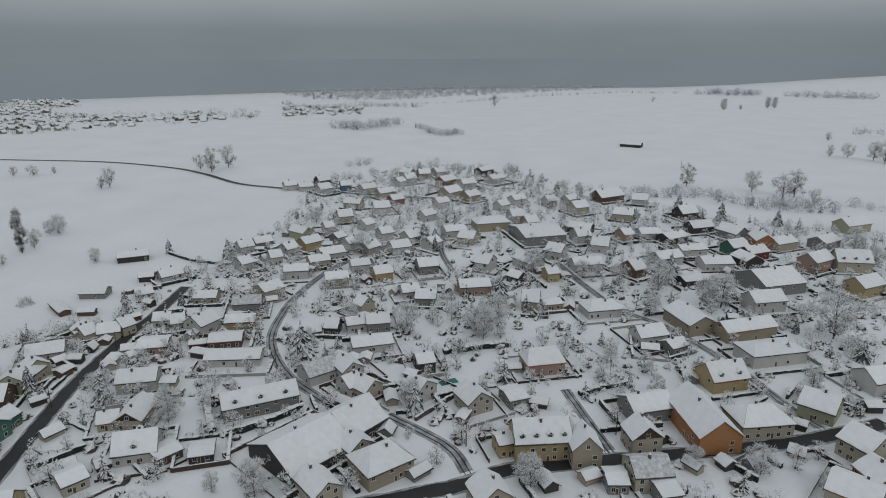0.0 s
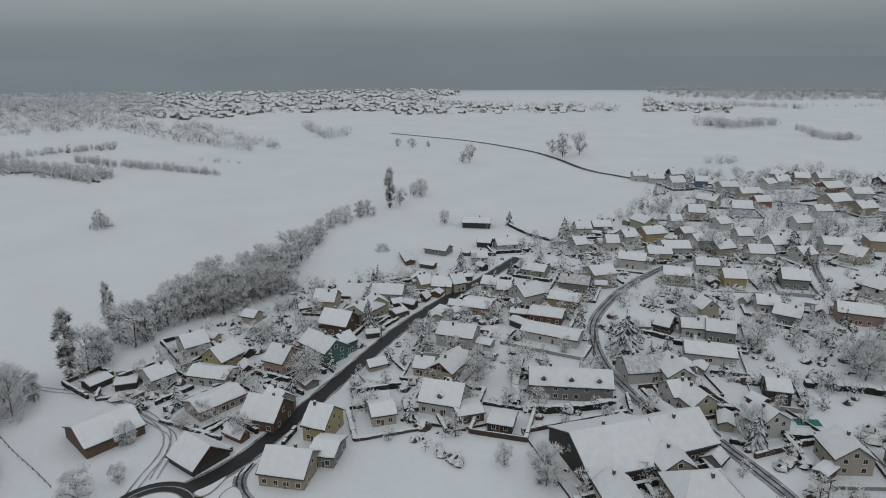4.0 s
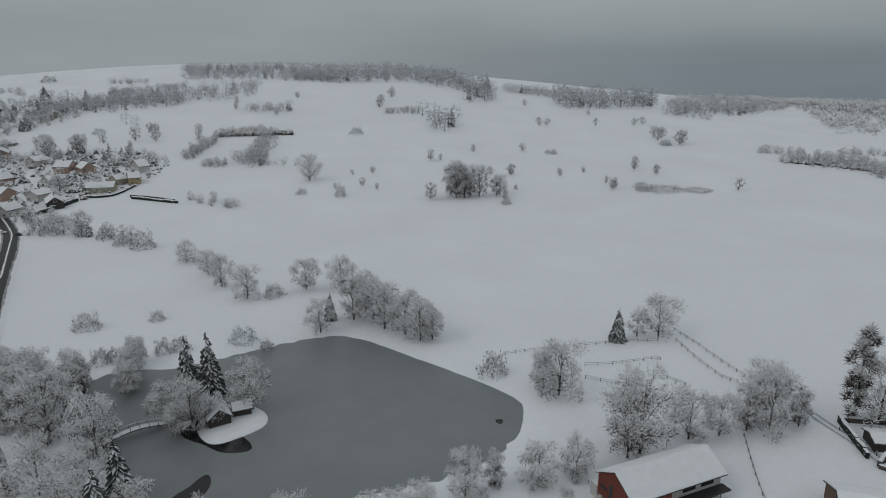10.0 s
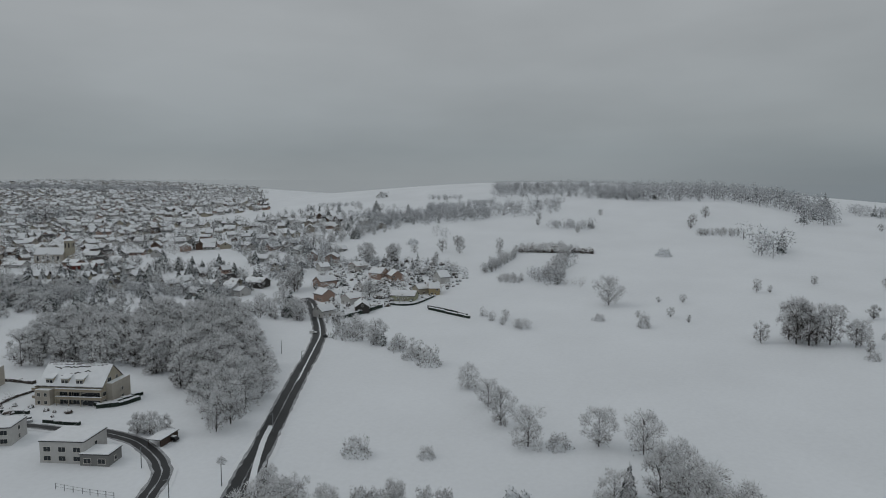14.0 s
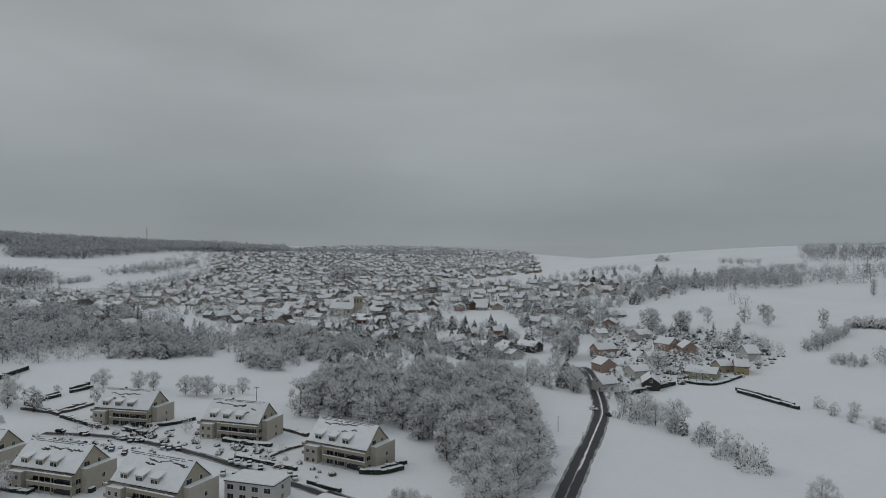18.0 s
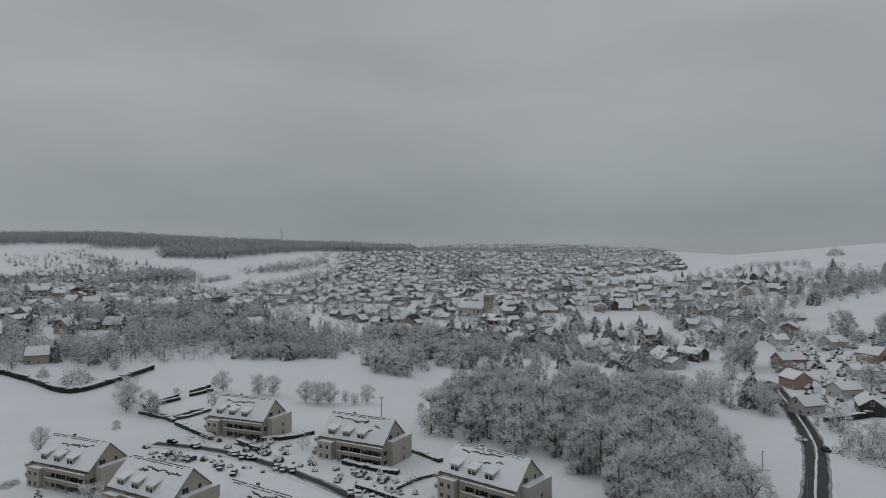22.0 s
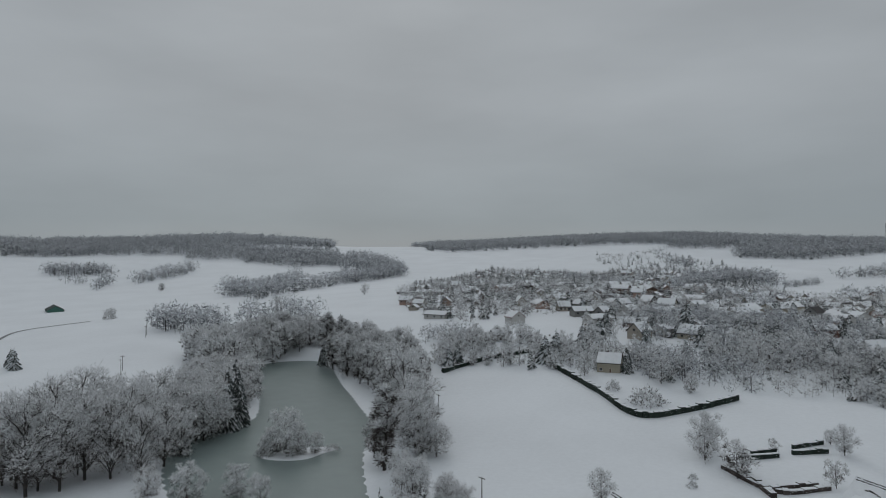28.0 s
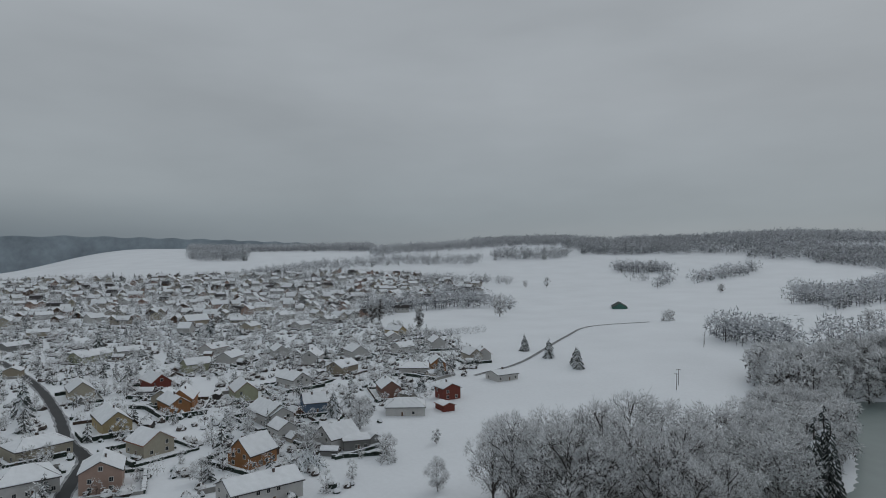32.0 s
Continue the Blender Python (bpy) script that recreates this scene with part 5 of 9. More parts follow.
hedge([(-398.3, -237.1), (-414.2, -233.7), (-441.7, -232.4)], 2.4, 1.8, 8)
hedge([(-449.3, -235.9), (-453.5, -216.9), (-481.6, -215.6)], 1.3, 1.2, 9)
hedge([(-451.4, -202.1), (-448.2, -186.9), (-439.9, -166.8)], 1.6, 1.6, 10)
hedge([(-447.4, -198.9), (-441.4, -180.3), (-435.7, -162.5)], 1.5, 1.5, 11)
hedge([(-73.2, 187.3), (-64.1, 191.9), (-49.4, 204.6)], 2.2, 1.8, 12)
hedge([(-87.8, 217.4), (-82.9, 201.8), (-76.8, 188.6)], 2.2, 1.6, 13)
hedge([(0.2, 247.2), (13.5, 251.5), (28.3, 254.7)], 2.2, 2.4, 14)
hedge([(-169.7, 382.6), (-150.8, 369.5), (-133.5, 363.3)], 1.6, 1.4, 15)
hedge([(50.5, 213.0), (58.8, 217.2), (70.6, 221.4)], 1.8, 1.8, 16)
hedge([(418.6, -90.2), (405.8, -111.5), (358.2, -127.2)], 1.8, 1.6, 17)
hedge([(-168.4, 127.9), (-155.3, 129.4), (-144.3, 130.4)], 1.2, 0.9, 18, False)


def fence(points, h=1.2, gap=3.2, rails=2, mat=None, label="weathered post-and-wire fence with snow on the posts"):
    pts = along(points, gap)
    root = empty("fence", pose(pts[0].x, pts[0].y, 0))
    tagged(root, label, "fence", "fences")
    s0 = Soup()
    s0.box(-0.07, 0.07, -0.07, 0.07, -0.3, h, 0)
    s0.box(-0.09, 0.09, -0.09, 0.09, h, h + 0.12, 1)
    me = stash(s0, "post", [mat or WOOD, SNOW])
    for p in pts:
        share("post", me, root, pose(p.x - pts[0].x, p.y - pts[0].y, land(p.x, p.y)))
    for k in range(rails):
        s = Soup()
        zz = h * (0.45 + 0.45 * k / max(1, rails - 1))
        for p, q in zip(pts, pts[1:]):
            s.tube((p.x - pts[0].x, p.y - pts[0].y, land(p.x, p.y) + zz), (q.x - pts[0].x, q.y - pts[0].y, land(q.x, q.y) + zz), 0.045, 0.045, 3)
        s.done("rail", [mat or WOOD], root)


fence([(-252.7, 41.3), (-257.9, 57.2), (-262.6, 77.1), (-264.9, 91.4)])
fence([(-246.2, 65.7), (-247.2, 74.1), (-251.0, 86.6), (-251.0, 89.3)])
fence([(-238.0, 65.0), (-234.4, 73.2), (-231.6, 81.3)])
fence([(-273.5, 98.7), (-261.3, 103.7), (-250.1, 107.2), (-240.7, 111.0)])
fence([(-265.0, 97.3), (-250.0, 100.9), (-239.8, 104.4), (-236.7, 107.8)])
fence([(-245.5, 87.3), (-238.6, 88.6), (-234.9, 92.9)])
fence([(-209.0, 100.4), (-192.8, 97.5), (-179.1, 95.7), (-167.4, 93.9)], 0.9, 3.0, 2)
fence([(-187.5, 60.1), (-179.7, 64.5), (-173.6, 66.4)], 1.1, 2.0, 2, METAL, "grey metal railing beside the club house")
fence([(-128.6, 177.5), (-120.3, 178.9), (-108.7, 180.9)], 1.2, 2.5)
fence([(-98.2, 164.9), (-86.8, 168.0), (-67.8, 173.4)], 1.2, 2.5)
fence([(56.5, 261.5), (69.7, 235.1), (75.9, 225.0)], 1.1, 3.0)
fence([(-192.5, -159.1), (-195.0, -150.2), (-198.2, -140.7)], 1.8, 2.5, 2, METAL, "grey metal school fence")
fence([(-212.7, 124.4), (-205.6, 127.1), (-193.9, 128.4), (-184.8, 128.8)], 1.1, 3.0)


def pole(x, y, h=9.0, arm=True):
    root = empty("utility_pole", pose(x, y, land(x, y), 0, 0, (x * 7) % 180))
    tagged(root, "slim wooden utility pole with a cross-arm" if arm else "slim grey lamp post with a bent arm", "pole", "poles")
    s = Soup()
    s.tube((0, 0, -0.5), (0, 0, h), 0.17, 0.11, 6)
    s.done("shaft", [WOOD if arm else METAL], root)
    if arm:
        s = Soup()
        s.box(-1.3, 1.3, -0.08, 0.08, h - 0.5, h - 0.32)
        c = s.done("cross_arm", [WOOD], root)
        for u in (-1.15, 0, 1.15):
            s = Soup()
            s.tube((u, 0, h - 0.32), (u, 0, h - 0.05), 0.07, 0.05, 5)
            s.done("insulator", [FRAME], c)
    else:
        s = Soup()
        s.tube((0, 0, h), (1.1, 0, h + 0.25), 0.06, 0.05, 5)
        s.box(0.9, 1.6, -0.13, 0.13, h + 0.2, h + 0.32)
        s.done("lamp_head", [METAL], root)


for px, py in [(-80.7, -320.9), (-30.1, -404.7), (-237.1, -321.1), (-67.6, -539.0), (183.5, -422.7), (269.9, -518.3), (191.2, -430.4), (278.8, -527.0), (7.5, 181.2), (-65.9, 230.5), (57.6, 187.5), (250.1, 675.3), (-138.0, 249.1), (136.4, 213.0), (-153.6, 173.3), (-140.4, 204.9)]:
    pole(px, py)
for px, py in [(-162.4, 38.0), (-172.5, 54.8), (-160.7, 69.5), (-161.4, 29.4), (-205.1, -126.7), (-213.3, -151.1), (-161.3, 68.5), (-172.8, 53.8), (-219.1, -122.5), (-254.3, -138.6), (-326.9, -208.1), (-317.3, -185.4)]:
    pole(px, py, 6.5, False)


# ---- cars ----
def car(x, y, rot, paint="black", snow=True):
    root = empty("car", pose(x, y, road_z(x, y) + 0.1, 0, 0, rot))
    tagged(root, f"{paint} car parked in the snow" + (", snow on its roof" if snow else ""), "car", "parked cars")
    prof = [(-2.1, 0.35), (2.1, 0.35), (2.1, 0.75), (1.95, 0.9), (0.95, 1.0), (0.35, 1.45), (-1.25, 1.48), (-1.9, 1.0), (-2.1, 0.9)]
    s = Soup()
    n = len(prof)
    L_, R_ = [(u, -0.86 + (0.12 if v > 1.2 else 0), v) for u, v in prof], [(u, 0.86 - (0.12 if v > 1.2 else 0), v) for u, v in prof]
    s.face(L_)
    s.face(R_[::-1])
    for i in range(n):
        j = (i + 1) % n
        s.face([L_[j], L_[i], R_[i], R_[j]], 1 if i in (4, 6) else 0)
    s.done("body", [CAR_PAINT[paint], GLASS], root)
    for y0, y1 in ((-0.83, -0.79), (0.79, 0.83)):
        s = Soup()
        s.hull([(-1.55, y0, 1.02), (0.7, y0, 1.02), (0.7, y1, 1.02), (-1.55, y1, 1.02)], [(-1.15, y0 * 0.93, 1.4), (0.3, y0 * 0.93, 1.4), (0.3, y1 * 0.93, 1.4), (-1.15, y1 * 0.93, 1.4)])
        s.done("side_window", [GLASS], root)
    for u in (-1.3, 1.3):
        for v in (-0.78, 0.78):
            s = Soup()
            s.tube((u, v - 0.1, 0.32), (u, v + 0.1, 0.32), 0.32, 0.32, 10)
            s.done("wheel", [TYRE], root)
    if snow:
        s = Soup()
        s.hull([(-1.25, -0.72, 1.48), (0.35, -0.72, 1.46), (0.35, 0.72, 1.46), (-1.25, 0.72, 1.48)], [(-1.1, -0.6, 1.62), (0.2, -0.6, 1.62), (0.2, 0.6, 1.62), (-1.1, 0.6, 1.62)])
        s.hull([(0.95, -0.8, 1.01), (1.98, -0.8, 0.91), (1.98, 0.8, 0.91), (0.95, 0.8, 1.01)], [(1.0, -0.7, 1.12), (1.9, -0.7, 1.0), (1.9, 0.7, 1.0), (1.0, 0.7, 1.12)])
        s.done("snow_cover", [SNOW], root)
    footprint(x, y, 2.5)
    return root


PAINTS = ["black", "silver", "white", "blue", "black", "black", "silver", "blue"]
CARS = {}


def park(x, y, rot, k):
    paint = PAINTS[k % len(PAINTS)]
    if paint not in CARS:
        CARS[paint] = car(x, y, rot, paint)
    else:
        copy_thing(CARS[paint], pose(x, y, road_z(x, y) + 0.1, 0, 0, rot))
        footprint(x, y, 2.5)


for k, (px, py) in enumerate([(-158.7, 69.1), (-156.3, 65.3), (-155.0, 63.1), (-154.0, 60.5), (-159.4, 71.8), (-150.8, 75.8), (-149.5, 73.9), (-147.4, 71.2)]):
    park(px, py, 20, k)
for k, (px, py) in enumerate([(-152.5, -308.1), (-156.1, -303.7), (-158.7, -301.9), (-160.7, -299.8), (-163.1, -313.3), (-155.5, -323.5), (-174.5, -298.1), (-177.9, -293.2), (-179.5, -291.3)]):
    park(px, py, 40 + 90 * (k > 3), k)
for k, (px, py) in enumerate([(-175.3, -297.9), (-177.0, -293.5), (-179.2, -292.0), (-185.7, -277.5), (-187.4, -274.8), (-190.1, -272.3), (-201.8, -246.3), (-203.3, -243.4), (-206.1, -239.1), (-208.1, -233.4), (-213.8, -220.9), (-214.1, -217.3), (-169.2, -286.2), (-172.5, -278.7), (-195.8, -235.2), (-198.4, -231.3), (-142.6, -258.1), (-163.4, -313.1)]):
    park(px, py, 70, k + 3)
for k, (px, py) in enumerate([(-104.0, 214.2), (-100.8, 214.2), (-97.5, 215.0), (-54.8, 181.6), (134.8, 240.1), (148.1, 255.9), (-32.2, 286.5), (191.7, 312.5), (-97.8, 212.0), (-98.9, 211.2), (-5.1, 217.2), (-231.0, -160.8), (-230.1, -165.4)]):
    park(px, py, 60 + 20 * k, k + 1)
for k, (px, py) in enumerate([(-189.9, -117.9), (-191.0, -115.8), (-192.2, -113.6), (-194.0, -110.3)]):
    park(px, py, 30, k)
car(-206.5, 136.2, 40, "lime", False)
car(-367.5, -224.8, 100, "white", True)
car(-363.5, -212.3, 60, "black", False)


def carport(x, y, rot):
    root = empty("carport", pose(x, y, land(x, y), 0, 0, rot))
    tagged(root, "low open carport with a flat snow-covered roof", "carport")
    for u in (-4.5, 0, 4.5):
        for v in (-2.2, 2.2):
            s = Soup()
            s.box(u - 0.1, u + 0.1, v - 0.1, v + 0.1, -0.4, 2.3)
            s.done("post", [WOOD], root)
    s = Soup()
    s.box(-4.6, 4.6, 2.25, 2.4, -0.4, 2.2)
    s.done("back_wall", [WOOD], root)
    s = Soup()
    s.box(-5, 5, -2.7, 2.7, 2.3, 2.5)
    r = s.done("roof", [DARK], root)
    s = Soup()
    s.hull([(-4.9, -2.6, 2.5), (4.9, -2.6, 2.5), (4.9, 2.6, 2.5), (-4.9, 2.6, 2.5)], [(-4.6, -2.3, 2.75), (4.6, -2.3, 2.75), (4.6, 2.3, 2.75), (-4.6, 2.3, 2.75)])
    s.done("snow_cover", [ROOF_SNOW], r)
    footprint(x, y, 5)


carport(-228.9, -162.8, 20)
# clipped trees of the car park
for px, py in [(-165.1, 39.5), (-167.0, 43.5), (-168.4, 47.0), (-169.5, 49.9), (-176.5, 60.7), (-179.1, 54.2), (-156.4, 58.2), (-158.0, 61.8), (-158.5, 65.3), (-154.4, 89.8)]:
    tree("clipped", px, py, 4.6, None, "car park trees")
for k, (px, py) in enumerate([(-158.2, 69.2), (-159.1, 71.4), (-156.4, 66.5), (-155.5, 63.9), (-163.1, 86.2), (-154.2, 71.3), (-155.3, 72.8)]):
    park(px, py, 20, k + 4)

# hedges, shrub rows and walls round the apartment blocks
for k, (line, tall, thick, green) in enumerate((
        ([(-144.0, -371.3), (-157.7, -355.7), (-172.2, -362.6)], 1.2, 1.6, False), ([(-152.5, -386.0), (-160.1, -391.3)], 1.4, 1.2, True), ([(-165.6, -395.8), (-175.3, -403.8)], 1.4, 1.2, True),
        ([(-158.1, -348.3), (-164.1, -334.0), (-169.4, -321.2)], 1.5, 2.2, True), ([(-185.8, -311.4), (-195.8, -309.3), (-205.8, -311.5)], 1.5, 2.4, True), ([(-177.6, -311.6), (-183.3, -297.3)], 1.9, 1.0, True),
        ([(-207.2, -273.3), (-214.8, -262.2), (-220.3, -255.7)], 1.3, 2.0, True), ([(-204.9, -250.7), (-211.6, -237.7), (-217.9, -225.1)], 1.2, 1.2, True), ([(-216.3, -212.1), (-221.5, -198.6)], 1.2, 1.2, True),
        ([(-231.7, -276.8), (-235.3, -267.3), (-237.1, -260.1)], 1.2, 1.8, False), ([(-234.5, -210.5), (-240.4, -205.9), (-248.9, -205.7)], 1.5, 1.6, True), ([(-213.4, -242.8), (-222.9, -248.0), (-232.7, -250.1)], 1.0, 1.4, False),
        ([(-148.0, -294.5), (-156.3, -280.3), (-161.1, -270.3)], 1.3, 1.6, True), ([(-127.3, -277.7), (-135.4, -263.5), (-141.4, -255.0)], 1.2, 1.6, True), ([(-117.1, -304.1), (-127.0, -287.3)], 1.2, 1.4, True),
        ([(-151.5, -251.8), (-158.1, -244.3)], 1.3, 2.0, True))):
    hedge(line, tall, thick, 40 + k, green)


# garden pool, and the mast on the south hill
def pool(x, y, rot):
    root = empty("swimming_pool", pose(x, y, land(x, y), 0, 0, rot))
    tagged(root, "small teal swimming pool with a snowy rim", "swimming pool")
    s = Soup()
    for x0, x1, y0, y1 in ((-4.2, 4.2, -2.5, -2.0), (-4.2, 4.2, 2.0, 2.5), (-4.2, -3.7, -2.0, 2.0), (3.7, 4.2, -2.0, 2.0)):
        s.box(x0, x1, y0, y1, -0.3, 0.35)
    s.done("coping", [SNOW], root)
    s = Soup()
    s.box(-3.7, 3.7, -2.0, 2.0, -0.3, 0.15)
    s.done("pool_water", [WALLS["pool"]], root)


pool(2.1, 222.6, 25)


def mast(x, y, h):
    s = Soup()
    z = land(x, y)
    for k in range(3):
        a = 2.1 * k
        s.tube((x + math.cos(a) * 2, y + math.sin(a) * 2, z - 1), (x + math.cos(a) * 0.5, y + math.sin(a) * 0.5, z + h), 0.35, 0.25, 5)
    for j in range(1, 9):
        r = 2 - 1.5 * j / 9
        for k in range(3):
            a, c = 2.1 * k, 2.1 * (k + 1)
            s.tube((x + math.cos(a) * r, y + math.sin(a) * r, z + h * j / 9), (x + math.cos(c) * r, y + math.sin(c) * r, z + h * j / 9), 0.12, 0.12, 4)
    tagged(s.done("radio_mast", [METAL]), "tall slender lattice radio mast on the wooded hill", "mast")


mast(-511.9, -2049.5, 55)

# ---- houses of the village ----
house(-179.1, 312.1, 4, 12.6, 9, 3, 5, "grey", wins=8, chimneys=0)
house(-186.4, 292.3, -45, 17.0, 5, 2.2, 3, "brown", wins=0, chimneys=0, name="shed", category="shed")
house(-170.8, 287.8, 6, 7.8, 4, 2.2, 3, "brown", wins=0, chimneys=0, name="shed", category="shed")
house(-163.0, 336.0, 15, 7.5, 7, 3, 4.5, "dark", wins=0, chimneys=0, name="shed", category="shed")
house(-151.3, 338.5, 42, 11.7, 9, 3.2, 6, "white", wins=8)
house(-186.6, 371.3, 23, 17.0, 10, 3.5, 5.5, "dark", wins=3)
house(-156.7, 260.7, 57, 6.0, 9, 4.2, 7, "cream", wins=8)
house(-148.1, 264.2, 20, 9.0, 9, 3.6, 6.5, "cream", wins=8)
house(-143.5, 268.2, 54, 6.0, 9, 4.5, 7.5, "cream", wins=8)
house(-165.2, 245.0, 23, 13.9, 10, 3.2, 6, "white", wins=8)
house(-159.5, 227.6, -35, 6.5, 9, 5, 8, "lime", wins=8)
house(-160.3, 216.4, -82, 6.1, 11, 5, 8, "lime", wins=8)
house(-153.3, 310.3, 31, 8.0, 8, 3.2, 5.5, "cream", wins=8)
house(-119.4, 305.7, 4, 11.1, 10, 3.6, 5.5, "cream", wins=8)
house(-95.5, 294.6, 10, 13.3, 10, 5, 7.5, "grey", roof="thin", wins=8)
house(-92.8, 274.8, 6, 13.1, 9, 4, 6, "yellow", wins=8)
house(-129.8, 277.3, 11, 7.4, 9, 3.6, 6, "white", wins=8)
house(-121.0, 272.7, 21, 6.0, 8, 4.2, 7, "lime", wins=8)
house(-109.3, 270.6, 62, 11.0, 11, 5, 8.5, "white", wins=8)
house(-123.0, 251.4, 11, 12.0, 12, 3.4, 4.6, "pink", wins=8, chimneys=0)
house(-94.0, 256.5, 10, 13.6, 10, 3.4, 4.6, "brown", wins=8, chimneys=0)
house(-85.4, 240.3, 4, 22.0, 10, 3.4, 5, "white", wins=8, chimneys=0)
house(-115.3, 220.0, 11, 14.0, 11, 4.8, 7.5, "white", wins=8)
house(-106.2, 197.0, 92, 13.8, 9, 4, 7, "cream", gable_wood=True, wins=17)
house(-114.1, 194.2, 18, 6.6, 8, 3.2, 5.5, "cream", wins=17)
house(-97.0, 177.9, 14, 12.9, 12, 4.2, 8.5, "white", dormers=1, wins=17)
house(-87.8, 176.0, 47, 8.0, 8, 3, 3.6, "brown", wins=17, chimneys=0, name="shed", category="shed")
house(-76.3, 176.8, 14, 7.3, 8, 2.6, 3.2, "dark", wins=17, chimneys=0, name="shed", category="shed")
house(-110.1, 162.6, 46, 7.2, 9, 3.6, 5, "cream", wins=17, chimneys=0)
house(-65.6, 205.0, 24, 26.0, 11, 5.2, 8.5, "grey", dormers=3, wins=17)
house(-44.6, 176.4, 47, 23.2, 24, 4.5, 10, "dark", wins=17, name="barn", category="barn")
house(-30.8, 191.4, 50, 16.2, 18, 4.5, 10, "dark", wins=17, name="barn", category="barn")
house(-18.9, 168.3, 36, 15.7, 13, 5.5, 10, "tan", hip=4.9, wins=17)
house(-27.7, 176.7, -50, 8.1, 9, 5, 8, "tan", wins=17)
house(-35.7, 157.2, -50, 11.3, 9, 5, 8, "cream", wins=17)
house(-26.5, 172.1, -22, 4.0, 5, 2.4, 3.5, "brown", wins=0, chimneys=0, name="shed", category="shed")
house(13.1, 153.4, -70, 9.7, 10, 5, 9, "tan", wins=17)
house(30.7, 178.9, 5, 17.5, 12, 7, 12, "yellow", dormers=4, wins=17)
house(19.6, 178.5, 16, 6.0, 7, 5, 6, "yellow", wins=17)
house(43.8, 173.5, -88, 9.2, 9, 7, 11.5, "tan", wins=17)
house(63.8, 180.7, -81, 8.9, 10, 6, 10, "cream", gable_wood=True, wins=17)
house(86.5, 189.0, -85, 25.4, 14, 6.5, 12, "orange", wins=17)
house(106.1, 191.5, 7, 18.1, 13, 5.2, 9, "cream", hip=4.9, wins=17)
house(60.3, 163.4, 6, 11.1, 11, 5.8, 9, "cream", roof="thin", wins=17)
house(50.6, 161.4, -0, 6.0, 8, 3.5, 4.5, "grey", wins=17, chimneys=0, name="shed", category="shed")
house(63.3, 156.2, 12, 6.2, 9, 4, 5, "grey", wins=17, chimneys=0)
house(71.1, 200.5, 14, 15.4, 12, 5, 8, "grey", wins=17)
house(106.2, 221.3, 14, 15.2, 12, 5.2, 10, "yellow", dormers=2, wins=8)
house(134.7, 242.2, 12, 24.6, 13, 5.5, 7.5, "white", hip=4.9, wins=8)
house(134.3, 265.5, 16, 26.0, 11, 5.2, 8, "tan", wins=8)
house(113.6, 275.0, -76, 20.7, 14, 5.5, 9, "tan", wins=8)
house(157.6, 296.8, 11, 17.0, 12, 5.8, 9.5, "white", wins=8)
house(174.5, 325.6, 15, 25.0, 24, 6, 11, "grey", wins=8, name="barn", category="barn")
house(215.0, 355.1, 30, 17.0, 12, 7, 11, "pink", wins=3)
house(235.3, 355.1, -7, 18.9, 13, 6.5, 12, "cream", dormers=3, wins=3)
house(219.9, 317.4, 25, 17.0, 12, 6, 10, "yellow", wins=8)
house(132.0, 199.9, -43, 11.4, 12, 5, 9, "lime", wins=8)
house(132.6, 175.7, -65, 10.3, 13, 6, 10, "cream", wins=17)
house(127.4, 159.8, -82, 9.4, 11, 5.5, 9, "red", wins=17)
house(116.6, 154.2, -43, 12.8, 13, 5, 8, "cream", wins=17)
house(163.5, 218.7, 13, 12.2, 12, 5.5, 9, "white", wins=8)
house(90.0, 260.3, 16, 13.2, 10, 4.2, 7.5, "white", wins=8)
house(97.6, 249.9, 27, 8.5, 8, 3.6, 5.5, "grey", wins=8)
house(76.8, 290.3, 12, 19.0, 12, 4.2, 7, "white", hip=4.6, wins=8)
house(39.5, 233.6, 12, 15.2, 11, 5.2, 9.5, "pink", hip=2.2, wins=8)
house(10.9, 205.1, -62, 10.5, 10, 5, 8.5, "beige", wins=17)
house(25.6, 208.8, 20, 7.2, 10, 3.6, 4.6, "grey", wins=17, chimneys=0, name="shed", category="shed")
house(-8.8, 211.4, -41, 7.7, 11, 5, 8.5, "white", wins=17)
house(-34.9, 215.9, 43, 6.3, 9, 4.5, 7.5, "white", wins=17)
house(-29.0, 214.2, -41, 10.4, 9, 4.5, 7.5, "cream", wins=17)
house(-47.7, 228.2, 38, 15.4, 11, 4.2, 7.5, "white", roof="thin", wins=8)
house(-37.9, 229.1, -56, 12.7, 9, 5, 8, "white", wins=17)
house(-7.6, 234.4, 16, 7.0, 10, 4.8, 6.5, "dark", wins=8)
house(-30.6, 253.0, 15, 17.0, 11, 3.6, 5.5, "white", wins=8)
house(-30.0, 274.1, 11, 10.3, 12, 4.5, 6.5, "grey", wins=8)
house(-40.0, 272.3, 18, 8.6, 9, 4, 6, "white", wins=8)
house(-8.4, 305.2, -4, 10.0, 13, 4.2, 6.5, "grey", wins=8)
house(-17.2, 313.3, 16, 9.0, 10, 4, 6.5, "white", wins=8)
house(-38.2, 291.1, -44, 6.4, 8, 5.4, 8.5, "cream", wins=8)
house(16.1, 318.3, 9, 16.0, 11, 5, 7.5, "pink", wins=8)
house(43.4, 298.3, -11, 8.3, 11, 5, 9, "cream", wins=8)
house(53.2, 297.3, 15, 9.0, 8, 3.4, 4.5, "cream", wins=8, chimneys=0, name="shed", category="shed")
house(-49.5, 268.4, -6, 6.0, 9, 4.2, 7, "dark", wins=8)
house(-34.1, 339.7, 23, 9.8, 11, 4.8, 7.5, "yellow", wins=8)
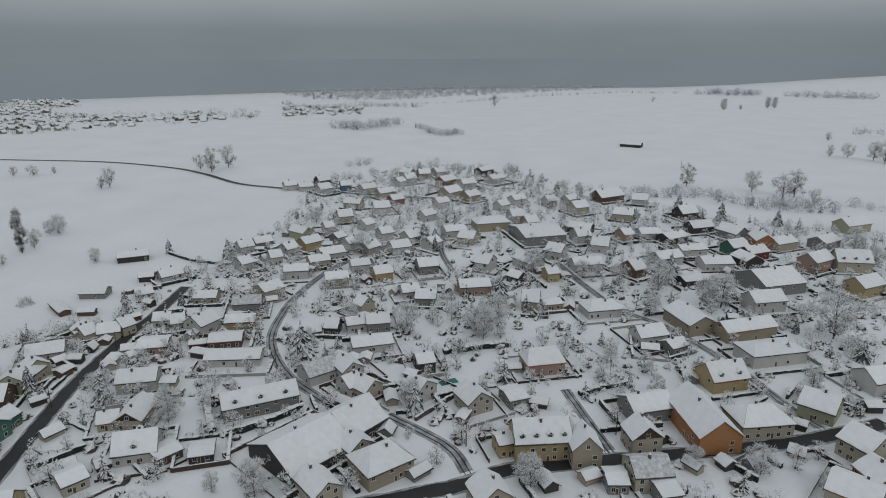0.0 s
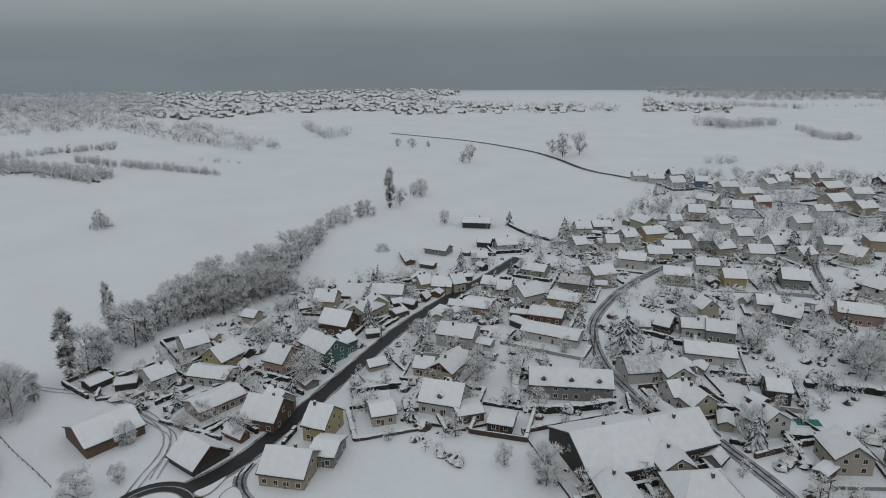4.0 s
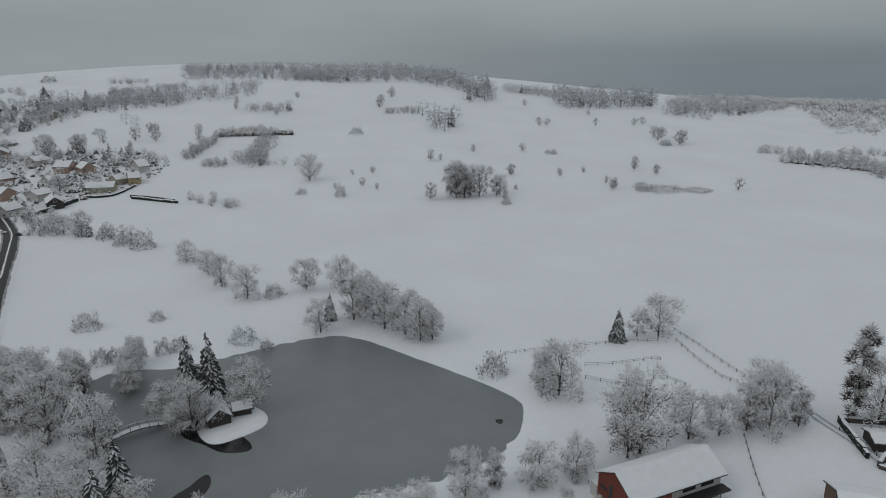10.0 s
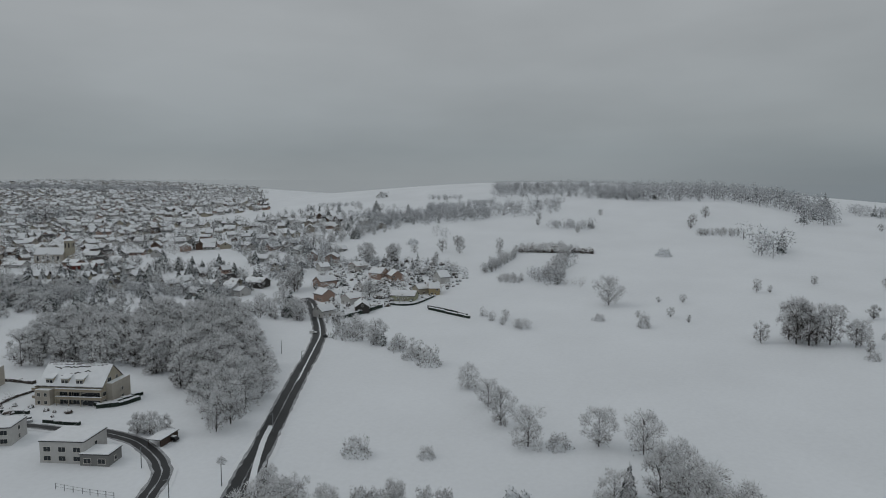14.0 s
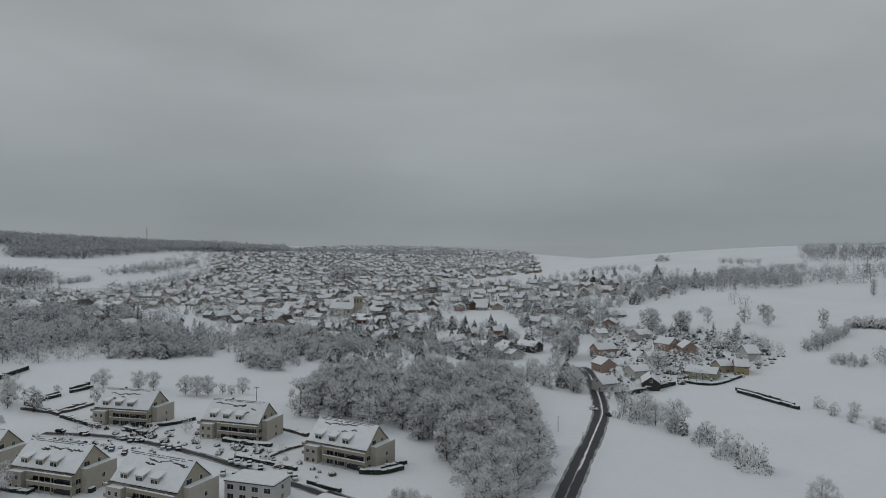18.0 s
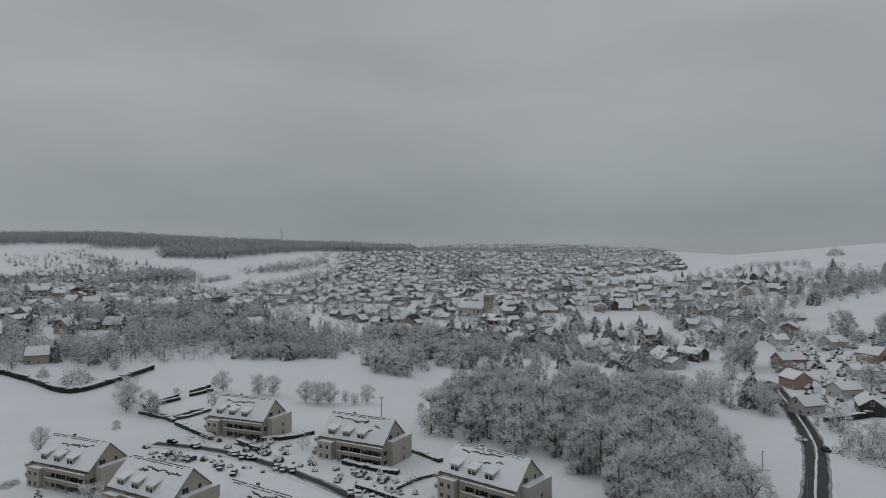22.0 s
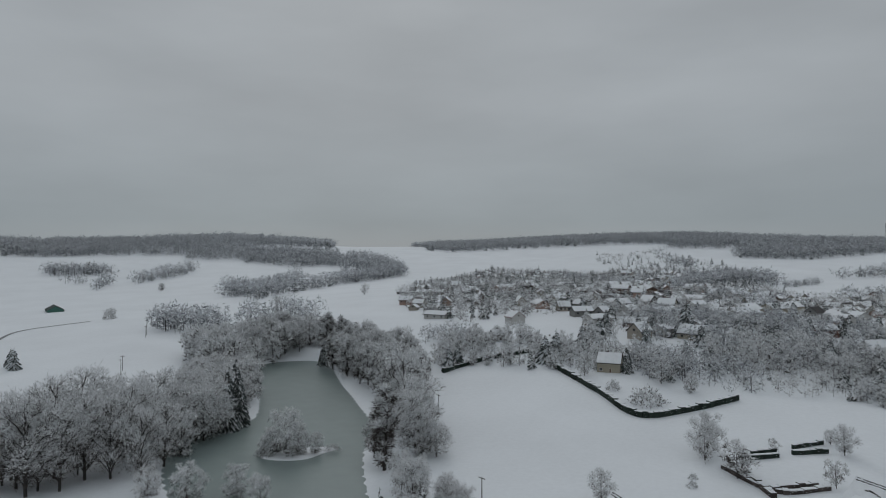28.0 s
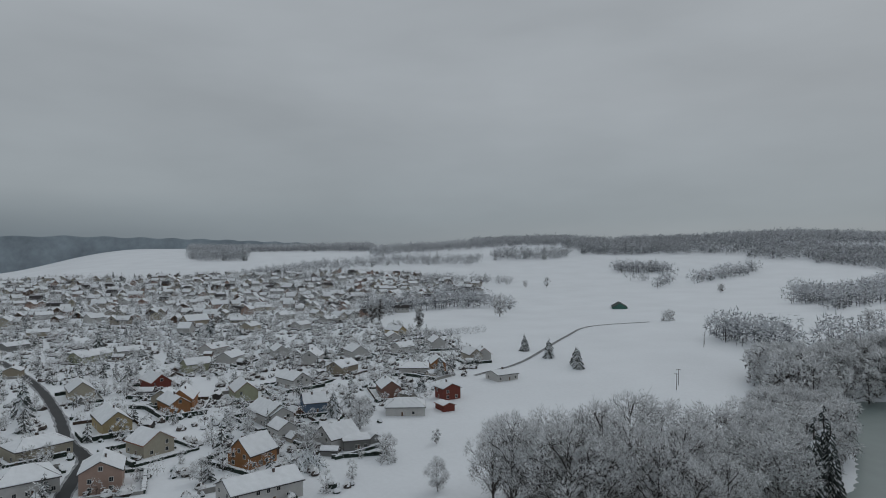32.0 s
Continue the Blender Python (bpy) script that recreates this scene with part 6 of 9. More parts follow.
house(-48.1, 354.1, 18, 10.5, 11, 4.5, 6.5, "white", wins=8)
house(-57.8, 331.1, 13, 12.1, 11, 4.6, 7, "lime", wins=8)
house(-82.0, 342.4, 9, 13.3, 10, 5, 7.5, "white", wins=8)
house(-89.9, 313.3, 46, 11.6, 12, 5, 7.5, "cream", wins=8)
house(-115.0, 354.4, 47, 7.2, 10, 5, 8, "white", wins=8)
house(-73.2, 361.0, 27, 11.9, 10, 4.5, 7, "cream", wins=8)
house(-9.3, 351.3, 16, 11.3, 11, 5, 8.5, "grey", wins=8)
house(24.7, 355.2, -29, 8.7, 12, 5.5, 9.5, "white", brown=True, wins=8)
house(49.9, 359.5, -56, 15.7, 11, 5, 8.5, "white", wins=8)
house(40.6, 335.6, -45, 7.9, 8, 3.5, 6, "dark", wins=8)
house(59.5, 338.0, 17, 6.8, 9, 5, 7.5, "yellow", wins=8)
house(-95.6, 420.5, -37, 14.2, 10, 5, 8, "lime", wins=3)
house(-79.5, 432.5, 28, 6.5, 10, 5, 8, "white", wins=3)
house(-72.4, 462.7, 20, 10.5, 12, 5.2, 9, "cream", wins=3)
house(-71.1, 504.3, -17, 13.7, 10, 5, 8, "cream", wins=3)
house(-48.1, 490.2, 18, 12.5, 11, 5, 9, "white", wins=3)
house(-104.8, 558.6, 41, 11.4, 11, 5, 9, "white", wins=3)
house(-137.7, 572.1, 30, 10.3, 10, 5, 8, "white", wins=3)
house(-123.0, 569.6, 25, 12.2, 10, 4.4, 7, "white", wins=3)
house(-112.4, 595.2, 43, 12.3, 10, 5, 9, "dark", wins=3)
house(-87.4, 571.3, 17, 9.1, 10, 5.4, 8.5, "blue", wins=3)
house(-66.6, 561.3, 34, 13.4, 12, 5, 8, "white", wins=3)
house(-49.4, 543.5, 37, 15.4, 10, 5, 8, "cream", wins=3)
house(-32.3, 605.6, 33, 10.5, 12, 5, 9, "white", wins=3)
house(-35.2, 634.9, -31, 12.1, 11, 5, 8, "cream", wins=3)
house(-18.8, 627.9, 16, 11.4, 12, 5.5, 9, "tan", wins=3)
house(-3.9, 638.9, 32, 11.9, 12, 5, 9, "white", wins=3)
house(2.7, 594.5, 44, 16.1, 12, 5.5, 9, "brick", wins=3)
house(6.1, 547.2, 46, 16.4, 14, 5, 9, "cream", wins=3)
house(21.8, 581.0, 24, 13.1, 12, 5.5, 9, "white", wins=3)
house(22.6, 530.0, 42, 13.3, 12, 5.5, 9, "tan", wins=3)
house(41.3, 647.9, 43, 17.0, 11, 5, 8, "dark", wins=3)
house(49.4, 605.5, 41, 17.0, 12, 5, 8, "white", wins=3)
house(33.7, 443.1, 14, 24.2, 15, 6, 9, "tan", hip=5.7, wins=3)
house(7.2, 426.9, 18, 14.3, 13, 4.6, 7, "white", wins=3)
house(16.5, 409.1, -22, 10.7, 12, 4.6, 8, "cream", wins=3)
house(62.8, 418.3, 15, 28.4, 32, 6, 9, "grey", wins=3, name="barn", category="barn")
house(-21.0, 408.2, 41, 10.4, 11, 5.5, 9, "white", wins=3)
house(-27.5, 387.5, 25, 12.0, 12, 5, 8, "white", wins=8)
house(-46.0, 386.2, 47, 10.1, 11, 5, 8, "beige", wins=8)
house(-55.8, 399.7, 39, 16.8, 12, 4.6, 7, "white", wins=8)
house(-68.3, 376.2, 29, 14.4, 13, 4.6, 7, "white", wins=8)
house(-123.7, 386.9, 34, 8.9, 10, 5, 8, "white", wins=3)
house(-116.1, 398.6, 36, 11.2, 10, 4.4, 7, "grey", wins=3)
house(-85.3, 396.7, 45, 12.8, 11, 5, 8, "yellow", wins=3)
house(-100.1, 366.4, 30, 6.8, 10, 5, 8, "white", wins=8)
house(-39.3, 418.7, 31, 8.4, 11, 5, 8, "white", wins=3)
house(-7.3, 395.8, 47, 8.8, 10, 5, 8, "white", wins=8)
house(137.3, 531.2, 28, 24.4, 15, 5, 10, "brown", wins=3)
house(161.0, 517.2, -20, 12.4, 11, 5, 9, "white", wins=3)
house(104.2, 487.4, 27, 12.6, 12, 6, 10, "cream", wins=3)
house(134.5, 467.7, -22, 13.9, 12, 5.4, 9, "cream", wins=3)
house(53.3, 464.9, 22, 9.4, 11, 5, 9, "white", wins=3)
house(61.8, 446.4, 21, 9.1, 12, 5.4, 9, "pink", wins=3)
house(181.8, 472.6, 22, 14.8, 12, 5.4, 10, "dark", wins=3)
house(178.2, 435.6, 18, 17.0, 11, 4.6, 8, "dark", wins=3)
house(195.3, 420.8, -63, 17.0, 12, 5, 9, "grey", wins=3)
house(205.7, 400.6, -97, 17.0, 12, 6, 10, "orange", wins=3)
house(215.8, 396.9, 23, 17.0, 12, 5, 8, "cream", wins=3)
house(95.2, 433.9, -30, 17.0, 11, 4.4, 7, "dark", wins=3)
house(91.2, 413.3, 17, 10.0, 13, 5, 9, "white", wins=3)
house(100.1, 392.6, -21, 10.5, 14, 5, 9, "white", wins=3)
house(121.2, 415.6, 22, 7.7, 11, 5, 8, "pink", wins=3)
house(138.1, 420.0, 6, 13.8, 12, 4.6, 7, "white", wins=3)
house(151.0, 410.3, 28, 17.0, 12, 4.6, 7, "dark", wins=3)
house(154.1, 385.4, 12, 17.0, 11, 4, 6, "white", wins=3)
house(182.3, 387.1, 23, 13.0, 11, 5.4, 9, "green", wins=3)
house(188.9, 376.5, 23, 14.9, 11, 5, 8, "red", wins=3)
house(158.4, 358.4, 4, 17.6, 13, 4.4, 7, "white", wins=8)
house(82.8, 356.1, 10, 17.0, 11, 4.4, 7, "white", wins=8)
house(107.5, 346.5, 29, 8.5, 12, 5, 9, "brown", wins=8)
house(135.2, 331.2, 15, 14.1, 10, 3.6, 5, "dark", wins=8, chimneys=0)
house(285.7, 437.4, 21, 22.0, 13, 6, 10, "lime", wins=3)
house(245.2, 399.6, 31, 17.0, 12, 5, 8, "grey", wins=3)
house(69.5, 377.8, -34, 10.5, 12, 5.4, 9, "white", wins=8)
house(103.8, 518.4, 34, 11.4, 10, 5, 8, "white", wins=3)
house(85.7, 510.7, 29, 8.6, 10, 5.4, 9, "white", wins=3)
house(179.0, 362.4, -76, 13.6, 12, 5, 8, "dark", wins=3)
house(132.6, 366.1, 20, 16.2, 11, 5, 8, "white", wins=8)
house(46.0, 497.8, 40, 9.3, 10, 5, 8, "white", wins=3)
house(-40.6, 589.9, 55, 10.0, 10, 5, 8, "white", wins=3)
house(-38.7, 518.0, 36, 10.9, 10, 5, 8, "brick", wins=3)
house(-95.5, 382.8, 48, 8.3, 10, 5, 8, "white", wins=8)
house(-68.9, 408.9, 47, 7.5, 9, 4.6, 7, "grey", wins=3)
house(-1.8, 507.7, 34, 10.9, 10, 5, 8, "white", wins=3)
house(60.5, 518.3, 33, 11.8, 10, 5, 8, "white", wins=3)
house(-12.1, 467.0, 41, 10.8, 10, 5, 8, "white", wins=3)
house(-54.1, 440.3, 50, 8.2, 10, 5, 8, "white", wins=3)
house(-152.9, 185.8, -12, 15.4, 10, 5.2, 8.5, "green", wins=17)
house(-149.3, 193.0, 77, 6.0, 8, 4.6, 7, "green", wins=17)
house(-162.0, 206.1, 10, 12.1, 11, 4.6, 8.5, "brown", wins=17)
house(-181.5, 222.0, 22, 9.3, 10, 4.6, 8, "cream", wins=8)
house(-159.8, 222.6, 89, 10.2, 9, 4.6, 7.5, "cream", wins=17)
house(-159.2, 171.7, 6, 8.0, 11, 5, 9, "pink", wins=17)
house(-198.0, 164.9, 70, 8.9, 10, 4.4, 7.5, "white", wins=17)
house(-178.6, 161.9, 89, 9.4, 10, 5.2, 9, "yellow", wins=17)
house(-189.9, 143.3, 79, 8.1, 10, 4, 6.5, "white", wins=17)
house(-174.3, 153.7, 17, 14.3, 9, 3.4, 5, "white", wins=17, chimneys=0)
house(-160.3, 142.4, 78, 15.6, 10, 3.4, 5, "beige", wins=17, chimneys=0)
house(-139.8, 144.7, 14, 11.2, 12, 4, 8.5, "brown", wins=17)
house(-140.9, 150.5, -8, 7.0, 8, 4.4, 7.5, "beige", wins=17)
house(-198.6, 195.0, 10, 6.0, 6, 3.2, 5, "cream", wins=0, chimneys=0)
house(-206.3, 131.9, 86, 7.5, 6, 2.4, 3.2, "dark", wins=0, chimneys=0, name="shed", category="shed")
house(-120.6, 148.0, 10, 7.2, 11, 5.2, 9.5, "yellow", wins=17)
house(-115.6, 128.8, 19, 12.5, 12, 4, 8, "tan", wins=17)
house(-111.9, 139.5, 19, 7.1, 10, 3.6, 5, "grey", wins=17, chimneys=0)
house(-159.6, 263.5, -45, 7.5, 8, 3.8, 6, "cream", wins=8)
house(390.1, -111.6, -36, 26.0, 13, 4, 7, "lime", wins=3)
house(277.6, -160.3, -156, 17.0, 10, 5.2, 9, "red", wins=8)
house(232.8, -175.5, -8, 17.0, 11, 5.2, 9.5, "orange", wins=8)
house(224.6, -171.7, -158, 17.0, 9, 5, 8, "orange", wins=8)
house(242.1, -203.6, -172, 17.0, 11, 5.2, 9.5, "lime", wins=8)
house(265.9, -126.6, -164, 17.0, 11, 5.2, 9.5, "cream", wins=8)
house(201.9, -148.8, -161, 21.4, 11, 5, 9, "yellow", wins=8)
house(164.5, -166.4, -145, 12.1, 12, 4.8, 8.5, "cream", wins=8)
house(131.0, -155.1, -177, 13.8, 12, 6.8, 10, "pink", wins=17)
house(108.2, -201.9, -71, 22.9, 13, 5.2, 8, "white", wins=17)
house(141.5, -201.8, -50, 12.7, 11, 5, 10, "orange", wins=17)
house(152.9, -234.2, -62, 14.0, 11, 4.8, 9, "white", wins=8)
house(149.2, -240.6, -92, 10.0, 9, 4, 5, "grey", wins=8, chimneys=0)
house(191.7, -273.9, -107, 18.1, 13, 4.2, 7, "white", hip=4.9, wins=8)
house(228.0, -275.4, 176, 17.0, 10, 5, 8.5, "brick", wins=8)
house(211.5, -302.4, -170, 8.7, 10, 5.8, 8, "red", wins=8)
house(191.0, -293.4, -171, 8.3, 6, 3, 4, "red", wins=0, chimneys=0, name="shed", category="shed")
house(289.7, -263.3, -48, 17.0, 11, 5, 8, "tan", dormers=1, wins=8)
house(262.3, -230.8, -154, 17.0, 11, 5, 8.5, "white", wins=8)
house(195.1, -212.3, -159, 19.3, 12, 5, 9, "white", wins=8)
house(206.8, -233.4, -87, 10.6, 10, 5, 8.5, "blue", wins=8)
house(193.2, -214.9, -167, 17.2, 10, 5, 8, "white", wins=8)
house(342.8, -283.0, 9, 17.0, 11, 5.2, 9, "white", wins=3)
house(331.5, -251.4, -22, 17.0, 11, 5.2, 9, "white", wins=3)
house(348.8, -200.5, -32, 17.0, 11, 4.8, 8, "white", wins=3)
house(393.7, -190.2, -39, 17.0, 11, 4.6, 7.5, "white", dormers=1, wins=3)
house(521.8, -167.8, -110, 11.1, 13, 5.4, 10, "white", wins=3)
house(583.3, -174.4, -62, 23.3, 13, 6, 11, "tan", wins=3)
house(649.6, -76.6, -48, 17.0, 12, 5.4, 9, "white", wins=3)
house(538.9, -49.8, -77, 17.0, 12, 4.6, 7, "cream", wins=3)
house(704.4, -19.6, -67, 17.0, 12, 5, 8, "white", wins=3)
house(404.7, -134.3, -71, 17.0, 11, 4, 6.5, "white", wins=3)
house(326.0, -179.9, -67, 15.7, 10, 5, 8, "lime", wins=3)
house(524.2, -223.1, -34, 17.0, 12, 5, 8, "cream", wins=3)
house(364.6, -233.6, -175, 17.0, 10, 5, 8.5, "white", wins=3)
house(524.8, -269.5, -44, 17.0, 11, 4.4, 7, "white", wins=3)
house(567.2, -303.8, -53, 17.0, 11, 4.4, 7, "white", wins=3)
house(444.9, -340.1, -151, 17.0, 10, 5, 8.5, "yellow", wins=3)
house(362.2, -349.0, 174, 17.0, 10, 5.4, 9, "white", wins=3)
house(303.4, -353.6, 179, 17.0, 9, 5, 8.5, "beige", wins=3)
house(305.0, -362.2, 165, 17.0, 9, 5, 8.5, "white", wins=3)
house(281.2, -321.2, 166, 17.0, 9, 5, 8.5, "orange", wins=8)
house(349.5, -318.7, -60, 14.6, 10, 5, 8, "white", wins=3)
house(275.9, -304.3, -110, 17.4, 13, 4.2, 6.5, "white", hip=4.9, wins=8)
house(242.0, -347.1, -78, 14.4, 12, 3.8, 5.5, "white", wins=8)
house(459.5, -51.1, -44, 17.0, 11, 4, 6, "grey", wins=3)
house(341.1, -79.7, -3, 7.8, 9, 4, 6, "tan", wins=3)
house(171.5, -128.2, -57, 18.9, 14, 4.6, 7, "cream", hip=5.3, wins=8)
house(133.6, -132.5, -68, 17.2, 16, 5, 8, "white", hip=6.1, wins=17)
house(170.6, -215.3, -160, 10.4, 8, 4.4, 7, "white", wins=8)
house(734.8, -250.4, -64, 26.0, 14, 4.4, 7, "cream", hip=5.3, wins=3)
house(620.4, -265.5, -69, 17.0, 12, 5, 8, "white", wins=3)
house(407.6, -327.3, 174, 17.0, 10, 5, 8, "white", wins=3)
house(237.2, -167.4, -26, 7.6, 10, 5, 8, "cream", wins=8)
house(-483.6, -319.5, 166, 15.4, 10, 5, 8.5, "pink", wins=3)
house(-445.5, -286.3, 72, 12.0, 10, 5.2, 8.5, "pink", wins=8)
house(-445.4, -260.8, 167, 11.4, 10, 4.5, 7, "white", wins=8)
house(-520.0, -293.8, 87, 12.9, 11, 5.2, 9, "pink", wins=3)
house(-518.3, -276.2, 49, 14.7, 10, 5.2, 9, "pink", wins=3)
house(-522.0, -235.5, 155, 8.9, 11, 5.2, 9.5, "white", wins=3)
house(-488.4, -221.1, 127, 7.4, 11, 5.2, 8.5, "yellow", wins=8)
house(-466.4, -231.2, 108, 17.0, 10, 4.2, 7, "lime", wins=8)
house(-487.2, -231.0, 154, 9.8, 9, 4.4, 7, "cream", wins=8)
house(-490.9, -282.2, 143, 11.8, 11, 3.6, 5.5, "white", wins=3)
house(-406.5, -251.4, 172, 11.2, 9, 4.4, 7.5, "white", wins=8)
house(-427.5, -237.8, 40, 17.0, 9, 4.4, 7.5, "dark", wins=8)
house(-457.7, -367.2, 99, 17.0, 11, 5, 8, "dark", wins=3)
house(-431.7, -365.7, 77, 16.5, 11, 5.2, 9, "white", wins=3)
house(-433.4, -393.9, 109, 11.9, 11, 4.6, 7.5, "white", wins=3)
house(-430.8, -356.2, 86, 12.4, 10, 4.4, 7, "white", wins=3)
house(-537.9, -330.1, 171, 13.0, 11, 5, 8, "white", wins=3)
house(-525.9, -359.3, 153, 8.7, 11, 4.6, 7.5, "white", wins=3)
house(-13.2, -537.5, -146, 9.3, 9, 4.2, 7, "white", wins=8)
house(-91.6, -480.0, 180, 11.2, 11, 5, 9, "cream", wins=8)
house(-103.1, -647.0, -121, 23.4, 14, 5, 8, "white", wins=3)
house(-161.7, -721.5, -111, 31.1, 16, 5, 8, "cream", wins=3)
house(-187.2, -751.4, -120, 47.3, 18, 6.4, 10, "cream", wins=3, name="barn", category="barn")
house(-53.2, -512.2, 150, 8.8, 9, 5, 8, "brick", wins=8)
house(-110.2, -563.3, -129, 8.1, 10, 4.6, 7, "white", wins=3)
house(-201.9, -622.2, -156, 14.5, 12, 5, 8, "brick", wins=3)
house(-224.9, -727.2, 113, 18.4, 13, 5.5, 9, "white", wins=3)
house(-238.0, -727.5, 123, 13.6, 13, 5.5, 9, "white", wins=3)
house(-9.0, -586.2, 135, 11.0, 10, 5.2, 9, "white", wins=3)
house(-65.9, -590.3, -134, 16.2, 12, 4.6, 7, "white", wins=3)
house(-79.6, -641.7, -103, 17.0, 10, 5, 8, "white", wins=3)

# ---- single trees and bushes ----
tree("spruce", -264.6, 78.3, 12.0)
tree("small", -268.2, 85.2, 8.5)
tree("oak", -268.3, 92.3, 15.1)
tree("bush", -238.9, 37.9, 9.0, 10.5)
tree("multi", -227.1, 56.4, 17.0)
tree("multi", -230.6, 52.3, 12.1)
tree("oak", -200.1, 73.6, 21.9)
tree("tall", -198.1, 70.4, 17.4)
tree("multi", -207.1, 86.6, 13.6)
tree("oak", -208.8, 94.4, 11.4)
tree("multi", -212.2, 107.3, 17.7)
tree("tall", -211.5, 101.8, 13.1)
tree("tall", -214.0, 115.3, 10.8)
tree("poplar", -217.5, 129.6, 26.8)
tree("poplar", -239.9, 159.7, 21.1)
tree("weeping", -185.7, 49.2, 10.9)
tree("weeping", -189.8, 57.6, 10.4)
tree("tall", -184.0, 39.4, 9.5)
tree("bush", -180.4, 37.1, 3.4, 4.0)
tree("oak", -180.1, 33.2, 11.9)
tree("weeping", -168.7, 20.3, 9.7)
tree("weeping", -173.1, 24.7, 8.9)
tree("weeping", -166.3, 14.5, 9.8)
tree("oak", -164.1, -1.1, 10.3)
tree("oak", -158.9, -7.3, 9.4)
tree("weeping", -163.9, 8.8, 7.3)
tree("weeping", -160.8, 4.2, 7.1)
tree("tall", -159.9, -16.2, 11.3)
tree("spruce", -158.5, -30.9, 13.7)
tree("spruce", -161.4, -38.2, 15.8)
tree("weeping", -186.6, -55.2, 17.3)
tree("spruce", -173.6, -41.2, 14.5)
tree("oak", -160.7, -45.4, 14.0)
tree("oak", -197.4, -82.5, 17.0)
tree("oak", -190.3, -69.7, 19.2)
tree("oak", -205.5, -93.4, 14.6)
tree("oak", -207.6, -77.9, 13.0)
tree("tall", -214.7, -77.2, 11.8)
tree("oak", -219.6, -94.8, 10.4)
tree("weeping", -225.3, -110.0, 7.2)
tree("great_fir", -218.3, -47.6, 18.0, 1.25)
tree("great_fir", -219.5, -41.8, 19.0, 1.25)
tree("fir", -216.0, -50.0, 7.5)
tree("oak", -212.2, -28.0, 14.7)
tree("oak", -202.3, -43.5, 13.3)
tree("multi", -200.0, -37.6, 13.8)
tree("weeping", -221.6, -67.1, 8.7)
tree("bush", -215.3, -45.4, 3.3, 10.0)
tree("bush", -256.3, -103.6, 7.0, 11.4)
tree("bush", -267.3, -84.1, 4.2, 7.2)
tree("shrub", -254.3, -46.8, 6.0, 12.4)
tree("bush", -245.0, -64.0, 5.8, 7.7)
tree("weeping", -234.8, -73.4, 8.9)
tree("bush", -233.3, -84.0, 5.5, 7.4)
tree("bush", -242.1, -68.5, 6.1, 6.9)
tree("bush", -250.7, -37.4, 3.5, 5.9)
tree("bush", -235.9, -80.8, 4.7, 7.4)
tree("oak", -303.7, -40.1, 13.4)
tree("oak", -264.6, -22.9, 12.4)
tree("spruce", -275.3, -22.3, 10.8)
tree("oak", -305.2, -25.9, 14.4)
tree("oak", -276.2, -13.9, 17.2)
tree("oak", -284.9, -11.4, 15.6)
tree("oak", -269.3, -1.2, 17.7)
tree("oak", -276.8, -6.9, 15.1)
tree("oak", -264.8, 6.9, 16.4)
tree("oak", -260.3, 12.6, 15.0)
tree("oak", -262.0, 16.5, 11.1)
tree("multi", -291.4, -60.0, 13.8)
tree("bush", -295.8, -50.9, 5.8, 9.3)
tree("multi", -302.5, -75.3, 14.0)
tree("oak", -315.4, -87.2, 11.3)
tree("multi", -329.1, -103.6, 10.6)
tree("bush", -347.8, -135.0, 9.9, 14.1)
tree("bush", -351.5, -147.4, 6.9, 11.4)
tree("bush", -360.7, -161.9, 8.8, 11.8)
tree("oak", -365.0, -178.6, 13.4)
tree("oak", -366.7, -189.2, 10.5)
tree("bush", -369.5, -205.5, 9.1, 15.2)
tree("bush", -366.4, -196.9, 10.5, 12.0)
tree("oak", -496.4, -96.8, 19.2)
tree("bush", -460.9, -91.3, 4.5, 8.9)
tree("bush", -456.8, -64.6, 9.5, 10.2)
tree("small", -519.6, -56.9, 5.8)
tree("small", -515.0, -70.6, 4.1)
tree("small", -482.9, -56.5, 6.2)
tree("small", -476.0, -45.0, 4.6)
tree("small", -474.0, -72.7, 4.6)
tree("small", -453.0, -6.4, 10.8)
tree("small", -567.2, -20.1, 9.1)
tree("small", -568.1, -12.5, 5.4)
tree("tall", -458.4, 8.7, 23.6)
tree("tall", -458.9, 14.1, 21.7)
tree("tall", -463.9, 22.9, 20.1)
tree("oak", -468.0, 35.6, 13.3)
tree("bush", -447.2, 40.2, 4.9, 8.4)
tree("small", -526.2, 42.8, 8.3)
tree("bush", -484.1, 46.0, 4.6, 3.0)
tree("small", -524.6, 28.3, 6.6)
tree("small", -603.7, 11.4, 6.7)
tree("small", -610.1, 52.1, 7.7)
tree("bush", -602.9, 78.1, 5.7, 5.7)
tree("bush", -606.7, 73.5, 3.8, 7.7)
tree("small", -732.1, 70.9, 9.3)
tree("small", -734.0, 78.5, 8.1)
tree("small", -747.6, 128.9, 8.2)
tree("small", -759.8, 169.8, 8.4)
tree("small", -769.8, 180.5, 8.5)
tree("small", -706.5, 178.9, 10.0)
tree("small", -696.4, 185.0, 10.9)
tree("small", -671.0, 196.3, 12.6)
tree("shrub", -659.5, 181.0, 6.2, 11.3)
tree("small", -568.5, 137.8, 8.0)
tree("small", -539.5, 147.3, 7.6)
tree("small", -524.9, 77.7, 5.8)
tree("small", -538.3, 95.3, 5.1)
tree("small", -490.4, 109.5, 8.4)
tree("small", -507.0, 107.5, 5.5)
tree("shrub", -489.0, 128.1, 6.1, 11.4)
tree("bush", -493.8, 142.1, 3.1, 34.4)
tree("bush", -493.0, 164.3, 2.3, 22.8)
